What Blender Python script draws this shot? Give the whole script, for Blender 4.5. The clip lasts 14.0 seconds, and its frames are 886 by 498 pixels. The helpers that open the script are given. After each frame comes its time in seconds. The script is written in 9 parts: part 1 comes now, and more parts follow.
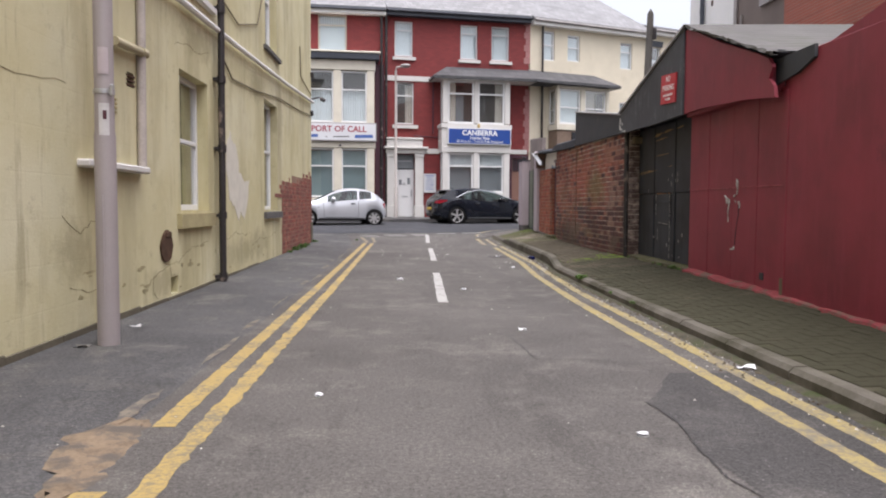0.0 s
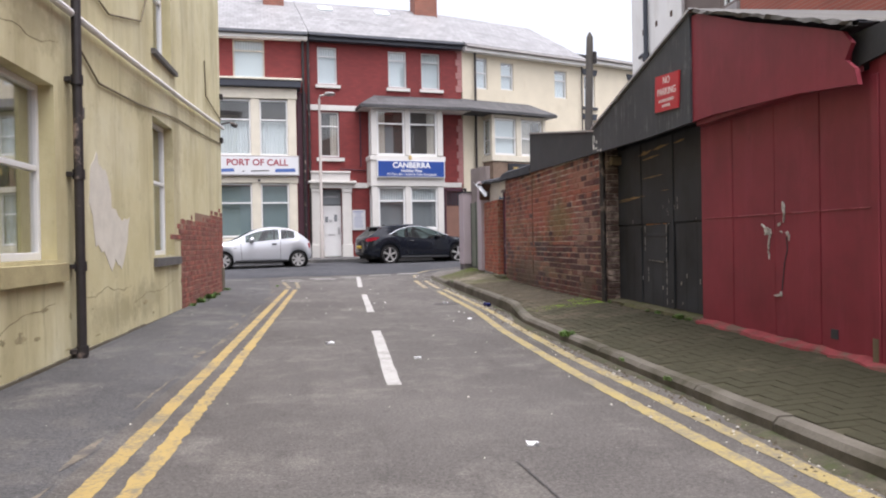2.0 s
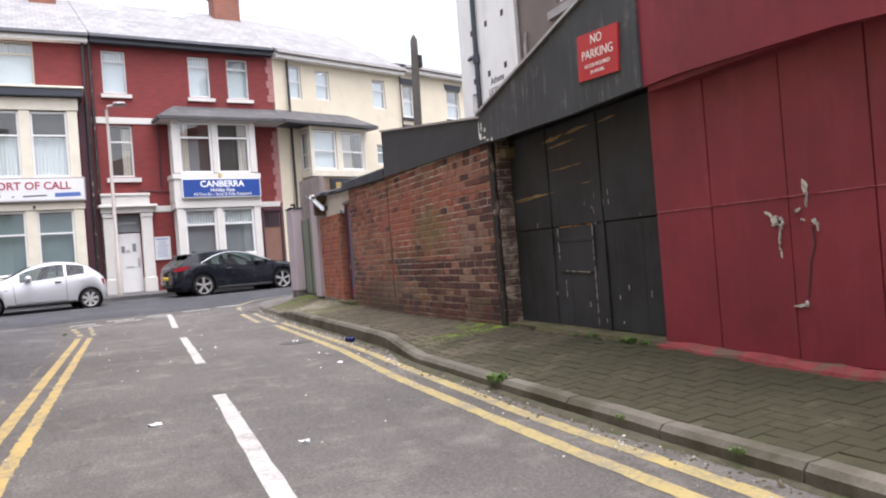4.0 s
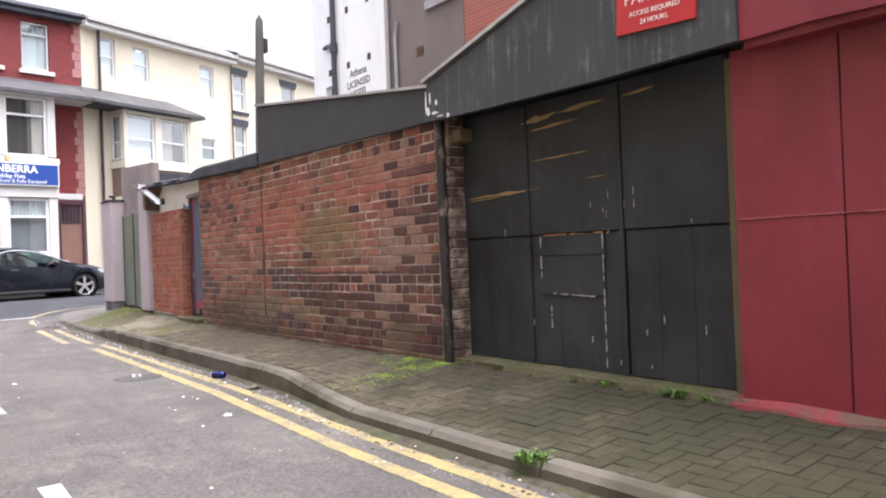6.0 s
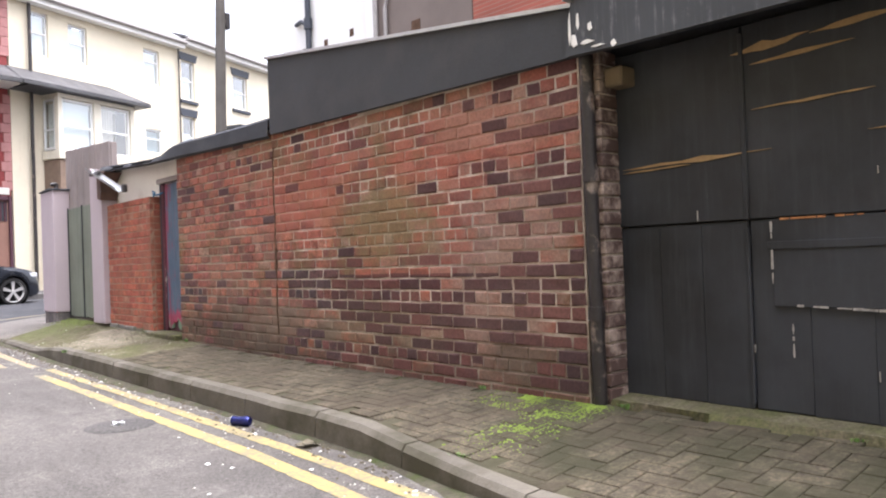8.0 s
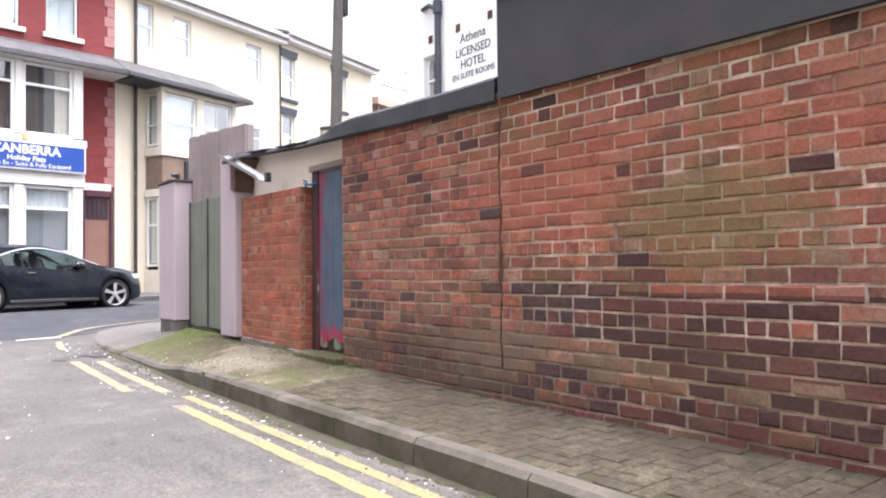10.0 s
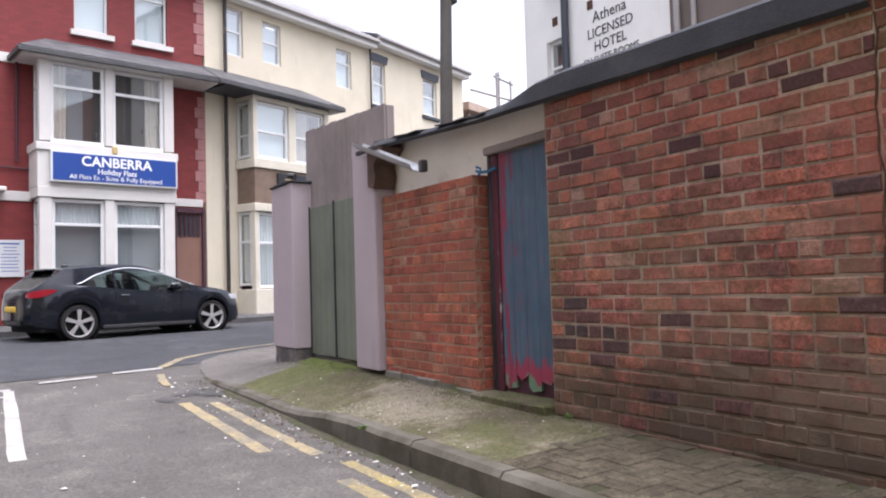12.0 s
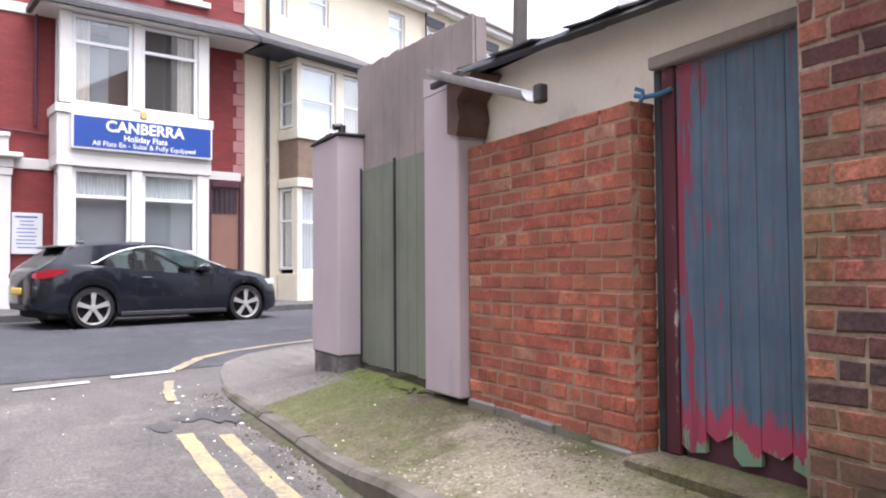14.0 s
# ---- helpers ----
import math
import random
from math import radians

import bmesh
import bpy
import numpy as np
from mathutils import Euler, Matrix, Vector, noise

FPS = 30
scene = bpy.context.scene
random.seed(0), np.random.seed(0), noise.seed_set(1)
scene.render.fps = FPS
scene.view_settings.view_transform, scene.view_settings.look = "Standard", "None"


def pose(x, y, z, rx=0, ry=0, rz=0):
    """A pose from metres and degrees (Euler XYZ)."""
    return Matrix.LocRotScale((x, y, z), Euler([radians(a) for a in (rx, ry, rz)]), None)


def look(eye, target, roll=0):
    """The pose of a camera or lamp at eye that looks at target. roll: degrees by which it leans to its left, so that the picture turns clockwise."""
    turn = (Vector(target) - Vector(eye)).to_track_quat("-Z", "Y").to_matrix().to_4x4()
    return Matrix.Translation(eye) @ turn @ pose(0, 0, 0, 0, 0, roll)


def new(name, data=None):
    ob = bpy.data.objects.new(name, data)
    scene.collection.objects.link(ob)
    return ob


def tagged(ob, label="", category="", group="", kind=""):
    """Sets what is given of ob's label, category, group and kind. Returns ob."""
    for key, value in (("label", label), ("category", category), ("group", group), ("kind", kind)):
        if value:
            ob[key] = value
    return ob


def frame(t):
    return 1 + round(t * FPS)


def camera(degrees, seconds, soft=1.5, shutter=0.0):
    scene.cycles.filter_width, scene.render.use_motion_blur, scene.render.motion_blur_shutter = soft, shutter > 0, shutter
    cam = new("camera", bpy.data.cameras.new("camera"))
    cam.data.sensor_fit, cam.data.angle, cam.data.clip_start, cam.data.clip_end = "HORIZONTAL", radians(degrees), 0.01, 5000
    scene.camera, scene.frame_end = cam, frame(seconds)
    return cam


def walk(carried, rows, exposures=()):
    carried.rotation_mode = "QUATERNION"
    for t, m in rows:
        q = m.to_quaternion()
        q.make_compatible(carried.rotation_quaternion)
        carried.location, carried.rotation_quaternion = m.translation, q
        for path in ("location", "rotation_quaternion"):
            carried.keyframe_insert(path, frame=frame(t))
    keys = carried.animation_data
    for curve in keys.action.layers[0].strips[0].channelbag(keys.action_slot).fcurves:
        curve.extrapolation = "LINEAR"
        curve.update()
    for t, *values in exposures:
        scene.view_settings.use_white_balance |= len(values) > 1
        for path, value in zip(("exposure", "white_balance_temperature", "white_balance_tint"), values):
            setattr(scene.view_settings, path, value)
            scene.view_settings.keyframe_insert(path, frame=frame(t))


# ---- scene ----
cam = camera(60.9, 14.0, soft=2.0)
PATH = [
    (0, (0.414, 0.909, 1.036), (0.506, 2.903, 0.922), 0.3),
    (0.5, (0.417, 1.551, 1.057), (0.49, 3.548, 1.002), 1.6),
    (0.8, (0.41, 1.883, 1.035), (0.534, 3.879, 1.012), 1.0),
    (1, (0.401, 2.148, 1.059), (0.559, 4.141, 1.005), -0.1),
    (1.5, (0.388, 2.707, 1.072), (0.583, 4.697, 1.024), -1.5),
    (2, (0.368, 3.317, 1.065), (0.652, 5.297, 1.047), -1.0),
    (2.5, (0.329, 3.909, 1.056), (0.778, 5.858, 1.078), -1.4),
    (3, (0.271, 4.54, 1.059), (0.811, 6.466, 1.085), -3.1),
    (3.2, (0.258, 4.768, 1.057), (0.866, 6.673, 1.078), -3.3),
    (5.3, (0.162, 7.221, 1.087), (1.146, 8.962, 1.108), -1.7),
    (5.5, (0.18, 7.47, 1.088), (1.248, 9.161, 1.101), 0.1),
    (6, (0.14, 8.068, 1.119), (1.35, 9.66, 1.135), -2.2),
    (6.5, (0.163, 8.638, 1.122), (1.474, 10.149, 1.142), -1.3),
    (7, (0.211, 9.23, 1.122), (1.577, 10.69, 1.143), -0.5),
    (7.2, (0.258, 9.456, 1.092), (1.627, 10.913, 1.122), -1.3),
    (9.3, (0.44, 11.933, 1.138), (1.738, 13.455, 1.164), -1.6),
    (9.5, (0.419, 12.13, 1.128), (1.699, 13.667, 1.182), -1.5),
    (10, (0.492, 12.768, 1.133), (1.699, 14.362, 1.187), -0.6),
    (10.5, (0.477, 13.328, 1.142), (1.493, 15.049, 1.24), -1.4),
    (11, (0.465, 13.9, 1.163), (1.261, 15.731, 1.269), -0.7),
    (11.5, (0.511, 14.431, 1.151), (1.137, 16.326, 1.278), -1.4),
    (12, (0.693, 14.963, 1.138), (1.748, 16.66, 1.236), -1.7),
    (12.5, (0.908, 15.479, 1.144), (2.067, 17.107, 1.225), 0.5),
    (13, (1.101, 15.979, 1.168), (2.319, 17.564, 1.225), -0.3),
    (13.5, (1.318, 16.512, 1.224), (2.427, 18.176, 1.263), 0.8),
    (14, (1.475, 17.061, 1.175), (2.429, 18.817, 1.24), -0.4),
]
walk(cam, [(t, look(eye, target, roll)) for t, eye, target, roll in PATH],
     exposures=[(0.0, 1.12, 6300, 16), (1.0, 1.26, 6280, 16), (3.0, 1.33, 6250, 16), (5.5, 1.88, 6200, 17), (7.2, 2.08, 6180, 17), (9.3, 2.25, 6200, 16), (10.5, 2.2, 6080, 18), (11.0, 1.78, 6080, 18), (11.5, 1.47, 6080, 18), (12.5, 1.62, 6080, 18), (13.0, 1.86, 6100, 18), (14.0, 1.96, 6100, 19)])

# ---------------------------------------------------------------- light
world = bpy.data.worlds.new("overcast_sky")
scene.world = world
world.use_nodes = True
wn, wl = world.node_tree.nodes, world.node_tree.links
sky = wn.new("ShaderNodeTexSky")
sky.sky_type = "NISHITA"
sky.sun_disc = False
sky.sun_elevation, sky.sun_rotation = radians(75), radians(157)
sky.dust_density, sky.air_density, sky.ozone_density = 6.0, 1.2, 1.0
grey = wn.new("ShaderNodeHueSaturation")
grey.inputs["Saturation"].default_value = 0.28
wl.new(sky.outputs[0], grey.inputs["Color"])
wl.new(grey.outputs[0], wn["Background"].inputs[0])
wn["Background"].inputs[1].default_value = 0.15
sun_lamp = bpy.data.lights.new("sun", "SUN")
sun_lamp.energy, sun_lamp.angle, sun_lamp.color = 0.9, radians(60), (0.97, 0.98, 1.0)
sun = new("sun", sun_lamp)
sun.matrix_world = look((3, 3, 30), (0, 10, 0))

# ---------------------------------------------------------------- mesh helpers
rnd = random.Random(7)


class Shell:
    """Vertices and faces gathered for one mesh."""

    def __init__(self):
        self.v, self.f = [], []

    def face(self, *pts):
        n = len(self.v)
        self.v += [tuple(p) for p in pts]
        self.f.append(tuple(range(n, n + len(pts))))

    def box(self, x0, y0, z0, x1, y1, z1, c=0.0):
        """A box; c chamfers its edges."""
        x0, x1, y0, y1, z0, z1 = min(x0, x1), max(x0, x1), min(y0, y1), max(y0, y1), min(z0, z1), max(z0, z1)
        n = len(self.v)
        if c <= 0:
            self.v += [(x, y, z) for x in (x0, x1) for y in (y0, y1) for z in (z0, z1)]
            self.f += [tuple(n + i for i in q) for q in ((0, 1, 3, 2), (4, 6, 7, 5), (0, 4, 5, 1), (2, 3, 7, 6), (0, 2, 6, 4), (1, 5, 7, 3))]
            return
        c = min(c, (x1 - x0) * 0.45, (y1 - y0) * 0.45, (z1 - z0) * 0.45)
        X, Y, Z = (x0, x1), (y0, y1), (z0, z1)
        idx = {}
        for i in (0, 1):
            for j in (0, 1):
                for k in (0, 1):
                    sx, sy, sz = (1 - 2 * i) * c, (1 - 2 * j) * c, (1 - 2 * k) * c
                    idx[i, j, k, 0] = len(self.v)
                    self.v.append((X[i], Y[j] + sy, Z[k] + sz))
                    idx[i, j, k, 1] = len(self.v)
                    self.v.append((X[i] + sx, Y[j], Z[k] + sz))
                    idx[i, j, k, 2] = len(self.v)
                    self.v.append((X[i] + sx, Y[j] + sy, Z[k]))
        for i in (0, 1):
            q = [(0, 0), (0, 1), (1, 1), (1, 0)]
            self.f.append(tuple(idx[i, a, b, 0] for a, b in q))
            self.f.append(tuple(idx[a, i, b, 1] for a, b in q))
            self.f.append(tuple(idx[a, b, i, 2] for a, b in q))
        for i in (0, 1):
            for j in (0, 1):
                self.f.append((idx[i, j, 0, 0], idx[i, j, 1, 0], idx[i, j, 1, 1], idx[i, j, 0, 1]))
                self.f.append((idx[i, 0, j, 0], idx[i, 1, j, 0], idx[i, 1, j, 2], idx[i, 0, j, 2]))
                self.f.append((idx[0, i, j, 1], idx[1, i, j, 1], idx[1, i, j, 2], idx[0, i, j, 2]))
                for k in (0, 1):
                    self.f.append((idx[i, j, k, 0], idx[i, j, k, 1], idx[i, j, k, 2]))

    def extrude(self, outline, way):
        """A flat outline swept along a vector, closed at both ends."""
        a = [Vector(p) for p in outline]
        b = [p + Vector(way) for p in a]
        n, m = len(self.v), len(a)
        self.v += [tuple(p) for p in a + b]
        self.f.append(tuple(range(n + m - 1, n - 1, -1)))
        self.f.append(tuple(range(n + m, n + 2 * m)))
        for i in range(m):
            j = (i + 1) % m
            self.f.append((n + i, n + j, n + m + j, n + m + i))

    def tube(self, points, radii, sides=12, caps=True):
        """A round tube through points."""
        n0 = len(self.v)
        pts = [Vector(p) for p in points]
        for i, p in enumerate(pts):
            d = (pts[min(i + 1, len(pts) - 1)] - pts[max(i - 1, 0)]).normalized()
            side = d.orthogonal().normalized() if abs(d.z) < 0.99 else Vector((1, 0, 0))
            if abs(d.z) < 0.99:
                side = d.cross(Vector((0, 0, 1))).normalized()
            up = side.cross(d).normalized()
            r = radii[i] if isinstance(radii, (list, tuple)) else radii
            for k in range(sides):
                a = 2 * math.pi * k / sides
                self.v.append(tuple(p + r * (math.cos(a) * side + math.sin(a) * up)))
        for i in range(len(pts) - 1):
            for k in range(sides):
                a, b = n0 + i * sides + k, n0 + i * sides + (k + 1) % sides
                self.f.append((a, b, b + sides, a + sides))
        if caps:
            self.f.append(tuple(range(n0 + sides - 1, n0 - 1, -1)))
            e = n0 + (len(pts) - 1) * sides
            self.f.append(tuple(range(e, e + sides)))

    def lathe(self, profile, centre, axis="y", sides=32):
        """Profile rows (radius, along) turned round an axis through centre."""
        n0 = len(self.v)
        cx, cy, cz = centre
        for r, h in profile:
            for k in range(sides):
                a = 2 * math.pi * k / sides
                p, q = r * math.cos(a), r * math.sin(a)
                self.v.append({"y": (cx + p, cy + h, cz + q), "z": (cx + p, cy + q, cz + h), "x": (cx + h, cy + p, cz + q)}[axis])
        for i in range(len(profile) - 1):
            for k in range(sides):
                a, b = n0 + i * sides + k, n0 + i * sides + (k + 1) % sides
                self.f.append((a, b, b + sides, a + sides))

    def grid(self, rows):
        """A sheet from rows of points."""
        n, w = len(self.v), len(rows[0])
        for row in rows:
            self.v += [tuple(p) for p in row]
        for i in range(len(rows) - 1):
            for j in range(w - 1):
                a = n + i * w + j
                self.f.append((a, a + 1, a + w + 1, a + w))


def mesh_of(name, shell, material, smooth=False, weld=False):
    data = bpy.data.meshes.new(name)
    bm = bmesh.new()
    vs = [bm.verts.new(p) for p in shell.v]
    for f in shell.f:
        try:
            bm.faces.new([vs[i] for i in f])
        except ValueError:
            pass
    if weld:
        bmesh.ops.remove_doubles(bm, verts=bm.verts, dist=0.0004)
    bmesh.ops.recalc_face_normals(bm, faces=bm.faces)
    bm.to_mesh(data)
    bm.free()
    if material:
        data.materials.append(material)
    if smooth:
        data.shade_smooth()
        data.set_sharp_from_angle(angle=radians(38))
    return data


def part(name, shell, material, parent=None, label="", smooth=False, weld=False):
    ob = new(name, mesh_of(name, shell, material, smooth, weld))
    if parent is not None:
        ob.parent = parent
    if label:
        ob["label"] = label
    return ob


def pieces(name, shell, material, parent=None, label="", smooth=False):
    """Every loose piece of the shell as a part of its own."""
    root = list(range(len(shell.v)))

    def top(i):
        while root[i] != i:
            root[i] = root[root[i]]
            i = root[i]
        return i
    for f in shell.f:
        for i in f[1:]:
            root[top(i)] = top(f[0])
    groups = {}
    for f in shell.f:
        groups.setdefault(top(f[0]), []).append(f)
    out = []
    for faces in groups.values():
        s, at = Shell(), {}
        for f in faces:
            for i in f:
                if i not in at:
                    at[i] = len(s.v)
                    s.v.append(shell.v[i])
            s.f.append(tuple(at[i] for i in f))
        out.append(part(name, s, material, parent, label, smooth))
    return out


def thing(name, label, category, m=None, group="", kind=""):
    ob = new(name)
    ob.empty_display_size = 0.2
    if m is not None:
        ob.matrix_world = m
    return tagged(ob, label, category, group, kind)


def solid(name, shell, material, label, category, kind="", smooth=False, group="", weld=False):
    return tagged(part(name, shell, material, smooth=smooth, weld=weld), label, category, group, kind)


def pierced(shell, u0, u1, z0, z1, y0, y1, holes):
    """An upright wall in the local x-z plane from y0 to y1, with rectangular openings (u0, z0, u1, z1)."""
    us = sorted({u0, u1, *[min(max(h[i], u0), u1) for h in holes for i in (0, 2)]})
    zs = sorted({z0, z1, *[min(max(h[i], z0), z1) for h in holes for i in (1, 3)]})
    full = {}
    for i in range(len(us) - 1):
        for k in range(len(zs) - 1):
            cu, cz = (us[i] + us[i + 1]) / 2, (zs[k] + zs[k + 1]) / 2
            full[i, k] = not any(h[0] < cu < h[2] and h[1] < cz < h[3] for h in holes)
    for (i, k), on in full.items():
        if not on:
            continue
        a, b, c, d = us[i], us[i + 1], zs[k], zs[k + 1]
        shell.face((a, y0, c), (b, y0, c), (b, y0, d), (a, y0, d))
        shell.face((a, y1, c), (a, y1, d), (b, y1, d), (b, y1, c))
        if not full.get((i - 1, k)):
            shell.face((a, y0, c), (a, y0, d), (a, y1, d), (a, y1, c))
        if not full.get((i + 1, k)):
            shell.face((b, y0, c), (b, y1, c), (b, y1, d), (b, y0, d))
        if not full.get((i, k - 1)):
            shell.face((a, y0, c), (a, y1, c), (b, y1, c), (b, y0, c))
        if not full.get((i, k + 1)):
            shell.face((a, y0, d), (b, y0, d), (b, y1, d), (a, y1, d))


def lettering(name, text, size, m, material, parent=None, depth=0.004, label="", bold=0.0):
    """Raised letters in the built-in font, centred on the pose m, turned into a mesh."""
    curve = bpy.data.curves.new(name, "FONT")
    curve.body, curve.size, curve.extrude = text, size, depth
    curve.align_x, curve.align_y = "CENTER", "CENTER"
    curve.resolution_u = 3
    curve.offset = bold * size
    tmp = new(name, curve)
    data = bpy.data.meshes.new_from_object(tmp.evaluated_get(bpy.context.evaluated_depsgraph_get()))
    bpy.data.objects.remove(tmp)
    data.materials.clear()
    data.materials.append(material)
    ob = new(name, data)
    if parent is not None:
        ob.parent = parent
    ob.matrix_basis = m
    if label:
        ob["label"] = label
    return ob


def lerp_table(rows, x):
    if x <= rows[0][0]:
        return rows[0][1]
    for (a, p), (b, q) in zip(rows, rows[1:]):
        if x <= b:
            return p + (q - p) * (x - a) / (b - a)
    return rows[-1][1]


# ---------------------------------------------------------------- materials
def material(name, build, rough=0.7, metal=0.0):
    mat = bpy.data.materials.new(name)
    mat.use_nodes = True
    nt = mat.node_tree
    bsdf = nt.nodes["Principled BSDF"]
    bsdf.inputs["Roughness"].default_value = rough
    bsdf.inputs["Metallic"].default_value = metal
    if rough > 0.84:
        bsdf.inputs["Specular IOR Level"].default_value = 0.18
    build(nt, bsdf)
    return mat


def coords(nt, scale=(1, 1, 1), kind="Object", rot=(0, 0, 0)):
    tc, mp = nt.nodes.new("ShaderNodeTexCoord"), nt.nodes.new("ShaderNodeMapping")
    mp.inputs["Scale"].default_value = scale
    mp.inputs["Rotation"].default_value = rot
    nt.links.new(tc.outputs[kind], mp.inputs[0])
    return mp.outputs[0]


def fuzz(nt, vec, scale, detail=6.0, rough=0.6):
    n = nt.nodes.new("ShaderNodeTexNoise")
    n.inputs["Scale"].default_value, n.inputs["Detail"].default_value, n.inputs["Roughness"].default_value = scale, detail, rough
    nt.links.new(vec, n.inputs["Vector"])
    return n.outputs["Fac"]


def ramp(nt, fac, stops):
    r = nt.nodes.new("ShaderNodeValToRGB")
    els = r.color_ramp.elements
    while len(els) < len(stops):
        els.new(0.5)
    for e, (p, c) in zip(els, stops):
        e.position = p
        e.color = (*c, 1) if len(c) == 3 else c
    nt.links.new(fac, r.inputs[0])
    return r.outputs[0]


def step(nt, fac, lo, hi):
    return ramp(nt, fac, [(lo, (0, 0, 0)), (hi, (1, 1, 1))])


def blend(nt, fac, a, b, how="MIX"):
    m = nt.nodes.new("ShaderNodeMix")
    m.data_type, m.blend_type = "RGBA", how
    for sock, val in ((m.inputs[0], fac), (m.inputs[6], a), (m.inputs[7], b)):
        if hasattr(val, "is_linked"):
            nt.links.new(val, sock)
        elif isinstance(val, tuple):
            sock.default_value = (*val, 1) if len(val) == 3 else val
        else:
            sock.default_value = val
    return m.outputs[2]


def bump(nt, bsdf, height, strength=0.4, dist=0.01):
    b = nt.nodes.new("ShaderNodeBump")
    b.inputs["Strength"].default_value, b.inputs["Distance"].default_value = strength, dist
    nt.links.new(height, b.inputs["Height"])
    nt.links.new(b.outputs[0], bsdf.inputs["Normal"])


def mottled(name, base, vary=0.25, scale=3.0, grain=60.0, rough=0.75, relief=0.25, stains=None, stain_amount=(0.55, 0.75), stain_scale=(1, 1, 1), metal=0.0, kind="Object"):
    """A surface with cloudy variation, fine grain, relief and, where given, stains of another colour."""
    def build(nt, bsdf):
        v = coords(nt, kind=kind)
        big, fine = fuzz(nt, v, scale, 5), fuzz(nt, v, grain, 4)
        lo, hi = tuple(c * (1 - vary) for c in base), tuple(min(1, c * (1 + vary)) for c in base)
        col = ramp(nt, big, [(0.3, lo), (0.7, hi)])
        col = blend(nt, 0.35, col, ramp(nt, fine, [(0.3, lo), (0.7, hi)]))
        if stains:
            st = fuzz(nt, coords(nt, stain_scale, kind), 1.3, 7, 0.65)
            col = blend(nt, step(nt, st, *stain_amount), col, stains)
        nt.links.new(col, bsdf.inputs["Base Color"])
        bump(nt, bsdf, fine, relief, 0.006)
    return material(name, build, rough, metal)


def asphalt_build(base, patch):
    """Worn asphalt: dusty blotches, darker lanes, coarse stone and pale chips."""
    def build(nt, bsdf):
        v = coords(nt)
        big, mid, fine, coarse = fuzz(nt, v, 0.35, 5), fuzz(nt, v, 2.2, 7, 0.7), fuzz(nt, v, 150, 2, 0.7), fuzz(nt, v, 48, 4, 0.75)
        col = ramp(nt, big, [(0.35, tuple(c * 0.78 for c in base)), (0.65, tuple(c * 1.18 for c in base))])
        col = blend(nt, step(nt, mid, 0.52, 0.70), col, patch)
        col = blend(nt, ramp(nt, fuzz(nt, v, 0.9, 8, 0.72), [(0.54, (0, 0, 0)), (0.68, (0.75, 0.75, 0.75))]), col, tuple(c * 1.35 for c in patch))
        col = blend(nt, ramp(nt, fuzz(nt, coords(nt, (1.6, 0.25, 1)), 1.3, 7, 0.7), [(0.54, (0, 0, 0)), (0.70, (0.7, 0.7, 0.7))]), col, tuple(c * 0.66 for c in base))
        col = blend(nt, ramp(nt, fuzz(nt, coords(nt, (1, 0.6, 1)), 5.0, 6, 0.7), [(0.58, (0, 0, 0)), (0.70, (0.5, 0.5, 0.5))]), col, tuple(c * 0.5 for c in base))
        col = blend(nt, 0.8, col, ramp(nt, coarse, [(0.32, (0.55, 0.55, 0.55)), (0.5, (0.98, 0.98, 0.98)), (0.70, (1.6, 1.6, 1.58))]), "MULTIPLY")
        col = blend(nt, 0.75, col, ramp(nt, fine, [(0.3, (0.5, 0.5, 0.5)), (0.5, (1, 1, 1)), (0.72, (1.7, 1.7, 1.7))]), "MULTIPLY")
        specks = nt.nodes.new("ShaderNodeTexVoronoi")
        specks.inputs["Scale"].default_value = 22
        nt.links.new(v, specks.inputs["Vector"])
        col = blend(nt, ramp(nt, specks.outputs["Distance"], [(0.05, (0.55, 0.55, 0.55)), (0.10, (0, 0, 0))]), col, (0.32, 0.31, 0.29))
        nt.links.new(col, bsdf.inputs["Base Color"])
        bump(nt, bsdf, blend(nt, 0.5, fine, coarse), 0.6, 0.008)
    return build


ASPHALT = material("road_asphalt", asphalt_build((0.090, 0.083, 0.077), (0.124, 0.114, 0.103)), 0.85)
ASPHALT_MAIN = material("main_road_asphalt", asphalt_build((0.048, 0.049, 0.054), (0.060, 0.060, 0.062)), 0.85)
FOOTWAY = material("footway_asphalt", asphalt_build((0.080, 0.078, 0.078), (0.115, 0.108, 0.098)), 0.85)
CORNER_ASPHALT = material("corner_asphalt", asphalt_build((0.112, 0.102, 0.094), (0.140, 0.126, 0.112)), 0.85)
PATCH = material("patch_asphalt", asphalt_build((0.060, 0.057, 0.055), (0.080, 0.074, 0.069)), 0.85)


def worn_build(paint, under, amount=(0.46, 0.6), fine_scale=34.0):
    def build(nt, bsdf):
        v = coords(nt)
        a, b = fuzz(nt, v, 3.0, 6, 0.7), fuzz(nt, v, fine_scale, 5, 0.75)
        mask = step(nt, blend(nt, 0.5, a, b), *amount)
        col = ramp(nt, fuzz(nt, v, 7.0), [(0.3, tuple(c * 0.85 for c in paint)), (0.7, paint)])
        nt.links.new(blend(nt, mask, col, under), bsdf.inputs["Base Color"])
        bump(nt, bsdf, b, 0.3, 0.004)
    return build


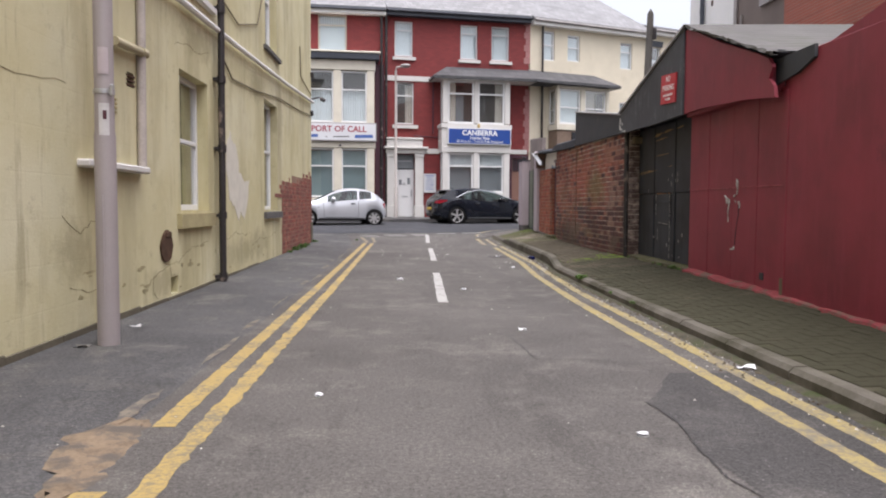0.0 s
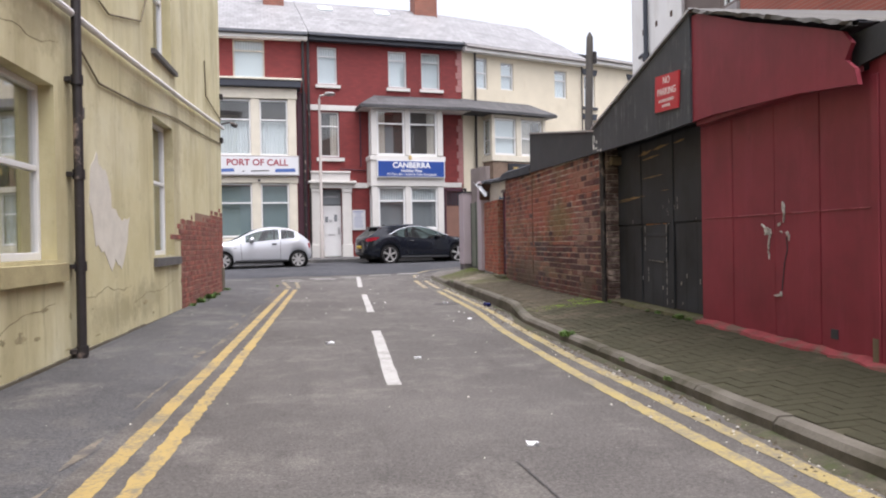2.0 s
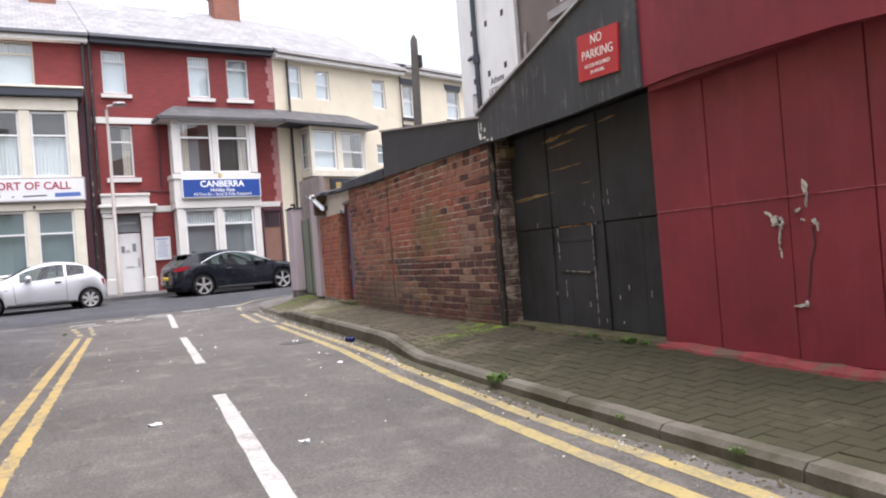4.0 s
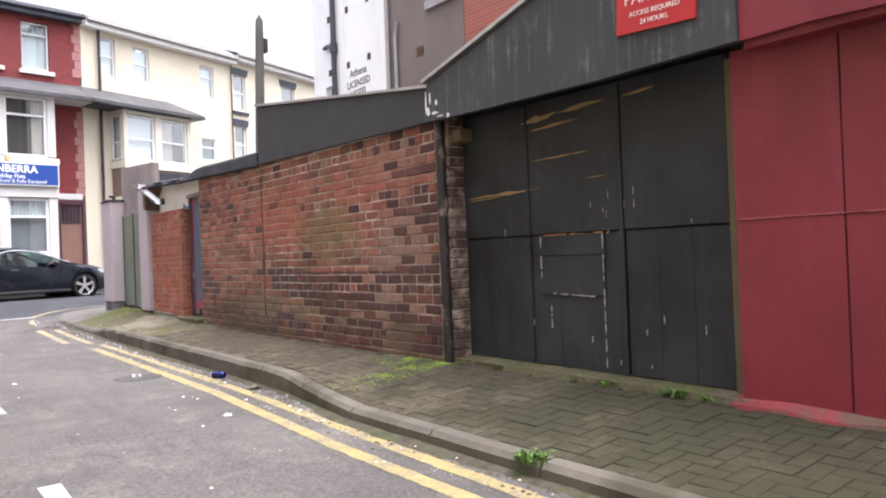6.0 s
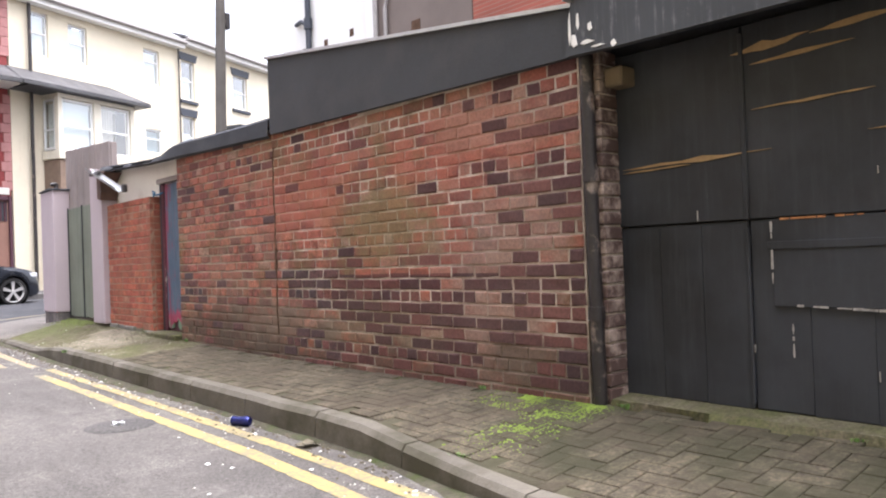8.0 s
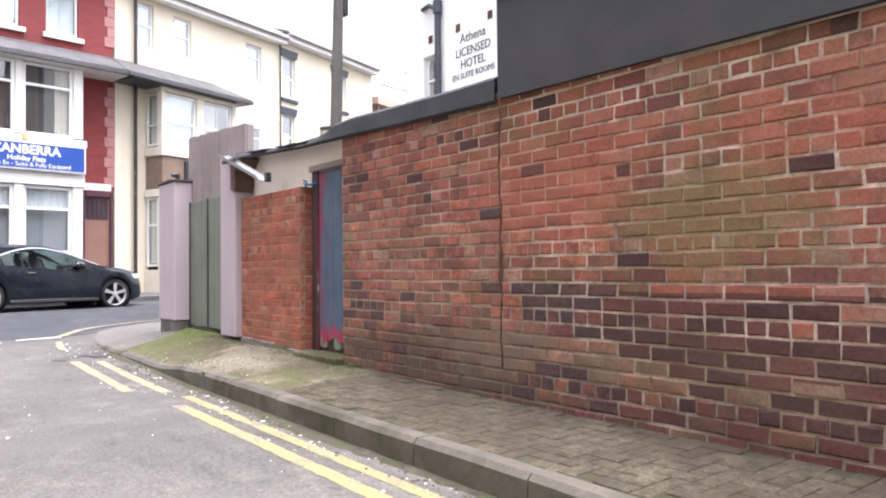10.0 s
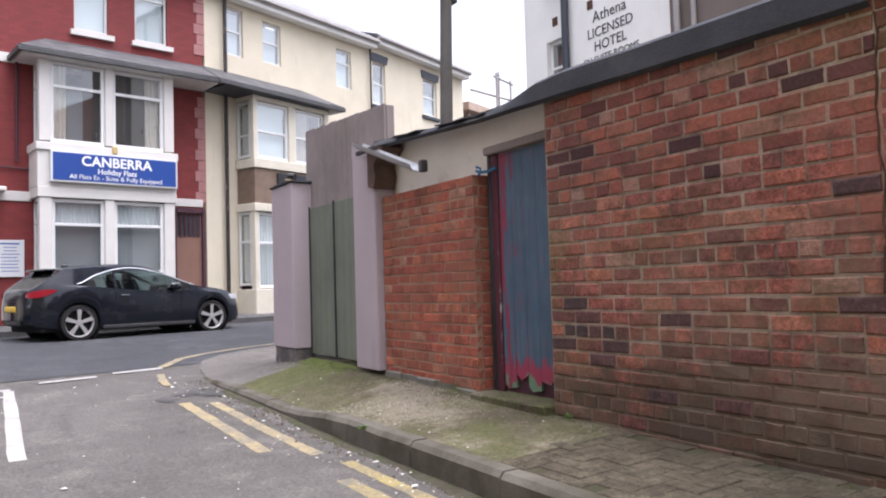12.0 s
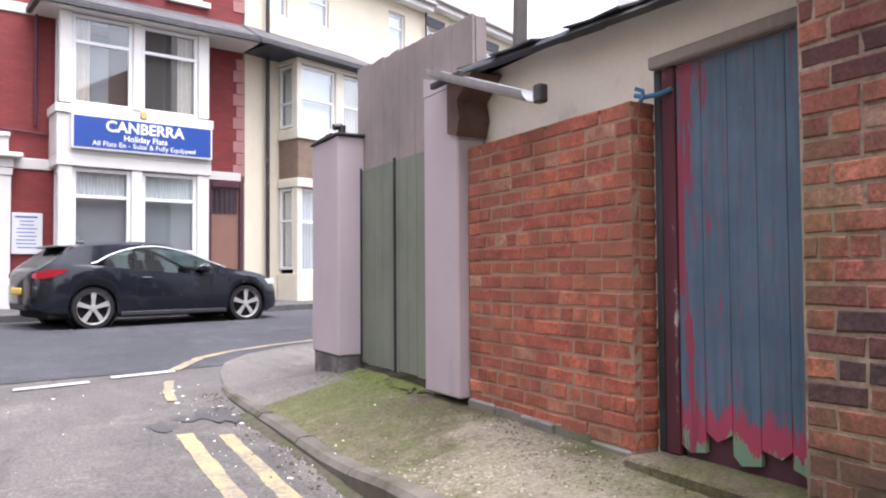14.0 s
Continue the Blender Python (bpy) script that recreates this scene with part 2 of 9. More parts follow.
YELLOW_LINE = material("yellow_road_paint", worn_build((0.36, 0.255, 0.085), (0.13, 0.115, 0.085), (0.47, 0.60)), 0.75)
PALE_YELLOW = material("pale_yellow_road_paint", worn_build((0.30, 0.235, 0.088), (0.13, 0.115, 0.09), (0.455, 0.59)), 0.75)
FADED_LINE = material("faded_road_paint", worn_build((0.31, 0.245, 0.125), (0.13, 0.118, 0.10), (0.45, 0.58)), 0.8)
WHITE_LINE = material("white_road_paint", worn_build((0.36, 0.35, 0.33), (0.17, 0.162, 0.15), (0.49, 0.62)), 0.75)
KERB = mottled("kerb_stone", (0.112, 0.101, 0.083), 0.35, 2.5, 70, 0.85, 0.4, stains=(0.060, 0.055, 0.038), stain_amount=(0.47, 0.62))
PAVER_BED = mottled("paver_joint_sand", (0.054, 0.049, 0.031), 0.4, 6, 80, 0.95, 0.4, stains=(0.040, 0.040, 0.021), stain_amount=(0.45, 0.6))
CONCRETE = mottled("worn_concrete", (0.17, 0.16, 0.14), 0.28, 3, 50, 0.9, 0.4, stains=(0.10, 0.11, 0.055), stain_amount=(0.5, 0.66))


def scaled(nt, val, k):
    m = nt.nodes.new("ShaderNodeMath")
    m.operation = "MULTIPLY"
    m.inputs[1].default_value = k
    nt.links.new(val, m.inputs[0])
    return m.outputs[0]


def grimy_build(nt, bsdf):
    """Broken concrete under dried mud, leaf mould and thin moss."""
    v = coords(nt)
    mid, fine = fuzz(nt, v, 7, 7, 0.75), fuzz(nt, v, 45, 5, 0.75)
    col = ramp(nt, fuzz(nt, v, 1.6, 7, 0.7), [(0.38, (0.066, 0.058, 0.036)), (0.5, (0.100, 0.088, 0.058)), (0.62, (0.150, 0.130, 0.094))])
    col = blend(nt, ramp(nt, mid, [(0.48, (0, 0, 0)), (0.62, (0.7, 0.7, 0.7))]), col, (0.06, 0.048, 0.033))
    col = blend(nt, ramp(nt, fuzz(nt, v, 0.8, 8, 0.75), [(0.53, (0, 0, 0)), (0.63, (0.6, 0.6, 0.6))]), col, (0.22, 0.19, 0.145))
    col = blend(nt, ramp(nt, fuzz(nt, v, 2.6, 7, 0.75), [(0.43, (0, 0, 0)), (0.58, (0.85, 0.85, 0.85))]), col, (0.074, 0.078, 0.032))
    for centre, reach, colour, strength in (((3.40, 19.9), (0.45, 0.75), (0.205, 0.178, 0.138), 0.6), ((3.75, 20.6), (0.25, 0.5), (0.22, 0.19, 0.15), 0.6), ((3.55, 22.4), (0.5, 0.7), (0.075, 0.088, 0.030), 0.7)):
        mp = nt.nodes.new("ShaderNodeMapping")
        mp.inputs["Scale"].default_value = (1 / reach[0], 1 / reach[1], 0.0)
        mp.inputs["Location"].default_value = (-centre[0] / reach[0], -centre[1] / reach[1], 0.0)
        nt.links.new(v, mp.inputs[0])
        far = nt.nodes.new("ShaderNodeVectorMath")
        far.operation = "LENGTH"
        nt.links.new(mp.outputs[0], far.inputs[0])
        add = nt.nodes.new("ShaderNodeMath")
        add.operation = "MULTIPLY_ADD"
        nt.links.new(fuzz(nt, v, 4.5, 8, 0.75), add.inputs[0])
        add.inputs[1].default_value = 3.2
        nt.links.new(far.outputs["Value"], add.inputs[2])
        col = blend(nt, ramp(nt, scaled(nt, add.outputs[0], 0.25), [(0.50, (strength, strength, strength)), (0.70, (0, 0, 0))]), col, colour)
    col = blend(nt, 0.9, col, ramp(nt, fine, [(0.34, (0.55, 0.55, 0.55)), (0.5, (1, 1, 1)), (0.66, (1.5, 1.47, 1.42))]), "MULTIPLY")
    nt.links.new(col, bsdf.inputs["Base Color"])
    bump(nt, bsdf, blend(nt, 0.5, fine, mid), 0.8, 0.010)


GRIMY = material("grimy_footway", grimy_build, 0.95)


def blotch(nt, pos, col, centre, reach, colour, strength=0.8):
    """One ragged stain on a street wall, round (y, z) and fading out over reach."""
    mp = nt.nodes.new("ShaderNodeMapping")
    mp.vector_type = "POINT"
    mp.inputs["Scale"].default_value = (0.0, 1 / reach[0], 1 / reach[1])
    mp.inputs["Location"].default_value = (0.0, -centre[0] / reach[0], -centre[1] / reach[1])
    nt.links.new(pos, mp.inputs[0])
    far = nt.nodes.new("ShaderNodeVectorMath")
    far.operation = "LENGTH"
    nt.links.new(mp.outputs[0], far.inputs[0])
    add = nt.nodes.new("ShaderNodeMath")
    add.operation = "MULTIPLY_ADD"
    nt.links.new(fuzz(nt, pos, 3.2, 8, 0.75), add.inputs[0])
    add.inputs[1].default_value = 3.2
    nt.links.new(far.outputs["Value"], add.inputs[2])
    return blend(nt, ramp(nt, scaled(nt, add.outputs[0], 0.25), [(0.52, (strength, strength, strength)), (0.68, (0, 0, 0))]), col, colour)


def weathered(nt, pos, col, sand=(0.225, 0.14, 0.10), green=(0.13, 0.11, 0.05), splash=None):
    """Old masonry: soot in small blotches, smears of sandy mortar, algae, and pale mud splashed up from the ground."""
    col = blend(nt, ramp(nt, fuzz(nt, pos, 6.5, 6, 0.7), [(0.50, (0, 0, 0)), (0.66, (0.55, 0.55, 0.55))]), col, (0.075, 0.048, 0.042))
    col = blend(nt, ramp(nt, fuzz(nt, pos, 1.15, 8, 0.72), [(0.50, (0, 0, 0)), (0.64, (0.6, 0.6, 0.6))]), col, sand)
    shift = nt.nodes.new("ShaderNodeVectorMath")
    shift.inputs[1].default_value = (3.1, 7.7, 5.3)
    nt.links.new(pos, shift.inputs[0])
    col = blend(nt, ramp(nt, fuzz(nt, shift.outputs[0], 0.85, 8, 0.7), [(0.51, (0, 0, 0)), (0.64, (0.55, 0.55, 0.55))]), col, green)
    if splash:
        col = blotch(nt, pos, col, (15.1, 1.42), (0.85, 0.40), (0.19, 0.155, 0.075), 0.65)
        col = blotch(nt, pos, col, (13.9, 0.62), (0.75, 0.36), (0.30, 0.215, 0.17), 0.6)
        col = blotch(nt, pos, col, (14.7, 0.58), (0.5, 0.22), (0.27, 0.20, 0.145), 0.6)
        col = blotch(nt, pos, col, (17.4, 0.42), (1.6, 0.36), (0.072, 0.056, 0.041), 0.75)
        col = blotch(nt, pos, col, (13.75, 1.20), (0.6, 0.55), (0.29, 0.205, 0.17), 0.55)
        col = blotch(nt, pos, col, (14.2, 1.85), (0.9, 0.30), (0.36, 0.115, 0.08), 0.6)
        col = blotch(nt, pos, col, (16.2, 1.65), (0.8, 0.45), (0.35, 0.11, 0.078), 0.55)
        col = blotch(nt, pos, col, (15.3, 0.62), (0.7, 0.30), (0.20, 0.165, 0.10), 0.55)
        col = blotch(nt, pos, col, (13.5, 0.42), (0.6, 0.18), (0.085, 0.066, 0.050), 0.7)
        col = blotch(nt, pos, col, (16.6, 0.55), (1.1, 0.26), (0.19, 0.145, 0.11), 0.7)
        col = blotch(nt, pos, col, (13.9, 1.95), (0.8, 0.22), (0.29, 0.175, 0.13), 0.5)
        sep = nt.nodes.new("ShaderNodeSeparateXYZ")
        nt.links.new(pos, sep.inputs[0])
        rise = nt.nodes.new("ShaderNodeMapRange")
        for k, val in (("From Min", 0.28), ("From Max", 0.72), ("To Min", 0.20), ("To Max", -0.16)):
            rise.inputs[k].default_value = val
        nt.links.new(sep.outputs["Z"], rise.inputs["Value"])
        add = nt.nodes.new("ShaderNodeMath")
        nt.links.new(fuzz(nt, pos, 2.4, 8, 0.72), add.inputs[0])
        nt.links.new(rise.outputs[0], add.inputs[1])
        col = blend(nt, ramp(nt, add.outputs[0], [(0.52, (0, 0, 0)), (0.72, (0.7, 0.7, 0.7))]), col, splash)
    return col


def pieces_build(stops, source, moss=None, grime=None, grime_scale=0.9, old=False, grain=(0.85, 0.7)):
    """Pieces varied one by one, with soot, moss and fine grain across them."""
    def build(nt, bsdf):
        if source == "object":
            r = nt.nodes.new("ShaderNodeObjectInfo").outputs["Random"]
        else:
            r = nt.nodes.new("ShaderNodeNewGeometry").outputs["Random Per Island"]
        geo = nt.nodes.new("ShaderNodeNewGeometry")
        pos = geo.outputs["Position"]
        col = ramp(nt, r, stops)
        fine, mid = fuzz(nt, pos, 55, 5, 0.7), fuzz(nt, pos, 16, 6, 0.7)
        col = blend(nt, grain[0], col, ramp(nt, fine, [(0.32, (0.45, 0.45, 0.45)), (0.68, (1.5, 1.5, 1.5))]), "MULTIPLY")
        col = blend(nt, grain[1], col, ramp(nt, mid, [(0.36, (0.45, 0.45, 0.45)), (0.64, (1.45, 1.42, 1.4))]), "MULTIPLY")
        if grime:
            col = blend(nt, ramp(nt, fuzz(nt, pos, 4.2, 7, 0.7), [(0.47, (0, 0, 0)), (0.64, (0.7, 0.7, 0.7))]), col, tuple(c * 0.6 for c in grime))
            col = blend(nt, ramp(nt, fuzz(nt, pos, grime_scale, 6, 0.65), [(0.48, (0, 0, 0)), (0.62, (0.8, 0.8, 0.8))]), col, grime)
        if moss:
            sep = nt.nodes.new("ShaderNodeSeparateXYZ")
            nt.links.new(pos, sep.inputs[0])
            damp = nt.nodes.new("ShaderNodeMapRange")
            for k, val in (("From Min", 7.0), ("From Max", 15.0), ("To Min", 0.26), ("To Max", -0.07)):
                damp.inputs[k].default_value = val
            nt.links.new(sep.outputs["Y"], damp.inputs["Value"])
            add = nt.nodes.new("ShaderNodeMath")
            nt.links.new(fuzz(nt, pos, 1.4, 7, 0.72), add.inputs[0])
            nt.links.new(damp.outputs[0], add.inputs[1])
            col = blend(nt, ramp(nt, add.outputs[0], [(0.47, (0, 0, 0)), (0.64, (0.92, 0.92, 0.92))]), col, moss)
        if old:
            col = weathered(nt, pos, col, splash=(0.090, 0.068, 0.053))
        nt.links.new(col, bsdf.inputs["Base Color"])
        bump(nt, bsdf, blend(nt, 0.5, fine, mid), 0.8, 0.007)
    return build


def mortar_build(base):
    def build(nt, bsdf):
        pos = nt.nodes.new("ShaderNodeNewGeometry").outputs["Position"]
        fine = fuzz(nt, pos, 50, 5, 0.7)
        col = ramp(nt, fuzz(nt, pos, 1.7, 7, 0.7), [(0.38, tuple(c * 0.55 for c in base)), (0.62, tuple(c * 1.2 for c in base))])
        col = blend(nt, 0.7, col, ramp(nt, fine, [(0.32, (0.6, 0.6, 0.6)), (0.68, (1.35, 1.35, 1.35))]), "MULTIPLY")
        # the older stretch beyond the seam is pointed in a duller, browner mortar
        sep, older = nt.nodes.new("ShaderNodeSeparateXYZ"), nt.nodes.new("ShaderNodeMapRange")
        nt.links.new(pos, sep.inputs[0])
        older.inputs["From Min"].default_value, older.inputs["From Max"].default_value = 16.60, 16.72
        nt.links.new(sep.outputs["Y"], older.inputs["Value"])
        col = blend(nt, older.outputs[0], col, blend(nt, 1.0, col, (0.62, 0.55, 0.50), "MULTIPLY"))
        nt.links.new(weathered(nt, pos, col, sand=(0.40, 0.325, 0.27), green=(0.29, 0.265, 0.175), splash=(0.165, 0.138, 0.108)), bsdf.inputs["Base Color"])
        bump(nt, bsdf, fine, 0.7, 0.006)
    return build


BRICKS = [(0.0, (0.125, 0.060, 0.056)), (0.18, (0.195, 0.078, 0.066)), (0.45, (0.265, 0.095, 0.076)), (0.75, (0.325, 0.115, 0.084)), (0.92, (0.37, 0.142, 0.092)), (1.0, (0.35, 0.205, 0.162))]
NEW_BRICKS = [(0.0, (0.25, 0.078, 0.060)), (0.3, (0.31, 0.092, 0.064)), (0.6, (0.355, 0.108, 0.070)), (0.9, (0.40, 0.140, 0.082)), (1.0, (0.39, 0.22, 0.155))]
PAVERS = [(0.0, (0.076, 0.065, 0.045)), (0.5, (0.086, 0.074, 0.051)), (1.0, (0.097, 0.084, 0.059))]
BRICK = material("old_red_brick", pieces_build(BRICKS, "object", old=True), 0.85)
BRICK_FAR = material("bare_house_brick", pieces_build([(0.0, (0.20, 0.075, 0.062)), (0.4, (0.28, 0.096, 0.074)), (0.8, (0.33, 0.120, 0.088)), (1.0, (0.35, 0.17, 0.13))], "island", grime=(0.20, 0.105, 0.085), grime_scale=2.4), 0.85)
BRICK_DARK = material("sooty_brick", pieces_build([(0.0, (0.050, 0.030, 0.032)), (0.6, (0.085, 0.040, 0.038)), (1.0, (0.14, 0.052, 0.045))], "object"), 0.8)
BRICK_NEW = material("orange_red_brick", pieces_build(NEW_BRICKS, "object", grime=(0.22, 0.092, 0.062), grime_scale=2.6, grain=(0.6, 0.45)), 0.85)
PAVER = material("block_paver", pieces_build(PAVERS, "object", moss=(0.033, 0.032, 0.018), grime=(0.055, 0.044, 0.031), grime_scale=2.2), 0.9)
PAVER_FAR = material("block_paver_field", pieces_build(PAVERS, "island", moss=(0.033, 0.032, 0.018), grime=(0.055, 0.044, 0.031), grime_scale=2.2), 0.9)
MORTAR = material("old_mortar", mortar_build((0.52, 0.445, 0.385)), 0.95)
MORTAR_NEW = mottled("grey_mortar", (0.27, 0.175, 0.125), 0.25, 3, 60, 0.95, 0.5)


def render_build(nt, bsdf):
    """Yellow masonry paint: broad blotches, soft dirty runs, scuffed spots and faint block joints."""
    v = coords(nt)
    cloud = fuzz(nt, v, 0.55, 7, 0.65)
    run = fuzz(nt, coords(nt, (1.1, 1.1, 0.30)), 1.1, 6, 0.6)
    fine = fuzz(nt, v, 42, 5, 0.65)
    col = ramp(nt, cloud, [(0.36, (0.53, 0.475, 0.265)), (0.5, (0.585, 0.535, 0.325)), (0.64, (0.63, 0.59, 0.395))])
    col = blend(nt, ramp(nt, run, [(0.47, (0, 0, 0)), (0.64, (0.65, 0.65, 0.65))]), col, (0.36, 0.31, 0.165))
    col = blend(nt, ramp(nt, fuzz(nt, coords(nt, (2.6, 2.6, 0.35)), 1.5, 8, 0.7), [(0.55, (0, 0, 0)), (0.66, (0.55, 0.55, 0.55))]), col, (0.27, 0.235, 0.13))
    col = blend(nt, ramp(nt, fuzz(nt, v, 1.7, 8, 0.72), [(0.52, (0, 0, 0)), (0.66, (0.4, 0.4, 0.4))]), col, (0.40, 0.355, 0.195))
    col = blend(nt, ramp(nt, fuzz(nt, coords(nt, (1, 1, 1.3)), 3.3, 9, 0.75), [(0.58, (0, 0, 0)), (0.68, (0.5, 0.5, 0.5))]), col, (0.27, 0.235, 0.135))
    pos = nt.nodes.new("ShaderNodeNewGeometry").outputs["Position"]
    for centre, reach in (((12.2, 0.35), (0.9, 0.22)), ((13.6, 0.40), (0.8, 0.25)), ((8.6, 0.25), (0.6, 0.16)), ((6.6, 0.70), (0.35, 0.25)), ((10.0, 2.95), (0.6, 0.20)), ((13.4, 2.95), (0.7, 0.25)), ((15.6, 2.6), (0.35, 0.6))):
        col = blotch(nt, pos, col, centre, reach, (0.27, 0.23, 0.125), 0.5)
    joints = nt.nodes.new("ShaderNodeTexBrick")
    joints.inputs["Scale"].default_value = 1.0
    joints.inputs["Brick Width"].default_value, joints.inputs["Row Height"].default_value, joints.inputs["Mortar Size"].default_value = 0.62, 0.31, 0.006
    nt.links.new(coords(nt, rot=(radians(90), 0, 0)), joints.inputs["Vector"])
    nt.links.new(col, bsdf.inputs["Base Color"])
    bump(nt, bsdf, blend(nt, ramp(nt, joints.outputs["Fac"], [(0.0, (0, 0, 0)), (1.0, (0.35, 0.35, 0.35))]), blend(nt, 0.5, fine, fuzz(nt, v, 6, 5)), (0, 0, 0)), 0.35, 0.012)


YELLOW_RENDER = material("yellow_masonry_paint", render_build, 0.8)
PLINTH = mottled("dark_plinth", (0.12, 0.105, 0.075), 0.3, 3, 50, 0.9)
BARE_RENDER = mottled("pale_bare_render", (0.62, 0.585, 0.50), 0.15, 4, 60, 0.9)
RUST = mottled("rusty_hollow", (0.085, 0.05, 0.032), 0.5, 9, 50, 0.95, 0.6)


def facade_brick(name, paint, joint):
    def build(nt, bsdf):
        v = coords(nt, kind="Object", rot=(radians(90), 0, 0))
        b = nt.nodes.new("ShaderNodeTexBrick")
        b.inputs["Scale"].default_value = 1.0
        b.inputs["Brick Width"].default_value, b.inputs["Row Height"].default_value, b.inputs["Mortar Size"].default_value = 0.225, 0.075, 0.006
        b.inputs["Color1"].default_value = (*paint, 1)
        b.inputs["Color2"].default_value = (*[c * 0.8 for c in paint], 1)
        b.inputs["Mortar"].default_value = (*joint, 1)
        nt.links.new(v, b.inputs["Vector"])
        o = coords(nt)
        col = blend(nt, 0.5, b.outputs["Color"], ramp(nt, fuzz(nt, o, 0.8, 6), [(0.3, (0.7, 0.7, 0.7)), (0.7, (1.25, 1.25, 1.25))]), "MULTIPLY")
        nt.links.new(col, bsdf.inputs["Base Color"])
        bump(nt, bsdf, b.outputs["Fac"], -0.35, 0.006)
    return material(name, build, 0.7)


RED_BRICK = facade_brick("painted_red_brick", (0.205, 0.026, 0.024), (0.15, 0.022, 0.02))
BROWN_BRICK = facade_brick("red_brown_brick", (0.26, 0.085, 0.05), (0.22, 0.15, 0.12))
PURPLE = mottled("maroon_paint", (0.06, 0.018, 0.03), 0.2, 3, 50, 0.6)
CREAM = mottled("cream_masonry_paint", (0.64, 0.575, 0.445), 0.10, 1.0, 40, 0.8, 0.3, stains=(0.50, 0.42, 0.30), stain_amount=(0.58, 0.8), stain_scale=(2, 2, 0.4))
CREAM_TRIM = mottled("pale_cream_gloss", (0.62, 0.575, 0.47), 0.1, 3, 40, 0.5, 0.15, stains=(0.48, 0.41, 0.27), stain_amount=(0.6, 0.8))
WHITE = mottled("white_paint", (0.60, 0.58, 0.545), 0.07, 2, 40, 0.5, 0.12, stains=(0.55, 0.52, 0.46), stain_amount=(0.62, 0.85), stain_scale=(2, 2, 0.5))
PVC = mottled("white_plastic_frame", (0.70, 0.70, 0.69), 0.04, 4, 40, 0.35, 0.05)
SOOT_WHITE = mottled("white_render", (0.74, 0.73, 0.70), 0.08, 1.0, 30, 0.8, 0.2, stains=(0.60, 0.57, 0.52), stain_amount=(0.55, 0.8), stain_scale=(1.5, 1.5, 0.35))
GREY_RENDER = mottled("grey_brown_render", (0.165, 0.135, 0.12), 0.15, 1.0, 40, 0.85, 0.3)
DARK_TRIM = mottled("dark_blue_black_paint", (0.028, 0.033, 0.045), 0.25, 3, 50, 0.45, 0.15)
BLACK_PIPE = mottled("black_pipe_paint", (0.022, 0.018, 0.018), 0.5, 9, 60, 0.5, 0.3, stains=(0.22, 0.17, 0.14), stain_amount=(0.58, 0.66), stain_scale=(4, 4, 3))
GREY_PIPE = mottled("grey_plastic_pipe", (0.28, 0.26, 0.25), 0.15, 4, 40, 0.5, 0.1)
STEEL = mottled("galvanised_steel", (0.46, 0.46, 0.46), 0.2, 14, 60, 0.42, 0.15, metal=0.7)
COLUMN = mottled("grey_pink_column_paint", (0.29, 0.255, 0.25), 0.08, 2, 60, 0.5, 0.1, stains=(0.25, 0.21, 0.19), stain_amount=(0.55, 0.75), stain_scale=(3, 3, 0.5))


def slate_build(base):
    def build(nt, bsdf):
        v = coords(nt, kind="UV")
        b = nt.nodes.new("ShaderNodeTexBrick")
        b.inputs["Scale"].default_value = 1.0
        b.inputs["Brick Width"].default_value, b.inputs["Row Height"].default_value, b.inputs["Mortar Size"].default_value = 0.30, 0.22, 0.008
        b.inputs["Color1"].default_value = (*base, 1)
        b.inputs["Color2"].default_value = (*[c * 0.72 for c in base], 1)
        b.inputs["Mortar"].default_value = (*[c * 0.35 for c in base], 1)
        nt.links.new(v, b.inputs["Vector"])
        col = blend(nt, 0.6, b.outputs["Color"], ramp(nt, fuzz(nt, coords(nt), 1.1, 6), [(0.3, (0.7, 0.7, 0.7)), (0.7, (1.3, 1.3, 1.3))]), "MULTIPLY")
        nt.links.new(col, bsdf.inputs["Base Color"])
        bump(nt, bsdf, b.outputs["Fac"], -0.5, 0.01)
    return build


SLATE = material("weathered_slate", slate_build((0.23, 0.225, 0.225)), 0.6)
SLATE_DARK = material("dark_slate", slate_build((0.085, 0.083, 0.086)), 0.65)


def glass_build(nt, bsdf):
    out = nt.nodes["Material Output"]
    nt.nodes.remove(bsdf)
    clear, shine, mix, facing, gain = (nt.nodes.new(n) for n in ("ShaderNodeBsdfTransparent", "ShaderNodeBsdfGlossy", "ShaderNodeMixShader", "ShaderNodeLayerWeight", "ShaderNodeMapRange"))
    clear.inputs[0].default_value = (0.95, 0.97, 0.97, 1)
    shine.inputs["Roughness"].default_value = 0.02
    facing.inputs[0].default_value = 0.32
    gain.inputs["To Min"].default_value, gain.inputs["To Max"].default_value = 0.06, 0.75
    nt.links.new(facing.outputs["Facing"], gain.inputs["Value"])
    nt.links.new(gain.outputs[0], mix.inputs[0])
    nt.links.new(clear.outputs[0], mix.inputs[1])
    nt.links.new(shine.outputs[0], mix.inputs[2])
    nt.links.new(mix.outputs[0], out.inputs[0])


GLASS = material("window_glass", glass_build)


def net_build(nt, bsdf):
    v = coords(nt, (1, 1, 1))
    w = nt.nodes.new("ShaderNodeTexWave")
    w.inputs["Scale"].default_value, w.inputs["Distortion"].default_value = 5.0, 3.0
    nt.links.new(v, w.inputs["Vector"])
    nt.links.new(ramp(nt, w.outputs["Fac"], [(0.0, (0.58, 0.61, 0.62)), (1.0, (0.72, 0.75, 0.76))]), bsdf.inputs["Base Color"])


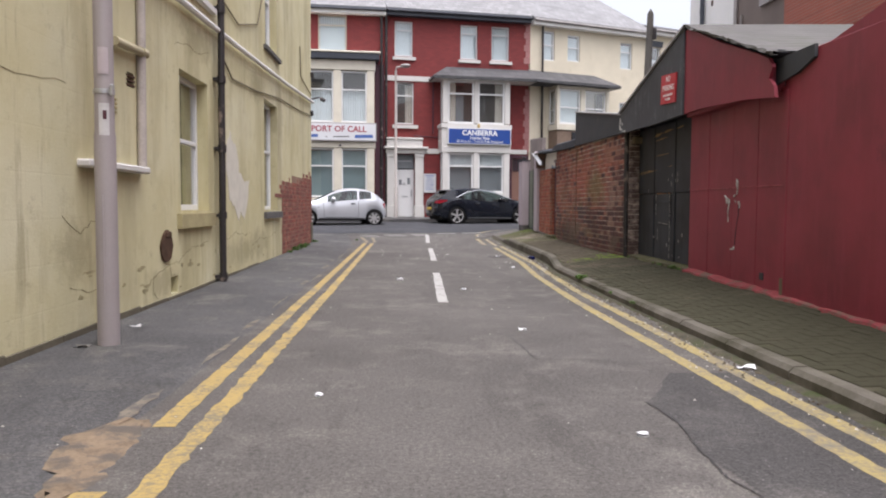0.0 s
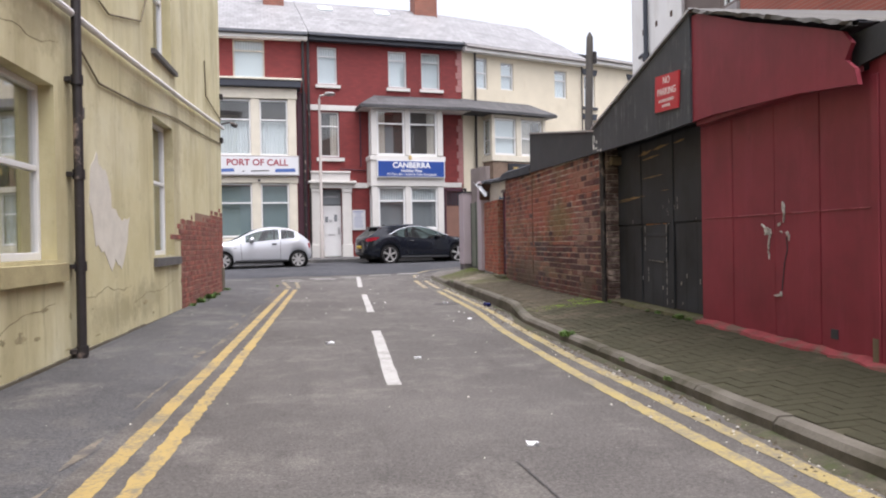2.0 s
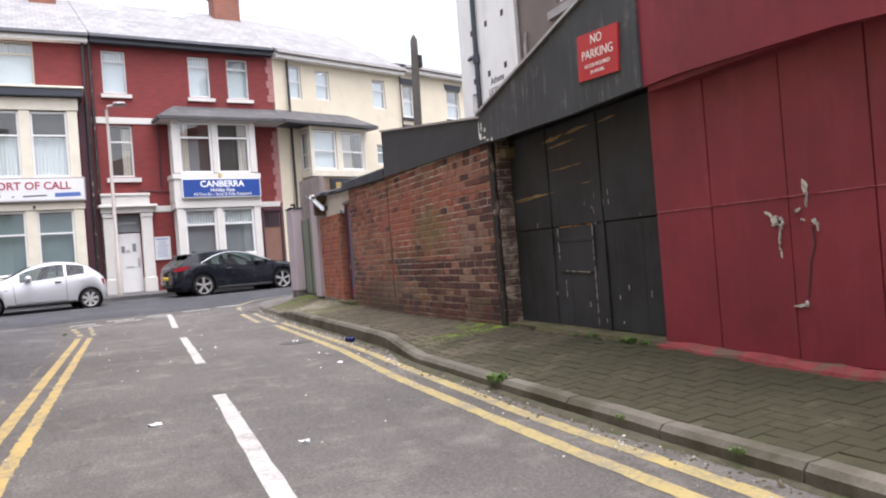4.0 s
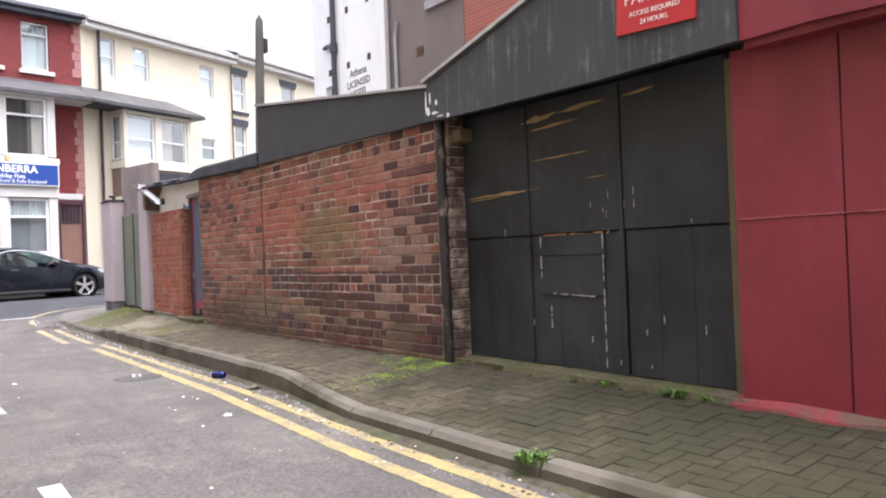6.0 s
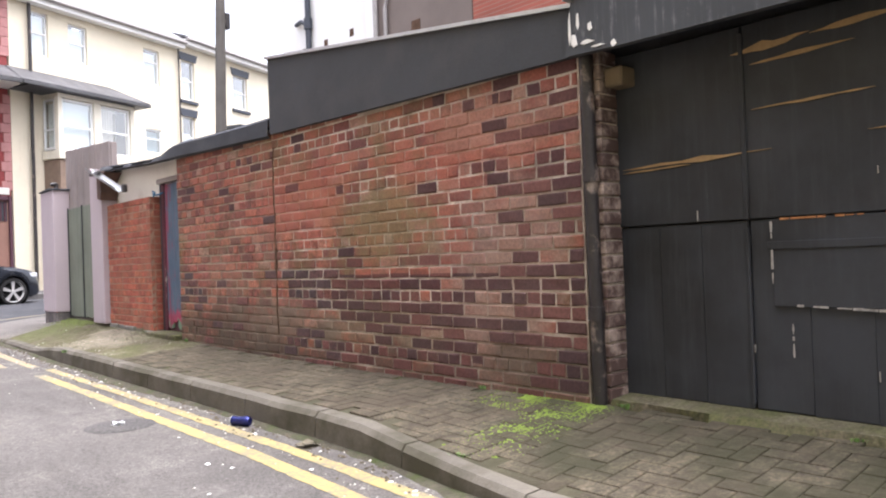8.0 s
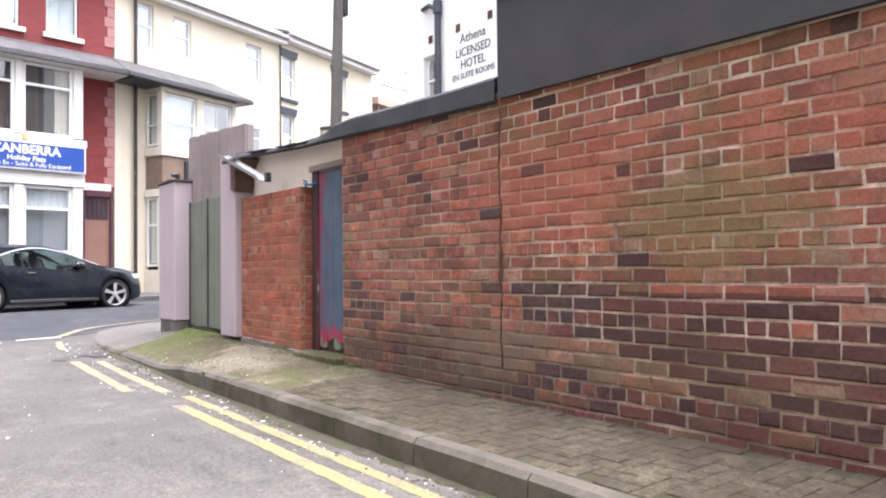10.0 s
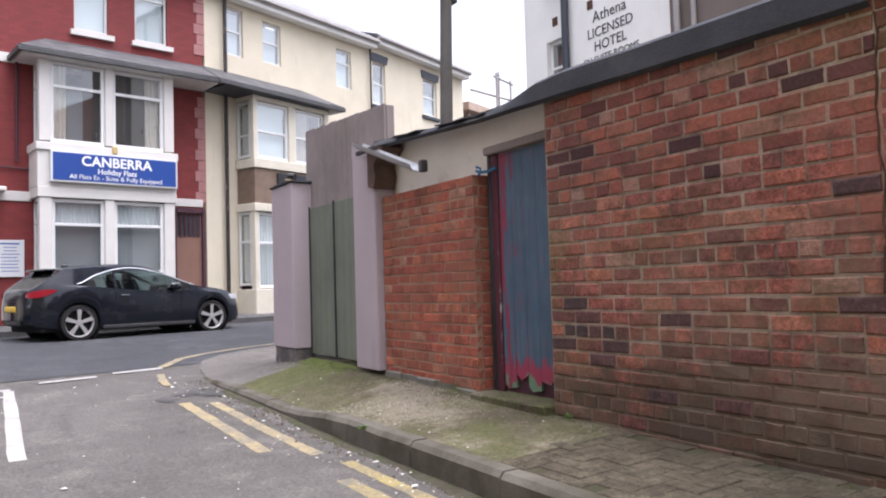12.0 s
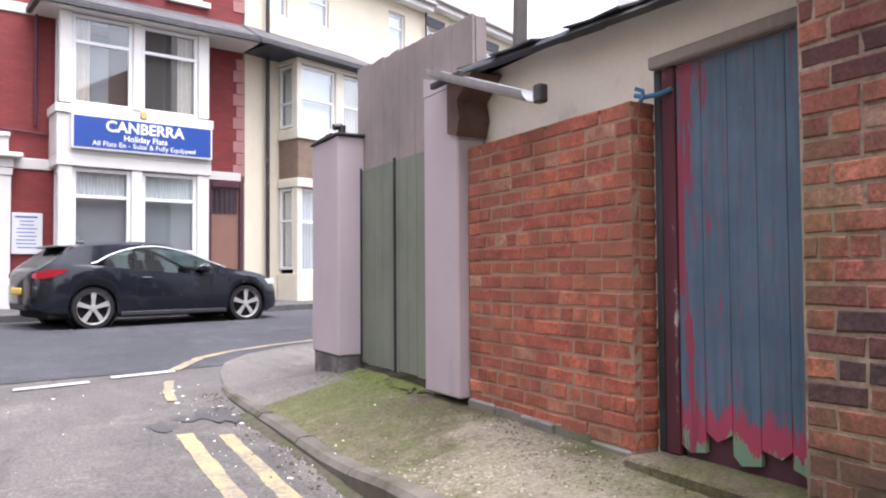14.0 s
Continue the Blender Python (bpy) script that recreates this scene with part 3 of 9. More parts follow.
NET = material("net_curtain", net_build, 0.9)
BLIND = mottled("grey_green_blind", (0.19, 0.25, 0.26), 0.1, 2, 30, 0.8, 0.1)
BLIND_GREY = mottled("dark_grey_blind", (0.20, 0.215, 0.225), 0.12, 2, 30, 0.8, 0.1)
# blinds brightened so their pale tone stands in for sky reflected in panes
SKY_SHEEN_BLIND = mottled("sky_sheen_blind", (0.70, 0.76, 0.78), 0.06, 2, 30, 0.8, 0.1)
DRAPE = mottled("cream_drape", (0.55, 0.50, 0.44), 0.15, 6, 30, 0.9, 0.2)
OLIVE_DRAPE = mottled("olive_curtain", (0.34, 0.33, 0.13), 0.2, 6, 30, 0.9, 0.2)
# plaster made near black, standing in for the shade inside the rooms
ROOM_SHADE = mottled("room_shade_plaster", (0.075, 0.068, 0.064), 0.1, 1, 20, 0.9, 0.1)
SIGN_BLUE = mottled("blue_sign_face", (0.018, 0.06, 0.26), 0.06, 2, 30, 0.35, 0.05)
SIGN_WHITE = mottled("white_sign_face", (0.62, 0.625, 0.635), 0.04, 2, 30, 0.4, 0.05)
SIGN_RED = mottled("red_sign_face", (0.50, 0.025, 0.035), 0.08, 4, 40, 0.4, 0.05)
LETTER_WHITE = mottled("white_letters", (0.80, 0.80, 0.78), 0.03, 4, 40, 0.5, 0.05)
LETTER_RED = mottled("maroon_letters", (0.30, 0.03, 0.05), 0.05, 4, 40, 0.5, 0.05)
LETTER_BLUE = mottled("blue_letters", (0.06, 0.12, 0.34), 0.05, 4, 40, 0.5, 0.05)
LETTER_BLACK = mottled("black_letters", (0.03, 0.03, 0.035), 0.05, 4, 40, 0.5, 0.05)


def board_build(paint, worn, streaks, amount=(0.62, 0.72), rough_grain=(9, 9, 0.6), fade=(0.78, 1.2)):
    """Painted timber: brush streaks, bleached runs and flaked spots."""
    def build(nt, bsdf):
        v = coords(nt)
        grain = fuzz(nt, coords(nt, rough_grain), 2.2, 7, 0.7)
        cloud = fuzz(nt, v, 1.3, 6)
        col = ramp(nt, cloud, [(0.32, tuple(c * fade[0] for c in paint)), (0.68, tuple(c * fade[1] for c in paint))])
        col = blend(nt, ramp(nt, grain, [(0.5, (0, 0, 0)), (0.8, (0.8, 0.8, 0.8))]), col, streaks)
        flake = blend(nt, 0.5, fuzz(nt, v, 5, 8, 0.75), grain)
        col = blend(nt, step(nt, flake, *amount), col, worn)
        nt.links.new(col, bsdf.inputs["Base Color"])
        bump(nt, bsdf, grain, 0.25, 0.006)
    return build


BLACK_BOARD = material("black_painted_board", board_build((0.0165, 0.0182, 0.0225), (0.13, 0.122, 0.115), (0.036, 0.039, 0.045), (0.64, 0.72), fade=(0.25, 1.9)), 0.66)
BLACK_FASCIA = material("black_painted_fascia", board_build((0.041, 0.045, 0.053), (0.17, 0.175, 0.185), (0.082, 0.087, 0.096), (0.54, 0.68)), 0.6)
RED_BOARD = material("red_painted_board", board_build((0.203, 0.022, 0.037), (0.115, 0.015, 0.027), (0.265, 0.038, 0.060), (0.58, 0.72), (3, 3, 0.4)), 0.55)
RED_PLINTH = mottled("red_painted_kerb", (0.20, 0.042, 0.046), 0.35, 6, 50, 0.9, 0.6, stains=(0.12, 0.078, 0.06), stain_amount=(0.46, 0.58), stain_scale=(5, 5, 5))
RAW_WOOD = material("bare_weathered_timber", board_build((0.15, 0.115, 0.075), (0.07, 0.05, 0.035), (0.21, 0.17, 0.12), (0.62, 0.74)), 0.85)
SPLINTER = mottled("raw_split_wood", (0.29, 0.195, 0.10), 0.25, 8, 60, 0.85)
GREY_WOOD = material("silvered_fence_board", board_build((0.245, 0.21, 0.20), (0.17, 0.145, 0.135), (0.30, 0.26, 0.25), (0.62, 0.78), (14, 14, 0.5)), 0.85)
GREEN_WOOD = material("grey_green_gate_board", board_build((0.135, 0.15, 0.115), (0.08, 0.10, 0.06), (0.17, 0.18, 0.145), (0.62, 0.78), (14, 14, 0.5)), 0.8)
LILAC = mottled("lilac_masonry_paint", (0.385, 0.325, 0.345), 0.07, 1.5, 40, 0.8, 0.25, stains=(0.27, 0.23, 0.235), stain_amount=(0.6, 0.78), stain_scale=(3, 3, 0.4))
FELT = mottled("roofing_felt", (0.048, 0.050, 0.057), 0.3, 3, 70, 0.9, 0.5, stains=(0.085, 0.085, 0.085), stain_amount=(0.52, 0.7))
# parapet paint, also used as painted-in shade under the shed eaves
BLACK_RENDER_AND_SHADE = mottled("black_parapet_paint_and_shade", (0.035, 0.037, 0.042), 0.25, 2, 60, 0.75, 0.3, stains=(0.052, 0.050, 0.052), stain_amount=(0.5, 0.7))
DIRTY_WHITE = mottled("grubby_white_render", (0.80, 0.76, 0.69), 0.1, 2, 40, 0.85, 0.3, stains=(0.50, 0.44, 0.36), stain_amount=(0.56, 0.75))
POLE_WOOD = material("creosoted_pole", board_build((0.095, 0.087, 0.078), (0.055, 0.048, 0.042), (0.15, 0.138, 0.125), (0.62, 0.75), (20, 20, 0.3)), 0.85)
CORRUGATED = mottled("corrugated_cement", (0.115, 0.11, 0.105), 0.2, 2, 40, 0.9, 0.3, stains=(0.10, 0.10, 0.085), stain_amount=(0.5, 0.7))


def peeling_build(nt, bsdf):
    """Blue paint over red over green, flaking towards the foot."""
    v = coords(nt)
    grain = fuzz(nt, coords(nt, (16, 16, 1.2)), 2.0, 7, 0.7)
    cloud = fuzz(nt, v, 2.5, 6)
    blue = ramp(nt, cloud, [(0.3, (0.042, 0.085, 0.135)), (0.7, (0.085, 0.135, 0.19))])
    blue = blend(nt, ramp(nt, grain, [(0.46, (0, 0, 0)), (0.66, (0.6, 0.6, 0.6))]), blue, (0.035, 0.055, 0.075))
    blue = blend(nt, ramp(nt, fuzz(nt, coords(nt, (9, 9, 1.5)), 3.0, 7, 0.7), [(0.54, (0, 0, 0)), (0.66, (0.6, 0.6, 0.6))]), blue, (0.17, 0.06, 0.09))
    sep = nt.nodes.new("ShaderNodeSeparateXYZ")
    nt.links.new(v, sep.inputs[0])
    low = nt.nodes.new("ShaderNodeMapRange")
    for k, val in (("From Min", 0.08), ("From Max", 0.30), ("To Min", 0.34), ("To Max", -0.03)):
        low.inputs[k].default_value = val
    nt.links.new(sep.outputs["Z"], low.inputs["Value"])
    add = nt.nodes.new("ShaderNodeMath")
    add.operation = "ADD"
    nt.links.new(fuzz(nt, coords(nt, (17, 17, 4.0)), 1.6, 8, 0.75), add.inputs[0])
    nt.links.new(low.outputs[0], add.inputs[1])
    col = blend(nt, step(nt, add.outputs[0], 0.62, 0.645), blue, (0.28, 0.035, 0.075))
    low2 = nt.nodes.new("ShaderNodeMapRange")
    for k, val in (("From Min", 0.0), ("From Max", 0.16), ("To Min", 0.32), ("To Max", 0.0)):
        low2.inputs[k].default_value = val
    nt.links.new(sep.outputs["Z"], low2.inputs["Value"])
    add2 = nt.nodes.new("ShaderNodeMath")
    add2.operation = "ADD"
    nt.links.new(fuzz(nt, coords(nt, (6, 6, 3)), 2.1, 8, 0.7), add2.inputs[0])
    nt.links.new(low2.outputs[0], add2.inputs[1])
    col = blend(nt, step(nt, add2.outputs[0], 0.68, 0.70), col, (0.13, 0.22, 0.14))
    # red left along the hinge side and in runs below the head
    side = nt.nodes.new("ShaderNodeMapRange")
    for k, val in (("From Min", 0.16), ("From Max", 0.38), ("To Min", 0.0), ("To Max", 0.17)):
        side.inputs[k].default_value = val
    nt.links.new(sep.outputs["Y"], side.inputs["Value"])
    head = nt.nodes.new("ShaderNodeMapRange")
    for k, val in (("From Min", 1.45), ("From Max", 1.75), ("To Min", 0.0), ("To Max", 0.07)):
        head.inputs[k].default_value = val
    nt.links.new(sep.outputs["Z"], head.inputs["Value"])
    total = nt.nodes.new("ShaderNodeMath")
    nt.links.new(side.outputs[0], total.inputs[0])
    nt.links.new(head.outputs[0], total.inputs[1])
    runs = nt.nodes.new("ShaderNodeMath")
    nt.links.new(total.outputs[0], runs.inputs[0])
    nt.links.new(fuzz(nt, coords(nt, (10, 10, 1.1)), 1.9, 8, 0.7), runs.inputs[1])
    col = blend(nt, step(nt, runs.outputs[0], 0.64, 0.68), col, (0.20, 0.030, 0.060))
    scuffs = fuzz(nt, coords(nt, (5, 5, 14)), 2.4, 8, 0.75)
    col = blend(nt, ramp(nt, scuffs, [(0.64, (0, 0, 0)), (0.70, (0.5, 0.5, 0.5))]), col, (0.20, 0.26, 0.30))
    nt.links.new(col, bsdf.inputs["Base Color"])
    bump(nt, bsdf, grain, 0.3, 0.005)


PEELING = material("peeling_blue_paint", peeling_build, 0.65)
MAROON_WOOD = material("peeling_maroon_frame", board_build((0.065, 0.010, 0.020), (0.35, 0.31, 0.28), (0.10, 0.02, 0.03), (0.58, 0.64)), 0.7)

# ---------------------------------------------------------------- ground
ROAD_Z = [(10, 0.0), (20, 0.05), (25, 0.14), (28, 0.26), (30, 0.33), (32.3, 0.37), (60, 0.45)]
KERB_X = [(4, 2.66), (12.6, 2.70), (14.0, 2.86), (23.0, 2.93)]
KERB_RISE = [(12.7, 0.095), (14.1, 0.17), (20.1, 0.17), (20.95, 0.075), (22.6, 0.06), (23.6, 0.045), (24.2, 0.012), (40, 0.012)]
WALL_Z = [(3, 0.10), (6.4, 0.13), (8, 0.17), (10.5, 0.21), (13, 0.225), (17, 0.235), (19.2, 0.28), (21.3, 0.35), (23.5, 0.37), (27, 0.40)]
RIGHT_WALL = 3.94
LEFT_WALL = -2.05


def road_z(y):
    return lerp_table(ROAD_Z, y)


def kerb_x(y):
    return lerp_table(KERB_X, y)


def kerb_top(y):
    return road_z(y) + lerp_table(KERB_RISE, y)


def pave_z(x, y):
    """The height of the block-paved footway between the kerb and the wall."""
    a, b = kerb_x(y) + 0.12, RIGHT_WALL
    return kerb_top(y) + (lerp_table(WALL_Z, y) - kerb_top(y)) * min(1.0, max(0.0, (x - a) / (b - a)))


ground = Shell()
xs = [-400, -60, -20, -8, -4, -2, 0, 2, 4, 8, 20, 60, 400]
ys = [-400, -60, -15, 0, 5, 10, 15, 20, 22.5, 25, 26.5, 28, 29, 30, 32.3, 40, 60, 120, 600]
ground.grid([[(x, y, road_z(y)) for x in xs] for y in ys])
solid("ground", ground, ASPHALT, "worn grey asphalt road surface with lighter patches", "road", "structure", smooth=True)


def strip(shell, pts, lift, seg=0.35, jag=0.0):
    """A flat band on the road from rows (x left, x right, y)."""
    rows = []
    for (a0, b0, y0), (a1, b1, y1) in zip(pts, pts[1:]):
        n = max(1, int(abs(y1 - y0) / seg))
        for i in range(n + (1 if (a1, b1, y1) == pts[-1] else 0)):
            f = i / n
            y = y0 + (y1 - y0) * f
            j, k = rnd.uniform(-jag, jag), rnd.uniform(-jag, jag)
            rows.append([(a0 + (a1 - a0) * f + j, y, road_z(y) + lift), (b0 + (b1 - b0) * f + k, y, road_z(y) + lift)])
    shell.grid(rows)


# the crossing street: smoother and darker, just above the side road
main = Shell()
edge_y = [(x, 25.3 + 0.14 * (x - 1) + 0.012 * max(0, x - 4) ** 2) for x in range(-30, 41)]
main.grid([[(x, y + 0.25 * k, road_z(y + 0.25 * k) + 0.007) for x, y in edge_y] for k in range(29)])
solid("main_road", main, ASPHALT_MAIN, "dark smooth asphalt of the crossing street", "road", "structure", smooth=True)

# older reinstatement patches with dark edges
patch = Shell()
strip(patch, [(1.71, 2.66, 0.4), (1.67, 2.66, 3.0), (1.69, 2.66, 3.53), (1.66, 2.66, 4.0), (1.72, 2.66, 4.41), (1.69, 2.66, 4.81), (1.85, 2.66, 5.1), (2.05, 2.66, 5.5)], 0.0016, 0.2, 0.02)
solid("road_patch", patch, PATCH, "dark asphalt repair patch in the road", "road patch", "structure")
seal = Shell()
trail = [(1.7, 2.0), (1.66, 3.0), (1.68, 3.53), (1.64, 3.67), (1.66, 4.0), (1.71, 4.41), (1.68, 4.81)]
trail_b = [(1.22, 6.85), (1.24, 6.59), (1.28, 5.96), (1.50, 5.92), (1.72, 5.9), (1.80, 5.82), (1.97, 5.68)]
trail_c = [(1.05, 13.25), (1.35, 13.08), (1.8, 12.99), (2.16, 12.99)]
for (xa, ya), (xb, yb) in [q for run in (trail, trail_b, trail_c) for q in zip(run, run[1:])]:
    for i in range(6):
        f, g = i / 6, (i + 1) / 6
        wob = rnd.uniform(-0.012, 0.012)
        n = Vector((ya - yb, xb - xa)).normalized() * 0.0045
        p, q = Vector((xa + (xb - xa) * f + n.x * wob * 200, ya + (yb - ya) * f + n.y * wob * 200)), Vector((xa + (xb - xa) * g, ya + (yb - ya) * g))
        seal.face((p.x - n.x, p.y - n.y, 0.005), (p.x + n.x, p.y + n.y, 0.005), (q.x + n.x, q.y + n.y, 0.005), (q.x - n.x, q.y - n.y, 0.005))
solid("road_crack", seal, mottled("tar_crack", (0.034, 0.031, 0.03), 0.3, 9, 60, 0.8), "jagged dark crack along a road repair", "crack", "structure")
tar = Shell()
for cx, cy, w, h in ((2.72, 23.05, 0.17, 0.42), (2.28, 22.75, 0.09, 0.22), (2.50, 22.95, 0.13, 0.14)):
    tar.face(*[(cx + w * math.cos(a) * rnd.uniform(0.6, 1.15), cy + h * math.sin(a) * rnd.uniform(0.6, 1.15), road_z(cy) + 0.0045) for a in [k * math.pi / 10 for k in range(20)]])
solid("road_patch", tar, mottled("worn_tar", (0.045, 0.042, 0.041), 0.4, 6, 60, 0.8, 0.5), "worn dark tar patches in the road by the corner", "road patch", "structure")
# road markings
mk = Shell()
strip(mk, [(2.43, 2.53, -3), (2.43, 2.53, 10.0), (2.50, 2.60, 12.0), (2.60, 2.69, 14.2), (2.62, 2.71, 16.0), (2.64, 2.73, 19.4)], 0.003, 0.07, 0.006)
solid("yellow_line", mk, PALE_YELLOW, "worn yellow parking line beside the kerb", "road marking", "structure", group="yellow lines")
mk = Shell()
strip(mk, [(2.22, 2.32, -3), (2.20, 2.30, 9.0), (2.26, 2.36, 12.0), (2.40, 2.50, 14.4), (2.44, 2.54, 19.0)], 0.003, 0.07, 0.006)
solid("yellow_line", mk, PALE_YELLOW, "worn yellow parking line next to its twin", "road marking", "structure", group="yellow lines")
mk = Shell()
strip(mk, [(2.57, 2.67, 19.7), (2.56, 2.66, 20.8), (2.58, 2.68, 22.3)], 0.003, 0.10, 0.006)
solid("yellow_line", mk, FADED_LINE, "faded remains of a yellow parking line", "road marking", "structure", group="yellow lines")
mk = Shell()
strip(mk, [(2.31, 2.41, 20.0), (2.33, 2.44, 22.45)], 0.003, 0.10, 0.006)
solid("yellow_line", mk, FADED_LINE, "faded remains of a yellow parking line", "road marking", "structure", group="yellow lines")
mk = Shell()
strip(mk, [(-0.78, -0.67, -3), (-0.78, -0.67, 3.62)], 0.003, 0.07, 0.006)
strip(mk, [(-0.78, -0.67, 4.42), (-0.78, -0.68, 9.0), (-0.76, -0.66, 20.6)], 0.003, 0.07, 0.006)
solid("yellow_line", mk, YELLOW_LINE, "bright yellow parking line broken by a dirt patch", "road marking", "structure", group="yellow lines")
mk = Shell()
strip(mk, [(-0.58, -0.48, -3), (-0.58, -0.48, 9.0), (-0.57, -0.48, 20.5)], 0.003, 0.06, 0.011)
solid("yellow_line", mk, YELLOW_LINE, "yellow parking line with ragged edges", "road marking", "structure", group="yellow lines")
mk = Shell()
for y0 in (21.0, 21.75, 22.45):
    strip(mk, [(-0.74 - 0.13 * (y0 - 21.0), -0.64 - 0.13 * (y0 - 21.0), y0), (-0.80 - 0.13 * (y0 - 21.0), -0.70 - 0.13 * (y0 - 21.0), y0 + 0.5)], 0.003, 0.08, 0.02)
    strip(mk, [(-0.52 - 0.08 * (y0 - 21.0), -0.43 - 0.08 * (y0 - 21.0), y0 - 0.1), (-0.54 - 0.08 * (y0 - 21.0), -0.46 - 0.08 * (y0 - 21.0), y0 + 0.45)], 0.003, 0.08, 0.02)
solid("yellow_line", mk, FADED_LINE, "flaking remains of a yellow line at the corner", "road marking", "structure", group="yellow lines")
for y0, y1, xa, xb in ((8.95, 12.4, 0.79, 0.84), (14.75, 18.5, 0.89, 0.93), (20.75, 24.5, 0.93, 1.0)):
    mk = Shell()
    strip(mk, [(xa - 0.055, xa + 0.055, y0), (xb - 0.055, xb + 0.055, y1)], 0.003, 0.3, 0.006)
    solid("centre_dash", mk, WHITE_LINE, "white dash of the worn road centre line", "road marking", "structure", group="centre line dashes")
for xa, ya, xb, yb in ((-1.05, 23.62, -0.55, 23.82), (-0.33, 24.02, 0.24, 24.22), (0.50, 24.36, 1.02, 24.46), (-0.86, 23.05, -0.44, 23.30), (-0.18, 23.56, 0.38, 23.74), (0.62, 23.84, 0.95, 23.92)):
    mk = Shell()
    wide = 0.17 if ya > 23.99 or xb - xa > 0.45 else 0.13
    mk.grid([[(xa + (xb - xa) * i / 4, ya + (yb - ya) * i / 4, road_z(ya) + 0.011), (xa + (xb - xa) * i / 4, ya + wide + (yb - ya) * i / 4, road_z(ya + wide) + 0.011)] for i in range(5)])
    solid("give_way_dash", mk, WHITE_LINE, "white give-way dash across the junction mouth", "road marking", "structure", group="give-way dashes")
for xa, ya in ((1.32, 24.86), (2.16, 25.2)):
    mk = Shell()
    mk.grid([[(xa + i * 0.16, ya + 0.05 * i, road_z(ya) + 0.014), (xa + i * 0.16, ya + 0.13 + 0.05 * i, road_z(ya + 0.2) + 0.014)] for i in range(5)])
    solid("give_way_dash", mk, WHITE_LINE, "white dash beside the corner kerb", "road marking", "structure", group="give-way dashes")
CORNER = [(2.93, 22.9), (2.94, 23.55), (2.98, 24.2), (3.12, 25.1), (3.34, 25.85), (3.75, 26.42), (4.4, 26.9), (5.2, 27.25), (7.0, 27.95), (12.0, 30.3), (20.0, 34.5)]
for line, wide, mat, lab in (([(2.80, 25.50), (2.98, 25.86), (3.22, 26.28), (3.65, 26.68), (4.25, 27.05), (4.92, 27.34), (7.0, 28.15), (12.0, 30.5)], 0.13, FADED_LINE, "pale line following the corner kerb"),
                             ([(2.50, 23.7), (2.54, 24.2), (2.66, 24.9)], 0.09, FADED_LINE, "flaking line at the start of the corner")):
    mk = Shell()
    rows = []
    for (xa, ya), (xb, yb) in zip(line, line[1:]):
        n = Vector((ya - yb, xb - xa)).normalized() * wide / 2
        for i in range(8):
            f = i / 8
            x, y, j = xa + (xb - xa) * f, ya + (yb - ya) * f, rnd.uniform(0.75, 1.1)
            rows.append([(x + n.x * j, y + n.y * j, road_z(y) + 0.013), (x - n.x, y - n.y, road_z(y) + 0.013)])
    mk.grid(rows)
    solid("yellow_line", mk, mat, lab, "road marking", "structure", group="yellow lines")

# kerbs of the paved footway, one stone after another
kerb = thing("kerb", "weathered grey kerb stones with moss in the joints", "kerb", kind="structure")
y = -3.0
while y < 22.8:
    L = min(0.915, 22.9 - y)
    s = Shell()
    a, b = y + 0.006, y + L - 0.006
    rows = []
    for yy in (a, (a + b) / 2, b):
        x, zt, zb = kerb_x(yy), kerb_top(yy) + rnd.uniform(-0.004, 0.004), road_z(yy) - 0.1
        rows.append([(x, yy, zb), (x + 0.008, yy, zt - 0.03), (x + 0.035, yy, zt), (x + 0.125, yy, zt + 0.002), (x + 0.125, yy, zb), (x, yy, zb)])
    s.grid(rows)
    for row in (rows[0], rows[-1]):
        s.face(*row[:5])
    part("kerb_stone", s, KERB, kerb, smooth=False)
    y += L
for (x0, y0), (x1, y1) in zip(CORNER[:2], CORNER[1:3]):
    s = Shell()
    d = Vector((x1 - x0, y1 - y0)).normalized()
    n = Vector((d.y, -d.x)) * 0.125
    rows = []
    for x, yy in ((x0 + d.x * 0.006, y0 + d.y * 0.006), (x1 - d.x * 0.006, y1 - d.y * 0.006)):
        zt, zb = road_z(yy) + lerp_table(KERB_RISE, yy), road_z(yy) - 0.1
        rows.append([(x, yy, zb), (x + n.x * 0.06, yy + n.y * 0.06, zt - 0.03), (x + n.x * 0.28, yy + n.y * 0.28, zt), (x + n.x, yy + n.y, zt + 0.002), (x + n.x, yy + n.y, zb)])
    s.grid(rows)
    s.face(*rows[0])
    s.face(*rows[1])
    part("kerb_stone", s, KERB, kerb)

# bed of the footway up to the wall, and the asphalt round the corner
bed = Shell()
bed.grid([[(x, yy, pave_z(x, yy) - 0.004) for x in [kerb_x(yy) + 0.12 + (4.6 - kerb_x(yy) - 0.12) * f for f in (0, 0.25, 0.5, 0.75, 1.0)]] for yy in [-3 + 0.5 * i for i in range(45)]])
solid("pavement", bed, PAVER_BED, "mossy sand bed under worn block paving", "pavement", "structure", smooth=True)
corner = Shell()
rows = [[(kerb_x(yy) + 0.12 + (6.5 - kerb_x(yy)) * f, yy, pave_z(kerb_x(yy) + 0.12 + (6.5 - kerb_x(yy)) * f, yy) - 0.001 + 0.004) for f in (0, 0.2, 0.45, 1.0)] for yy in (18.2, 19.5, 21.0, 22.0, 22.9)]
corner.grid(rows)
solid("pavement", corner, GRIMY, "worn mossy concrete footway before the yard gate", "pavement", "structure", smooth=True)
flush = Shell()
rows = [rows[-1]]
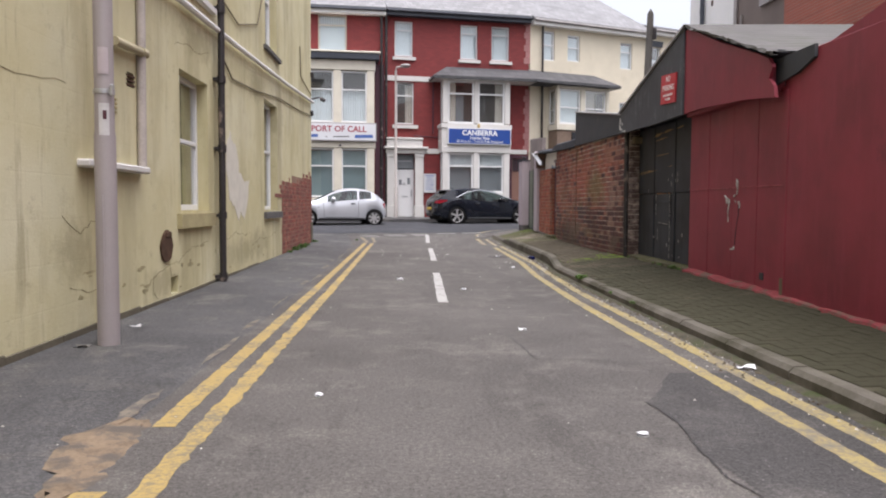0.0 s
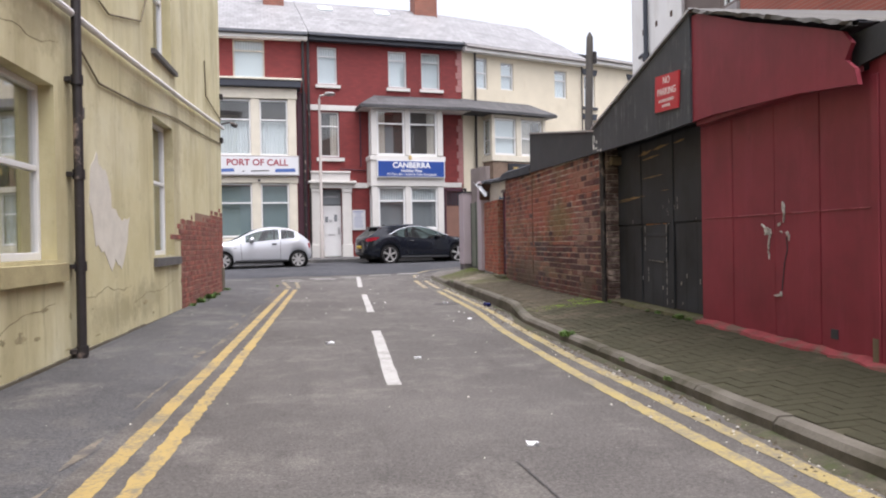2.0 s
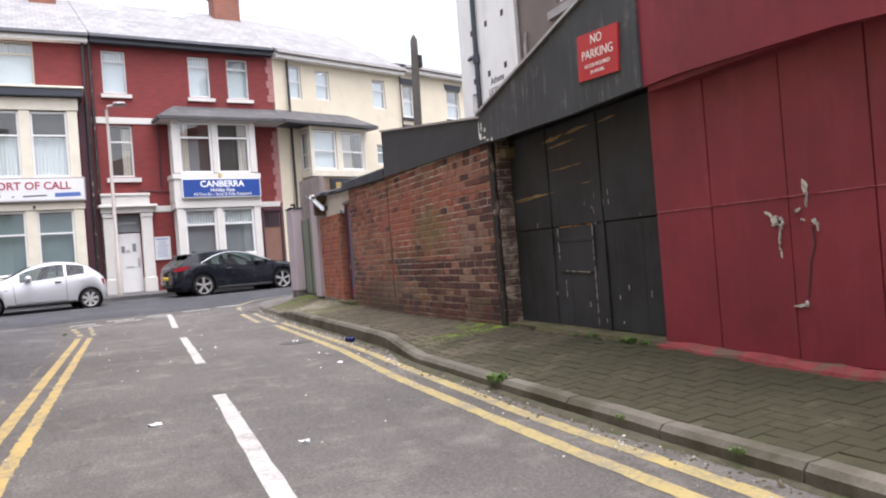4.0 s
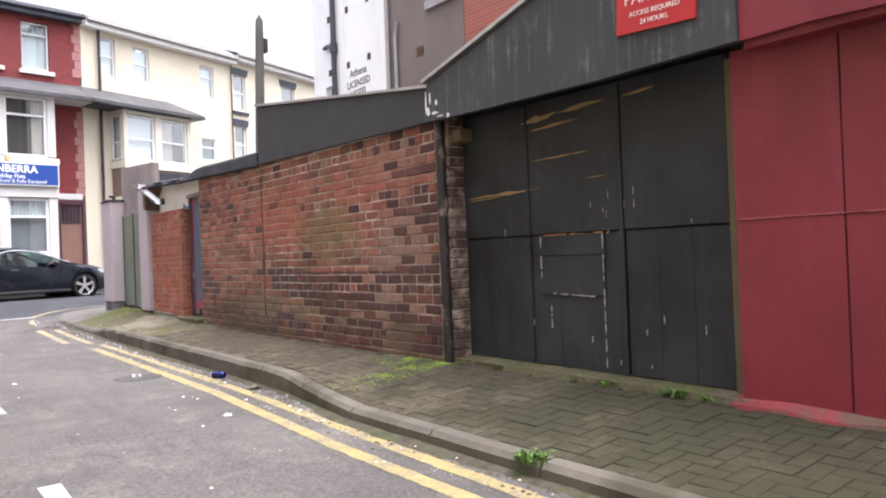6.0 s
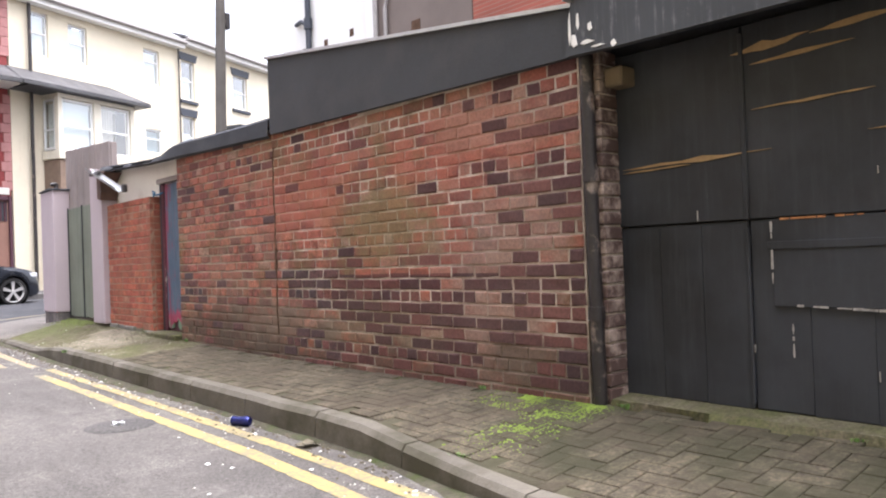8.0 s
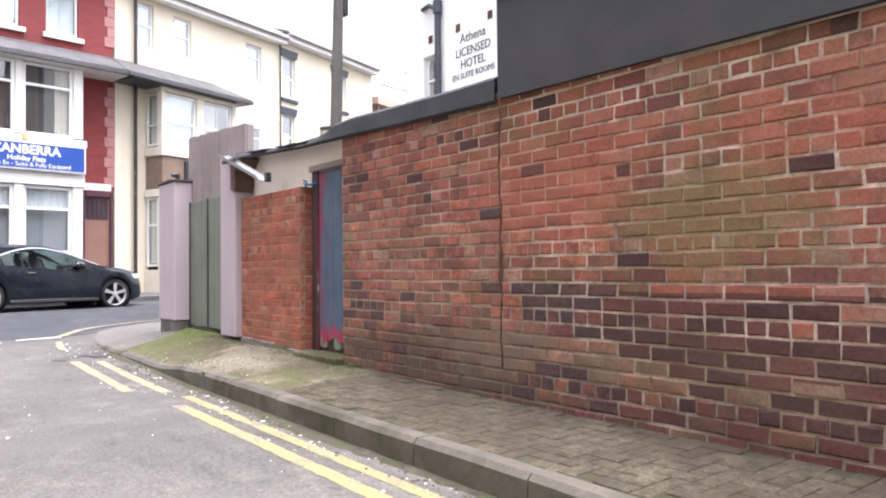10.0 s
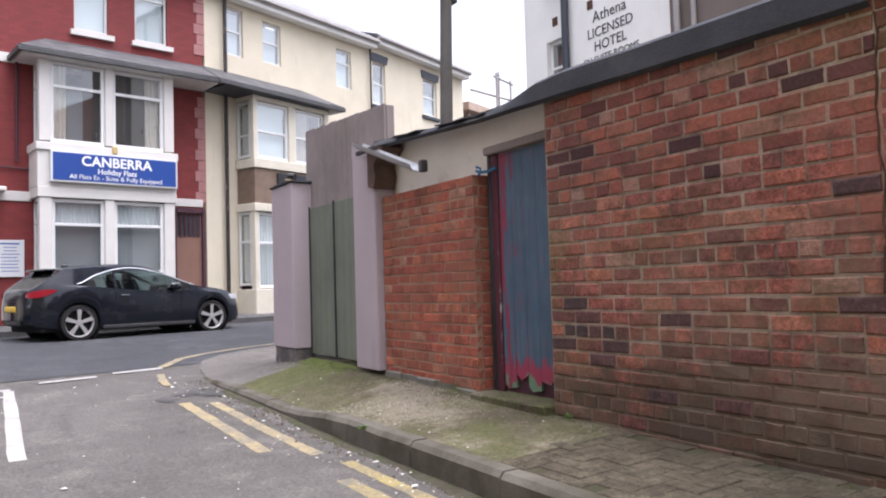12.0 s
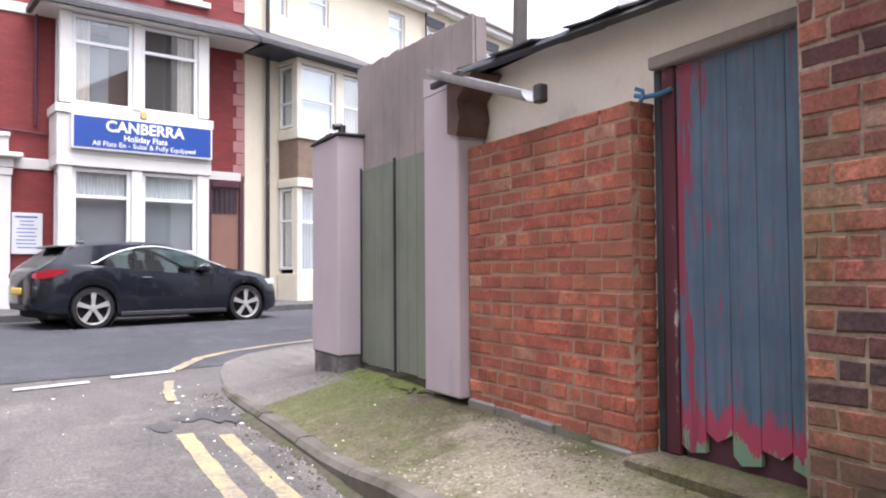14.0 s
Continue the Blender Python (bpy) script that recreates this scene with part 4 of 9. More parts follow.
for (x0, y0) in CORNER[1:]:
    zt = road_z(y0) + lerp_table(KERB_RISE, y0)
    k = max(0.0, 1 - (y0 - 22.9) / 3.2)
    rows.append([(x0 + 0.06, y0 - 0.03, zt), (x0 + 0.5, min(y0 - 0.05, 23.55 + (y0 - 22.9) * 0.6), zt + 0.11 * k + 0.01), (x0 + 1.2, min(y0 - 0.09, 23.6 + (y0 - 22.9) * 0.5), zt + 0.22 * k + 0.03), (x0 + 4.0, min(y0 - 0.1, 23.6 + (y0 - 22.9) * 0.3), zt + 0.24 * k + 0.08)])
flush.grid(rows)
solid("pavement", flush, CORNER_ASPHALT, "smooth pale asphalt footway flush with the road at the corner", "pavement", "structure", smooth=True)

# footway along the yellow house, almost level with the road
left = Shell()
left.grid([[(x, yy, road_z(yy) + h) for x, h in ((-2.3, 0.055), (-1.4, 0.040), (-1.05, 0.022), (-0.84, -0.006))] for yy in [-3 + 0.75 * i for i in range(31)]] +
          [[(-2.3 - (yy - 20) * 0.6, yy, road_z(yy) + 0.06), (-1.6 - (yy - 20) * 0.3, yy, road_z(yy) + 0.05), (-1.05 - (yy - 20) * 0.1, yy, road_z(yy) + 0.03), (-0.98 - (yy - 20) * 0.1, yy, road_z(yy) - 0.02)] for yy in (21.0, 22.5, 23.6, 24.3)])
solid("pavement", left, FOOTWAY, "patched dark asphalt footway along the yellow wall", "pavement", "structure", smooth=True)
dust = Shell()
y = 4.3
while y < 20:
    L, w = rnd.uniform(0.4, 1.6), rnd.uniform(0.015, 0.05)
    x = -0.93 + rnd.uniform(-0.04, 0.03)
    n = int(L / 0.08)
    rows = []
    for i in range(n + 1):
        yy, g = y + L * i / n, w * math.sin(math.pi * (0.06 + 0.88 * i / n)) * rnd.uniform(0.5, 1.3)
        x += rnd.uniform(-0.008, 0.008)
        rows.append([(x - g, yy, road_z(yy) + 0.0225 - 0.13 * (x - g + 1.05)), (x + g, yy, road_z(yy) + 0.0265 - 0.13 * (x + g + 1.05))])
    dust.grid(rows)
    y += L + rnd.uniform(0.05, 0.8)
solid("dust_line", dust, mottled("sandy_dust", (0.17, 0.145, 0.115), 0.35, 6, 60, 0.95, 0.7, stains=(0.09, 0.085, 0.08), stain_amount=(0.45, 0.58), stain_scale=(5, 5, 5)), "pale sandy dust along the edge of the footway", "dirt", "structure")
dirt = Shell()
rows = []
for i in range(13):
    f = i / 12
    yy = 3.52 + 1.0 * f
    half = 0.25 * math.sin(math.pi * min(0.97, max(0.03, f))) ** 0.6
    cx = -0.82 + 0.06 * math.sin(5 * f)
    rows.append([(cx - half + rnd.uniform(-0.05, 0.05) * (g in (0, 8) and 1.6 or 0.6) + 2 * half * g / 8, yy + rnd.uniform(-0.02, 0.02), 0.0225 - 0.13 * (max(-1.05, cx - half + 2 * half * g / 8) + 1.05) + (0.0 if g in (0, 8) else 0.008 + 0.010 * math.sin(math.pi * g / 8) * rnd.uniform(0.4, 1.0))) for g in range(9)])
dirt.grid(rows)
solid("dirt_patch", dirt, mottled("sandy_dirt", (0.19, 0.142, 0.098), 0.4, 7, 60, 0.95, 0.9, stains=(0.10, 0.088, 0.075), stain_amount=(0.47, 0.60), stain_scale=(4, 4, 4)), "heap of sandy dirt and broken edging on the footway", "dirt", "structure", smooth=True)

# far footway before the terrace
FAR = [(-30.0, 28.4), (-12.0, 30.25), (-0.55, 31.85), (5.9, 33.25), (12.3, 35.75), (25.0, 41.5)]
far = Shell()
far.grid([[(x, yy, road_z(yy) - 0.05), (x, yy, road_z(yy) + 0.125), (x, yy + 0.02, road_z(yy) + 0.135), (x - 0.2, yy + 0.9, road_z(yy) + 0.165), (x - 0.5, yy + 3.2, road_z(yy) + 0.21)] for x, yy in FAR])
solid("pavement", far, FOOTWAY, "grey footway with kerb in front of the terrace", "pavement", "structure")

# ---------------------------------------------------------------- sheds and walls beside the paved footway
# the red boarded shed
shed = thing("red_shed", "dark red boarded shed with a black gable and sloping roof", "shed")
RX = 4.0
for k, (y0, y1) in enumerate(((10.44, 9.85), (9.84, 9.18), (9.17, 8.58), (8.57, 7.98))):
    s = Shell()
    lean = 0.006 * math.sin(k * 2.1)
    s.box(RX + 0.02 + lean * 0.3, y1 + 0.0005, lerp_table(WALL_Z, y1) + 0.04 + rnd.uniform(0, 0.02), RX + 0.045 + lean * 0.3, y0 - 0.0005, 2.2, 0.0015)
    part("board", s, RED_BOARD, shed)
s = Shell()
s.box(RX + 0.014, 8.03, 1.250, RX + 0.022, 10.42, 1.258, 0.002)
part("batten", s, mottled("scuffed_red_edge", (0.30, 0.085, 0.10), 0.4, 9, 60, 0.8, stains=(0.2, 0.02, 0.03), stain_amount=(0.48, 0.6), stain_scale=(5, 5, 5)), shed, "rail edge with scuffed red paint")
s = Shell()
s.box(RX - 0.02, 7.9, 0.16, RX + 0.03, 7.975, 2.15, 0.006)
part("batten", s, RED_BOARD, shed)
s = Shell()
s.box(RX - 0.024, 7.915, 0.20, RX - 0.021, 7.97, 0.36)
part("bare_patch", s, RAW_WOOD, shed, "bare wood where the red paint has gone")
s = Shell()
s.box(RX - 0.015, -3.0, 0.10, RX + 0.09, 7.895, 2.45, 0.006)
s.extrude([(RX + 0.0, 8.0, 2.40), (RX + 0.0, 7.2, 2.46), (RX + 0.0, 6.4, 2.62), (RX + 0.0, 4.5, 2.95), (RX + 0.0, -3, 3.2), (RX + 0.0, -3, 2.3), (RX + 0.0, 8.0, 2.0)], (0.085, 0, 0))
part("side_wall", s, RED_BOARD, shed, "smooth dark red painted wall")
# upper red panel that hangs proud over the boards
s = Shell()
s.extrude([(3.86, 10.28, 2.20), (3.86, 10.28, 3.23), (3.86, 10.15, 3.22), (3.86, 9.3, 2.89), (3.86, 8.36, 2.575), (3.86, 8.08, 2.47), (3.86, 7.99, 2.37), (3.86, 8.06, 2.27), (3.86, 7.96, 2.19), (3.86, 7.93, 2.075), (3.86, 8.6, 2.145), (3.86, 9.9, 2.205)], (0.035, 0, 0))
part("gable_panel", s, RED_BOARD, shed, "red panel with a broken lower edge")
s = Shell()
s.extrude([(3.90, 10.28, 2.16), (3.90, 10.28, 3.2), (3.90, 10.15, 3.18), (3.90, 9.3, 2.82), (3.90, 8.40, 2.52), (3.90, 8.12, 2.42), (3.90, 8.12, 2.16)], (0.15, 0, 0))
part("backing", s, RED_BOARD, shed)
# solid black wedge paints in the shade below the roof edge
s = Shell()
s.extrude([(3.955, 8.11, 2.22), (3.955, 8.11, 2.46), (3.955, 7.42, 2.47), (3.955, 7.42, 2.36), (3.955, 7.70, 2.27)], (0.03, 0, 0))
part("eaves_hollow", s, BLACK_RENDER_AND_SHADE, shed, "black slab standing for the shade under the broken eaves")
# black gable over the gates
s = Shell()
s.extrude([(3.84, 10.285, 2.20), (3.84, 10.285, 3.265), (3.84, 10.30, 3.30), (3.84, 13.10, 2.50), (3.84, 13.13, 2.25), (3.84, 12.78, 2.215)][0:2] + [(3.84, 13.08, 2.53), (3.84, 13.13, 2.23), (3.84, 12.78, 2.215), (3.84, 11.3, 2.19)], (0.05, 0, 0))
part("fascia", s, BLACK_FASCIA, shed, "black boarded gable above the gates")
s = Shell()
s.extrude([(3.815, 10.25, 3.275), (3.815, 10.25, 3.305), (3.815, 13.12, 2.575), (3.815, 13.12, 2.545)], (0.10, 0, 0))
part("flashing", s, STEEL, shed, "pale metal verge strip")
for yy, zz, w, h in ((13.06, 2.30, 0.02, 0.05), (13.03, 2.41, 0.012, 0.07), (12.98, 2.28, 0.05, 0.012), (12.90, 2.245, 0.06, 0.006), (12.95, 2.36, 0.02, 0.03), (12.80, 2.235, 0.02, 0.02), (13.09, 2.37, 0.012, 0.12)):
    s = Shell()
    s.extrude([(3.834, yy + w * a * rnd.uniform(0.6, 1.2), zz + h * b * rnd.uniform(0.6, 1.2)) for a, b in ((-1, -0.5), (0.2, -1), (1, -0.3), (0.7, 0.8), (-0.4, 1))], (0.004, 0, 0))
    part("flaked_patch", s, SOOT_WHITE, shed, "white flaked paint at the end of the fascia")
# roofs
s = Shell()
n = 60
top = []
for i in range(n + 1):
    yy = 10.27 - (10.27 - 7.95) * i / n
    zz = 3.30 - (3.30 - 2.50) * i / n + 0.004 * math.cos(i * 1.3)
    top.append([(3.88, yy, zz), (9.5, yy, zz + 0.1)])
s.grid(top)
edge = []
for i in range(34):
    yy = 10.25 - i * 0.070
    zz = 3.292 - (10.27 - yy) * 0.343
    edge.append([(3.88, yy, zz - 0.02), (3.82 + rnd.uniform(-0.015, 0.02), yy, zz - 0.022 + rnd.uniform(-0.012, 0.008)), (3.82 + rnd.uniform(-0.015, 0.02), yy, zz + 0.006 + rnd.uniform(-0.006, 0.01)), (4.1, yy, zz + 0.022)])
s.grid(edge)
part("roof", s, CORRUGATED, shed, "mossy grey sheet roof", smooth=False)
s = Shell()
s.grid([[(3.88, 10.27, 3.29), (9.5, 10.27, 3.39)], [(3.88, 13.1, 2.55), (9.5, 13.1, 2.65)]])
s.box(4.25, 10.5, 0.2, 4.3, 13.1, 2.4)
part("roof", s, FELT, shed, "dark felt roof behind the gable")
for i in range(8):
    s = Shell()
    yy, zz = 8.05 + rnd.uniform(-0.10, 0.14), 2.48 + rnd.uniform(-0.05, 0.05)
    s.box(3.87 + rnd.uniform(0, 0.05), yy - 0.05, zz - 0.008, 3.99, yy + rnd.uniform(0.02, 0.07), zz + rnd.uniform(0.002, 0.012), 0.004)
    part("slate_fragment", s, FELT, shed)
s = Shell()
base = []
for i in range(84):
    yy = 10.48 - i * 0.16
    w = 0.085 + rnd.uniform(-0.035, 0.04)
    z = lerp_table(WALL_Z, yy)
    base.append([(RX - w, yy, z - 0.03), (RX - w + 0.02, yy, z + 0.02 + rnd.uniform(-0.01, 0.012)), (RX + 0.02, yy, z + 0.05 + rnd.uniform(-0.01, 0.01)), (RX + 0.08, yy, z + 0.06)])
s.grid(base)
part("plinth", s, RED_PLINTH, shed, "lumpy red painted concrete footing", smooth=True)
# torn silver tape and bare hasp marks on the boards
TAPE = mottled("torn_silver_tape", (0.48, 0.47, 0.44), 0.4, 20, 90, 0.5, stains=(0.16, 0.12, 0.10), stain_amount=(0.5, 0.62), stain_scale=(20, 20, 20))
for yy, zz, w, h, tilt in ((9.035, 1.30, 0.013, 0.045, 4), (9.03, 1.235, 0.006, 0.04, -6), (9.33, 1.155, 0.035, 0.008, -32), (9.27, 1.115, 0.03, 0.022, -12), (9.24, 1.10, 0.02, 0.030, 6), (9.29, 1.085, 0.022, 0.008, 6), (9.255, 1.00, 0.006, 0.055, -7), (9.25, 0.90, 0.004, 0.02, 0), (9.10, 1.165, 0.024, 0.010, 14), (9.07, 1.10, 0.012, 0.006, -40), (8.985, 1.085, 0.012, 0.016, 20), (8.965, 1.06, 0.006, 0.02, 0), (9.13, 0.575, 0.036, 0.008, 2), (9.085, 0.59, 0.010, 0.016, 10)):
    s = Shell()
    w, h = w * 1.25, h * 1.25
    pts = [(w * math.cos(a) * rnd.uniform(0.35, 1.35), h * math.sin(a) * rnd.uniform(0.35, 1.35)) for a in [q * math.pi / 7 for q in range(14)]]
    c, d = math.cos(radians(tilt)), math.sin(radians(tilt))
    s.extrude([(RX + 0.006, yy - p * c + q * d, zz + p * d + q * c) for p, q in pts], (0.012, 0, 0))
    part("torn_tape", s, TAPE, shed, "torn silver tape")
s = Shell()
for (ya, za), (yb, zb) in zip([(9.0, 1.06), (8.99, 0.95), (9.03, 0.85), (9.05, 0.74)], [(8.99, 0.95), (9.03, 0.85), (9.05, 0.74), (9.07, 0.62)]):
    s.extrude([(RX + 0.012, ya, za), (RX + 0.012, ya + 0.008, za), (RX + 0.012, yb + 0.006, zb), (RX + 0.012, yb, zb)], (0.006, 0, 0))
part("dark_tear", s, BLACK_RENDER_AND_SHADE, shed)
s = Shell()
s.box(RX + 0.006, 8.38, 0.30, RX + 0.019, 8.45, 0.37)
part("vent_hole", s, BLACK_RENDER_AND_SHADE, shed)

# no-parking sign on the gable
sign = thing("no_parking_sign", "red no-parking sign with white letters on the black gable", "sign")
s = Shell()
s.extrude([(3.822, 11.07, 2.42), (3.822, 11.05, 2.80), (3.822, 10.49, 2.755), (3.822, 10.52, 2.385)], (0.016, 0, 0))
part("sign_board", s, SIGN_RED, sign)
lettering("lettering", "NO", 0.105, pose(3.821, 10.78, 2.715, 90, 0, -90) @ pose(0, 0, 0, 0, 0, -4), LETTER_WHITE, sign, 0.002)
lettering("lettering", "PARKING", 0.105, pose(3.821, 10.78, 2.60, 90, 0, -90) @ pose(0, 0, 0, 0, 0, -4), LETTER_WHITE, sign, 0.002)
lettering("lettering", "ACCESS REQUIRED", 0.042, pose(3.821, 10.79, 2.51, 90, 0, -90) @ pose(0, 0, 0, 0, 0, -3), LETTER_WHITE, sign, 0.002)
lettering("lettering", "24 HOURS.", 0.042, pose(3.821, 10.79, 2.455, 90, 0, -90) @ pose(0, 0, 0, 0, 0, -3), LETTER_WHITE, sign, 0.002)

# black boarded gates
gates = thing("garage_gates", "black painted double gates with patched wicket and flaking paint", "gate")
GX = 4.15
s = Shell()
s.box(GX - 0.02, 10.47, 0.22, GX + 0.09, 10.55, 2.2, 0.006)
part("post", s, RAW_WOOD, gates, "bare weathered timber gate post")
s = Shell()
s.box(GX - 0.05, 10.40, 0.22, GX + 0.05, 10.465, 2.2, 0.006)
part("post", s, RAW_WOOD, gates)
for y0, y1 in ((10.555, 11.34), (11.375, 12.24), (12.245, 13.02)):
    leaf = Shell()
    leaf.box(GX + 0.012, y0 + 0.004, 0.27, GX + 0.05, y1 - 0.004, 1.238, 0.004)
    leaf.box(GX, y0 + 0.004, 1.244, GX + 0.05, y1 - 0.004, 2.24, 0.004)
    lf = part("leaf", leaf, BLACK_BOARD, gates)
    nb = 3
    for b in range(nb):
        s = Shell()
        a, c = y0 + 0.006 + (y1 - y0 - 0.012) * b / nb, y0 + 0.006 + (y1 - y0 - 0.012) * (b + 1) / nb
        s.box(GX + 0.006 + rnd.uniform(0, 0.003), a + 0.0015, 0.262 + rnd.uniform(0, 0.015), GX + 0.014, c - 0.0015, 1.225, 0.002)
        part("board", s, BLACK_BOARD, lf)
for yy, w, z0, z1 in ((11.358, 0.016, 0.27, 2.24), (12.243, 0.012, 1.24, 2.2), (12.243, 0.008, 0.3, 1.2)):
    s = Shell()
    s.box(GX - 0.012, yy - w, z0, GX + 0.012, yy + w, z1, 0.004)
    part("cover_strip", s, BLACK_BOARD, gates)
s = Shell()
s.box(GX - 0.008, 11.52, 0.80, GX + 0.004, 12.12, 1.235, 0.003)
wk = part("wicket_patch", s, BLACK_BOARD, gates, "black patch panel with scuffed white edges")
s = Shell()
s.box(GX - 0.016, 11.50, 1.085, GX - 0.008, 12.14, 1.125, 0.003)
part("wicket_rail", s, BLACK_BOARD, wk)
SCUFF = mottled("scuffed_bare_edge", (0.34, 0.32, 0.30), 0.4, 25, 90, 0.85)
ORANGE = mottled("rusty_orange_edge", (0.34, 0.16, 0.07), 0.4, 25, 90, 0.85)
k = 0
for y0, z0, y1, z1, mat in ((11.52, 1.235, 12.12, 1.235, ORANGE), (12.12, 1.22, 12.12, 0.82, SCUFF), (11.52, 1.22, 11.52, 0.55, SCUFF), (12.11, 0.81, 11.6, 0.79, SCUFF), (12.03, 0.78, 12.03, 0.55, SCUFF), (11.52, 0.55, 11.52, 0.30, SCUFF)):
    n = 14
    for i in range(n):
        if rnd.random() < 0.3:
            continue
        f, g = i / n, (i + rnd.uniform(0.5, 1.0)) / n
        s = Shell()
        t = rnd.uniform(0.002, 0.006)
        ya, yb = sorted((y0 + (y1 - y0) * f, y0 + (y1 - y0) * g))
        za, zb = sorted((z0 + (z1 - z0) * f, z0 + (z1 - z0) * g))
        s.box(GX - 0.0125, ya - t, za - t, GX - 0.009, yb + t, zb + t)
        part("paint_scuff", s, mat, gates)
for y0, y1, zz, dz in ((12.98, 12.10, 1.575, 0.016), (12.98, 12.55, 1.555, 0.008), (12.2, 11.62, 1.80, 0.010), (11.66, 11.45, 1.62, 0.004), (12.3, 11.9, 2.10, 0.03), (12.2, 11.7, 2.03, 0.018), (11.9, 11.45, 2.12, 0.02), (11.32, 11.05, 2.13, 0.015)):
    s = Shell()
    run = [i / 7 for i in range(8)]
    upper = [(GX - 0.006, y0 + (y1 - y0) * f, zz + dz * f + dz * 1.1 * math.sin(math.pi * f) * rnd.uniform(0.2, 1.1)) for f in run]
    lower = [(GX - 0.006, y0 + (y1 - y0) * f, zz + dz * f - dz * 0.9 * math.sin(math.pi * f) * rnd.uniform(0.1, 1.1) - 0.001) for f in reversed(run)]
    s.extrude(upper + lower, (0.008, 0, 0))
    part("split", s, SPLINTER, gates, "pale split in the black board")
for i in range(20):
    s = Shell()
    yy, zz = rnd.uniform(10.6, 13.0), rnd.choice((rnd.uniform(0.3, 0.75), rnd.uniform(1.2, 1.5)))
    h, w = rnd.uniform(0.006, 0.03), rnd.uniform(0.0012, 0.003)
    s.box(GX - 0.004, yy - w, zz - h, GX + 0.006, yy + w, zz + h)
    part("paint_scuff", s, SCUFF, gates)
s = Shell()
s.box(4.02, 12.88, 2.05, 4.2, 13.0, 2.16, 0.01)
part("lintel_block", s, RAW_WOOD, gates, "bare timber block under the gable")
s = Shell()
sill_rows = []
for i in range(14):
    yy = 10.4 + 0.2 * i
    z = lerp_table(WALL_Z, yy)
    sill_rows.append([(3.97 + rnd.uniform(-0.03, 0.03), yy, z - 0.02), (3.99 + rnd.uniform(-0.02, 0.02), yy, z + 0.035), (4.2, yy, z + 0.05)])
s.grid(sill_rows)
part("threshold", s, GRIMY, gates, "crumbling concrete threshold", smooth=True)

# drain pipe at the end of the brick wall
pipe = Shell()
pipe.tube([(3.96, 13.065, 0.18), (3.955, 13.07, 1.2), (3.95, 13.07, 2.24)], 0.040, 12)
for zz in (0.75, 1.55):
    pipe.tube([(3.955, 13.068, zz - 0.04), (3.955, 13.068, zz + 0.04)], 0.049, 12)
solid("drain_pipe", pipe, BLACK_PIPE, "black cast drain pipe with flaking paint against the wall", "drain pipe", smooth=True)

# brick walls: the joint bed first, the bricks further down
wall = Shell()
wall.box(RIGHT_WALL + 0.005, 13.12, 0.1, RIGHT_WALL + 0.24, 18.855, 2.36)
wall.box(4.0, 13.02, 0.1, 4.24, 13.12, 2.2)
brick_wall = solid("brick_wall", wall, MORTAR, "old red brick yard wall with sooty and patched courses", "wall", "structure")
s = Shell()
for i in range(24):
    s.box(3.985, 13.008, 0.24 + i * 0.085, 4.16, 13.10, 0.24 + i * 0.085 + 0.073, 0.006)
part("pier", s, mottled("limewashed_brick", (0.30, 0.235, 0.20), 0.45, 9, 50, 0.9, 0.5, stains=(0.085, 0.055, 0.048), stain_amount=(0.40, 0.54), stain_scale=(5, 5, 5)), brick_wall, "whitewashed brick pier beside the gate")
low = Shell()
low.box(RIGHT_WALL + 0.036, 19.777, 0.15, RIGHT_WALL + 0.24, 21.30, 1.97)
low_wall = solid("brick_wall", low, MORTAR_NEW, "low orange-red brick wall with a concrete foot", "wall", "structure")
s = Shell()
for i in range(5):
    s.box(RIGHT_WALL + 0.0 + rnd.uniform(0, 0.03), 19.80 + i * 0.3, 0.15, RIGHT_WALL + 0.10, 20.098 + i * 0.3, 0.34 + 0.012 * i + rnd.uniform(-0.02, 0.02), 0.012)
part("footing", s, CONCRETE, low_wall, "rough concrete foot of the wall")

# black rendered parapet set on the wall
s = Shell()
s.extrude([(3.90, 13.10, 2.24), (3.90, 13.10, 2.52), (3.90, 16.63, 3.00), (3.90, 16.63, 2.30)], (0.20, 0, 0))
parapet = solid("parapet", s, BLACK_RENDER_AND_SHADE, "black painted parapet above the brick wall", "parapet", "structure")
s = Shell()
s.extrude([(3.88, 13.10, 2.52), (3.88, 13.10, 2.545), (3.88, 16.66, 3.025), (3.88, 16.66, 3.00)], (0.25, 0, 0))
part("verge", s, STEEL, parapet, "thin pale metal edge")
s = Shell()
s.face((4.1, 13.1, 2.5), (9.5, 13.1, 2.6), (9.5, 16.6, 3.0), (4.1, 16.6, 2.98))
s.face((4.1, 16.6, 2.3), (9.5, 16.6, 2.3), (9.5, 16.6, 3.0), (4.1, 16.6, 2.98))
part("roof", s, FELT, parapet)

# felted coping that sags over the rest of the wall and the lean-to
coping = Shell()
rows = []
prof = [(16.66, 2.27, 2.47), (17.2, 2.29, 2.48), (18.0, 2.31, 2.495), (18.6, 2.33, 2.51), (18.9, 2.335, 2.50), (19.2, 2.345, 2.44), (19.6, 2.36, 2.425), (20.2, 2.39, 2.455), (20.9, 2.43, 2.50), (21.35, 2.46, 2.54)]
for i, (yy, z0, z1) in enumerate(prof):
    j = rnd.uniform(-0.02, 0.02)
    x = RIGHT_WALL - 0.05 + j
    rows.append([(x + 0.03, yy, z0), (x, yy, z0 + 0.02), (x + 0.01, yy, z1 - 0.03), (x + 0.05, yy, z1), (x + 0.20, yy, z1 + 0.035), (x + 0.9, yy, z1 + 0.16), (x + 2.5, yy, z1 + 0.2)])
coping.grid(rows)
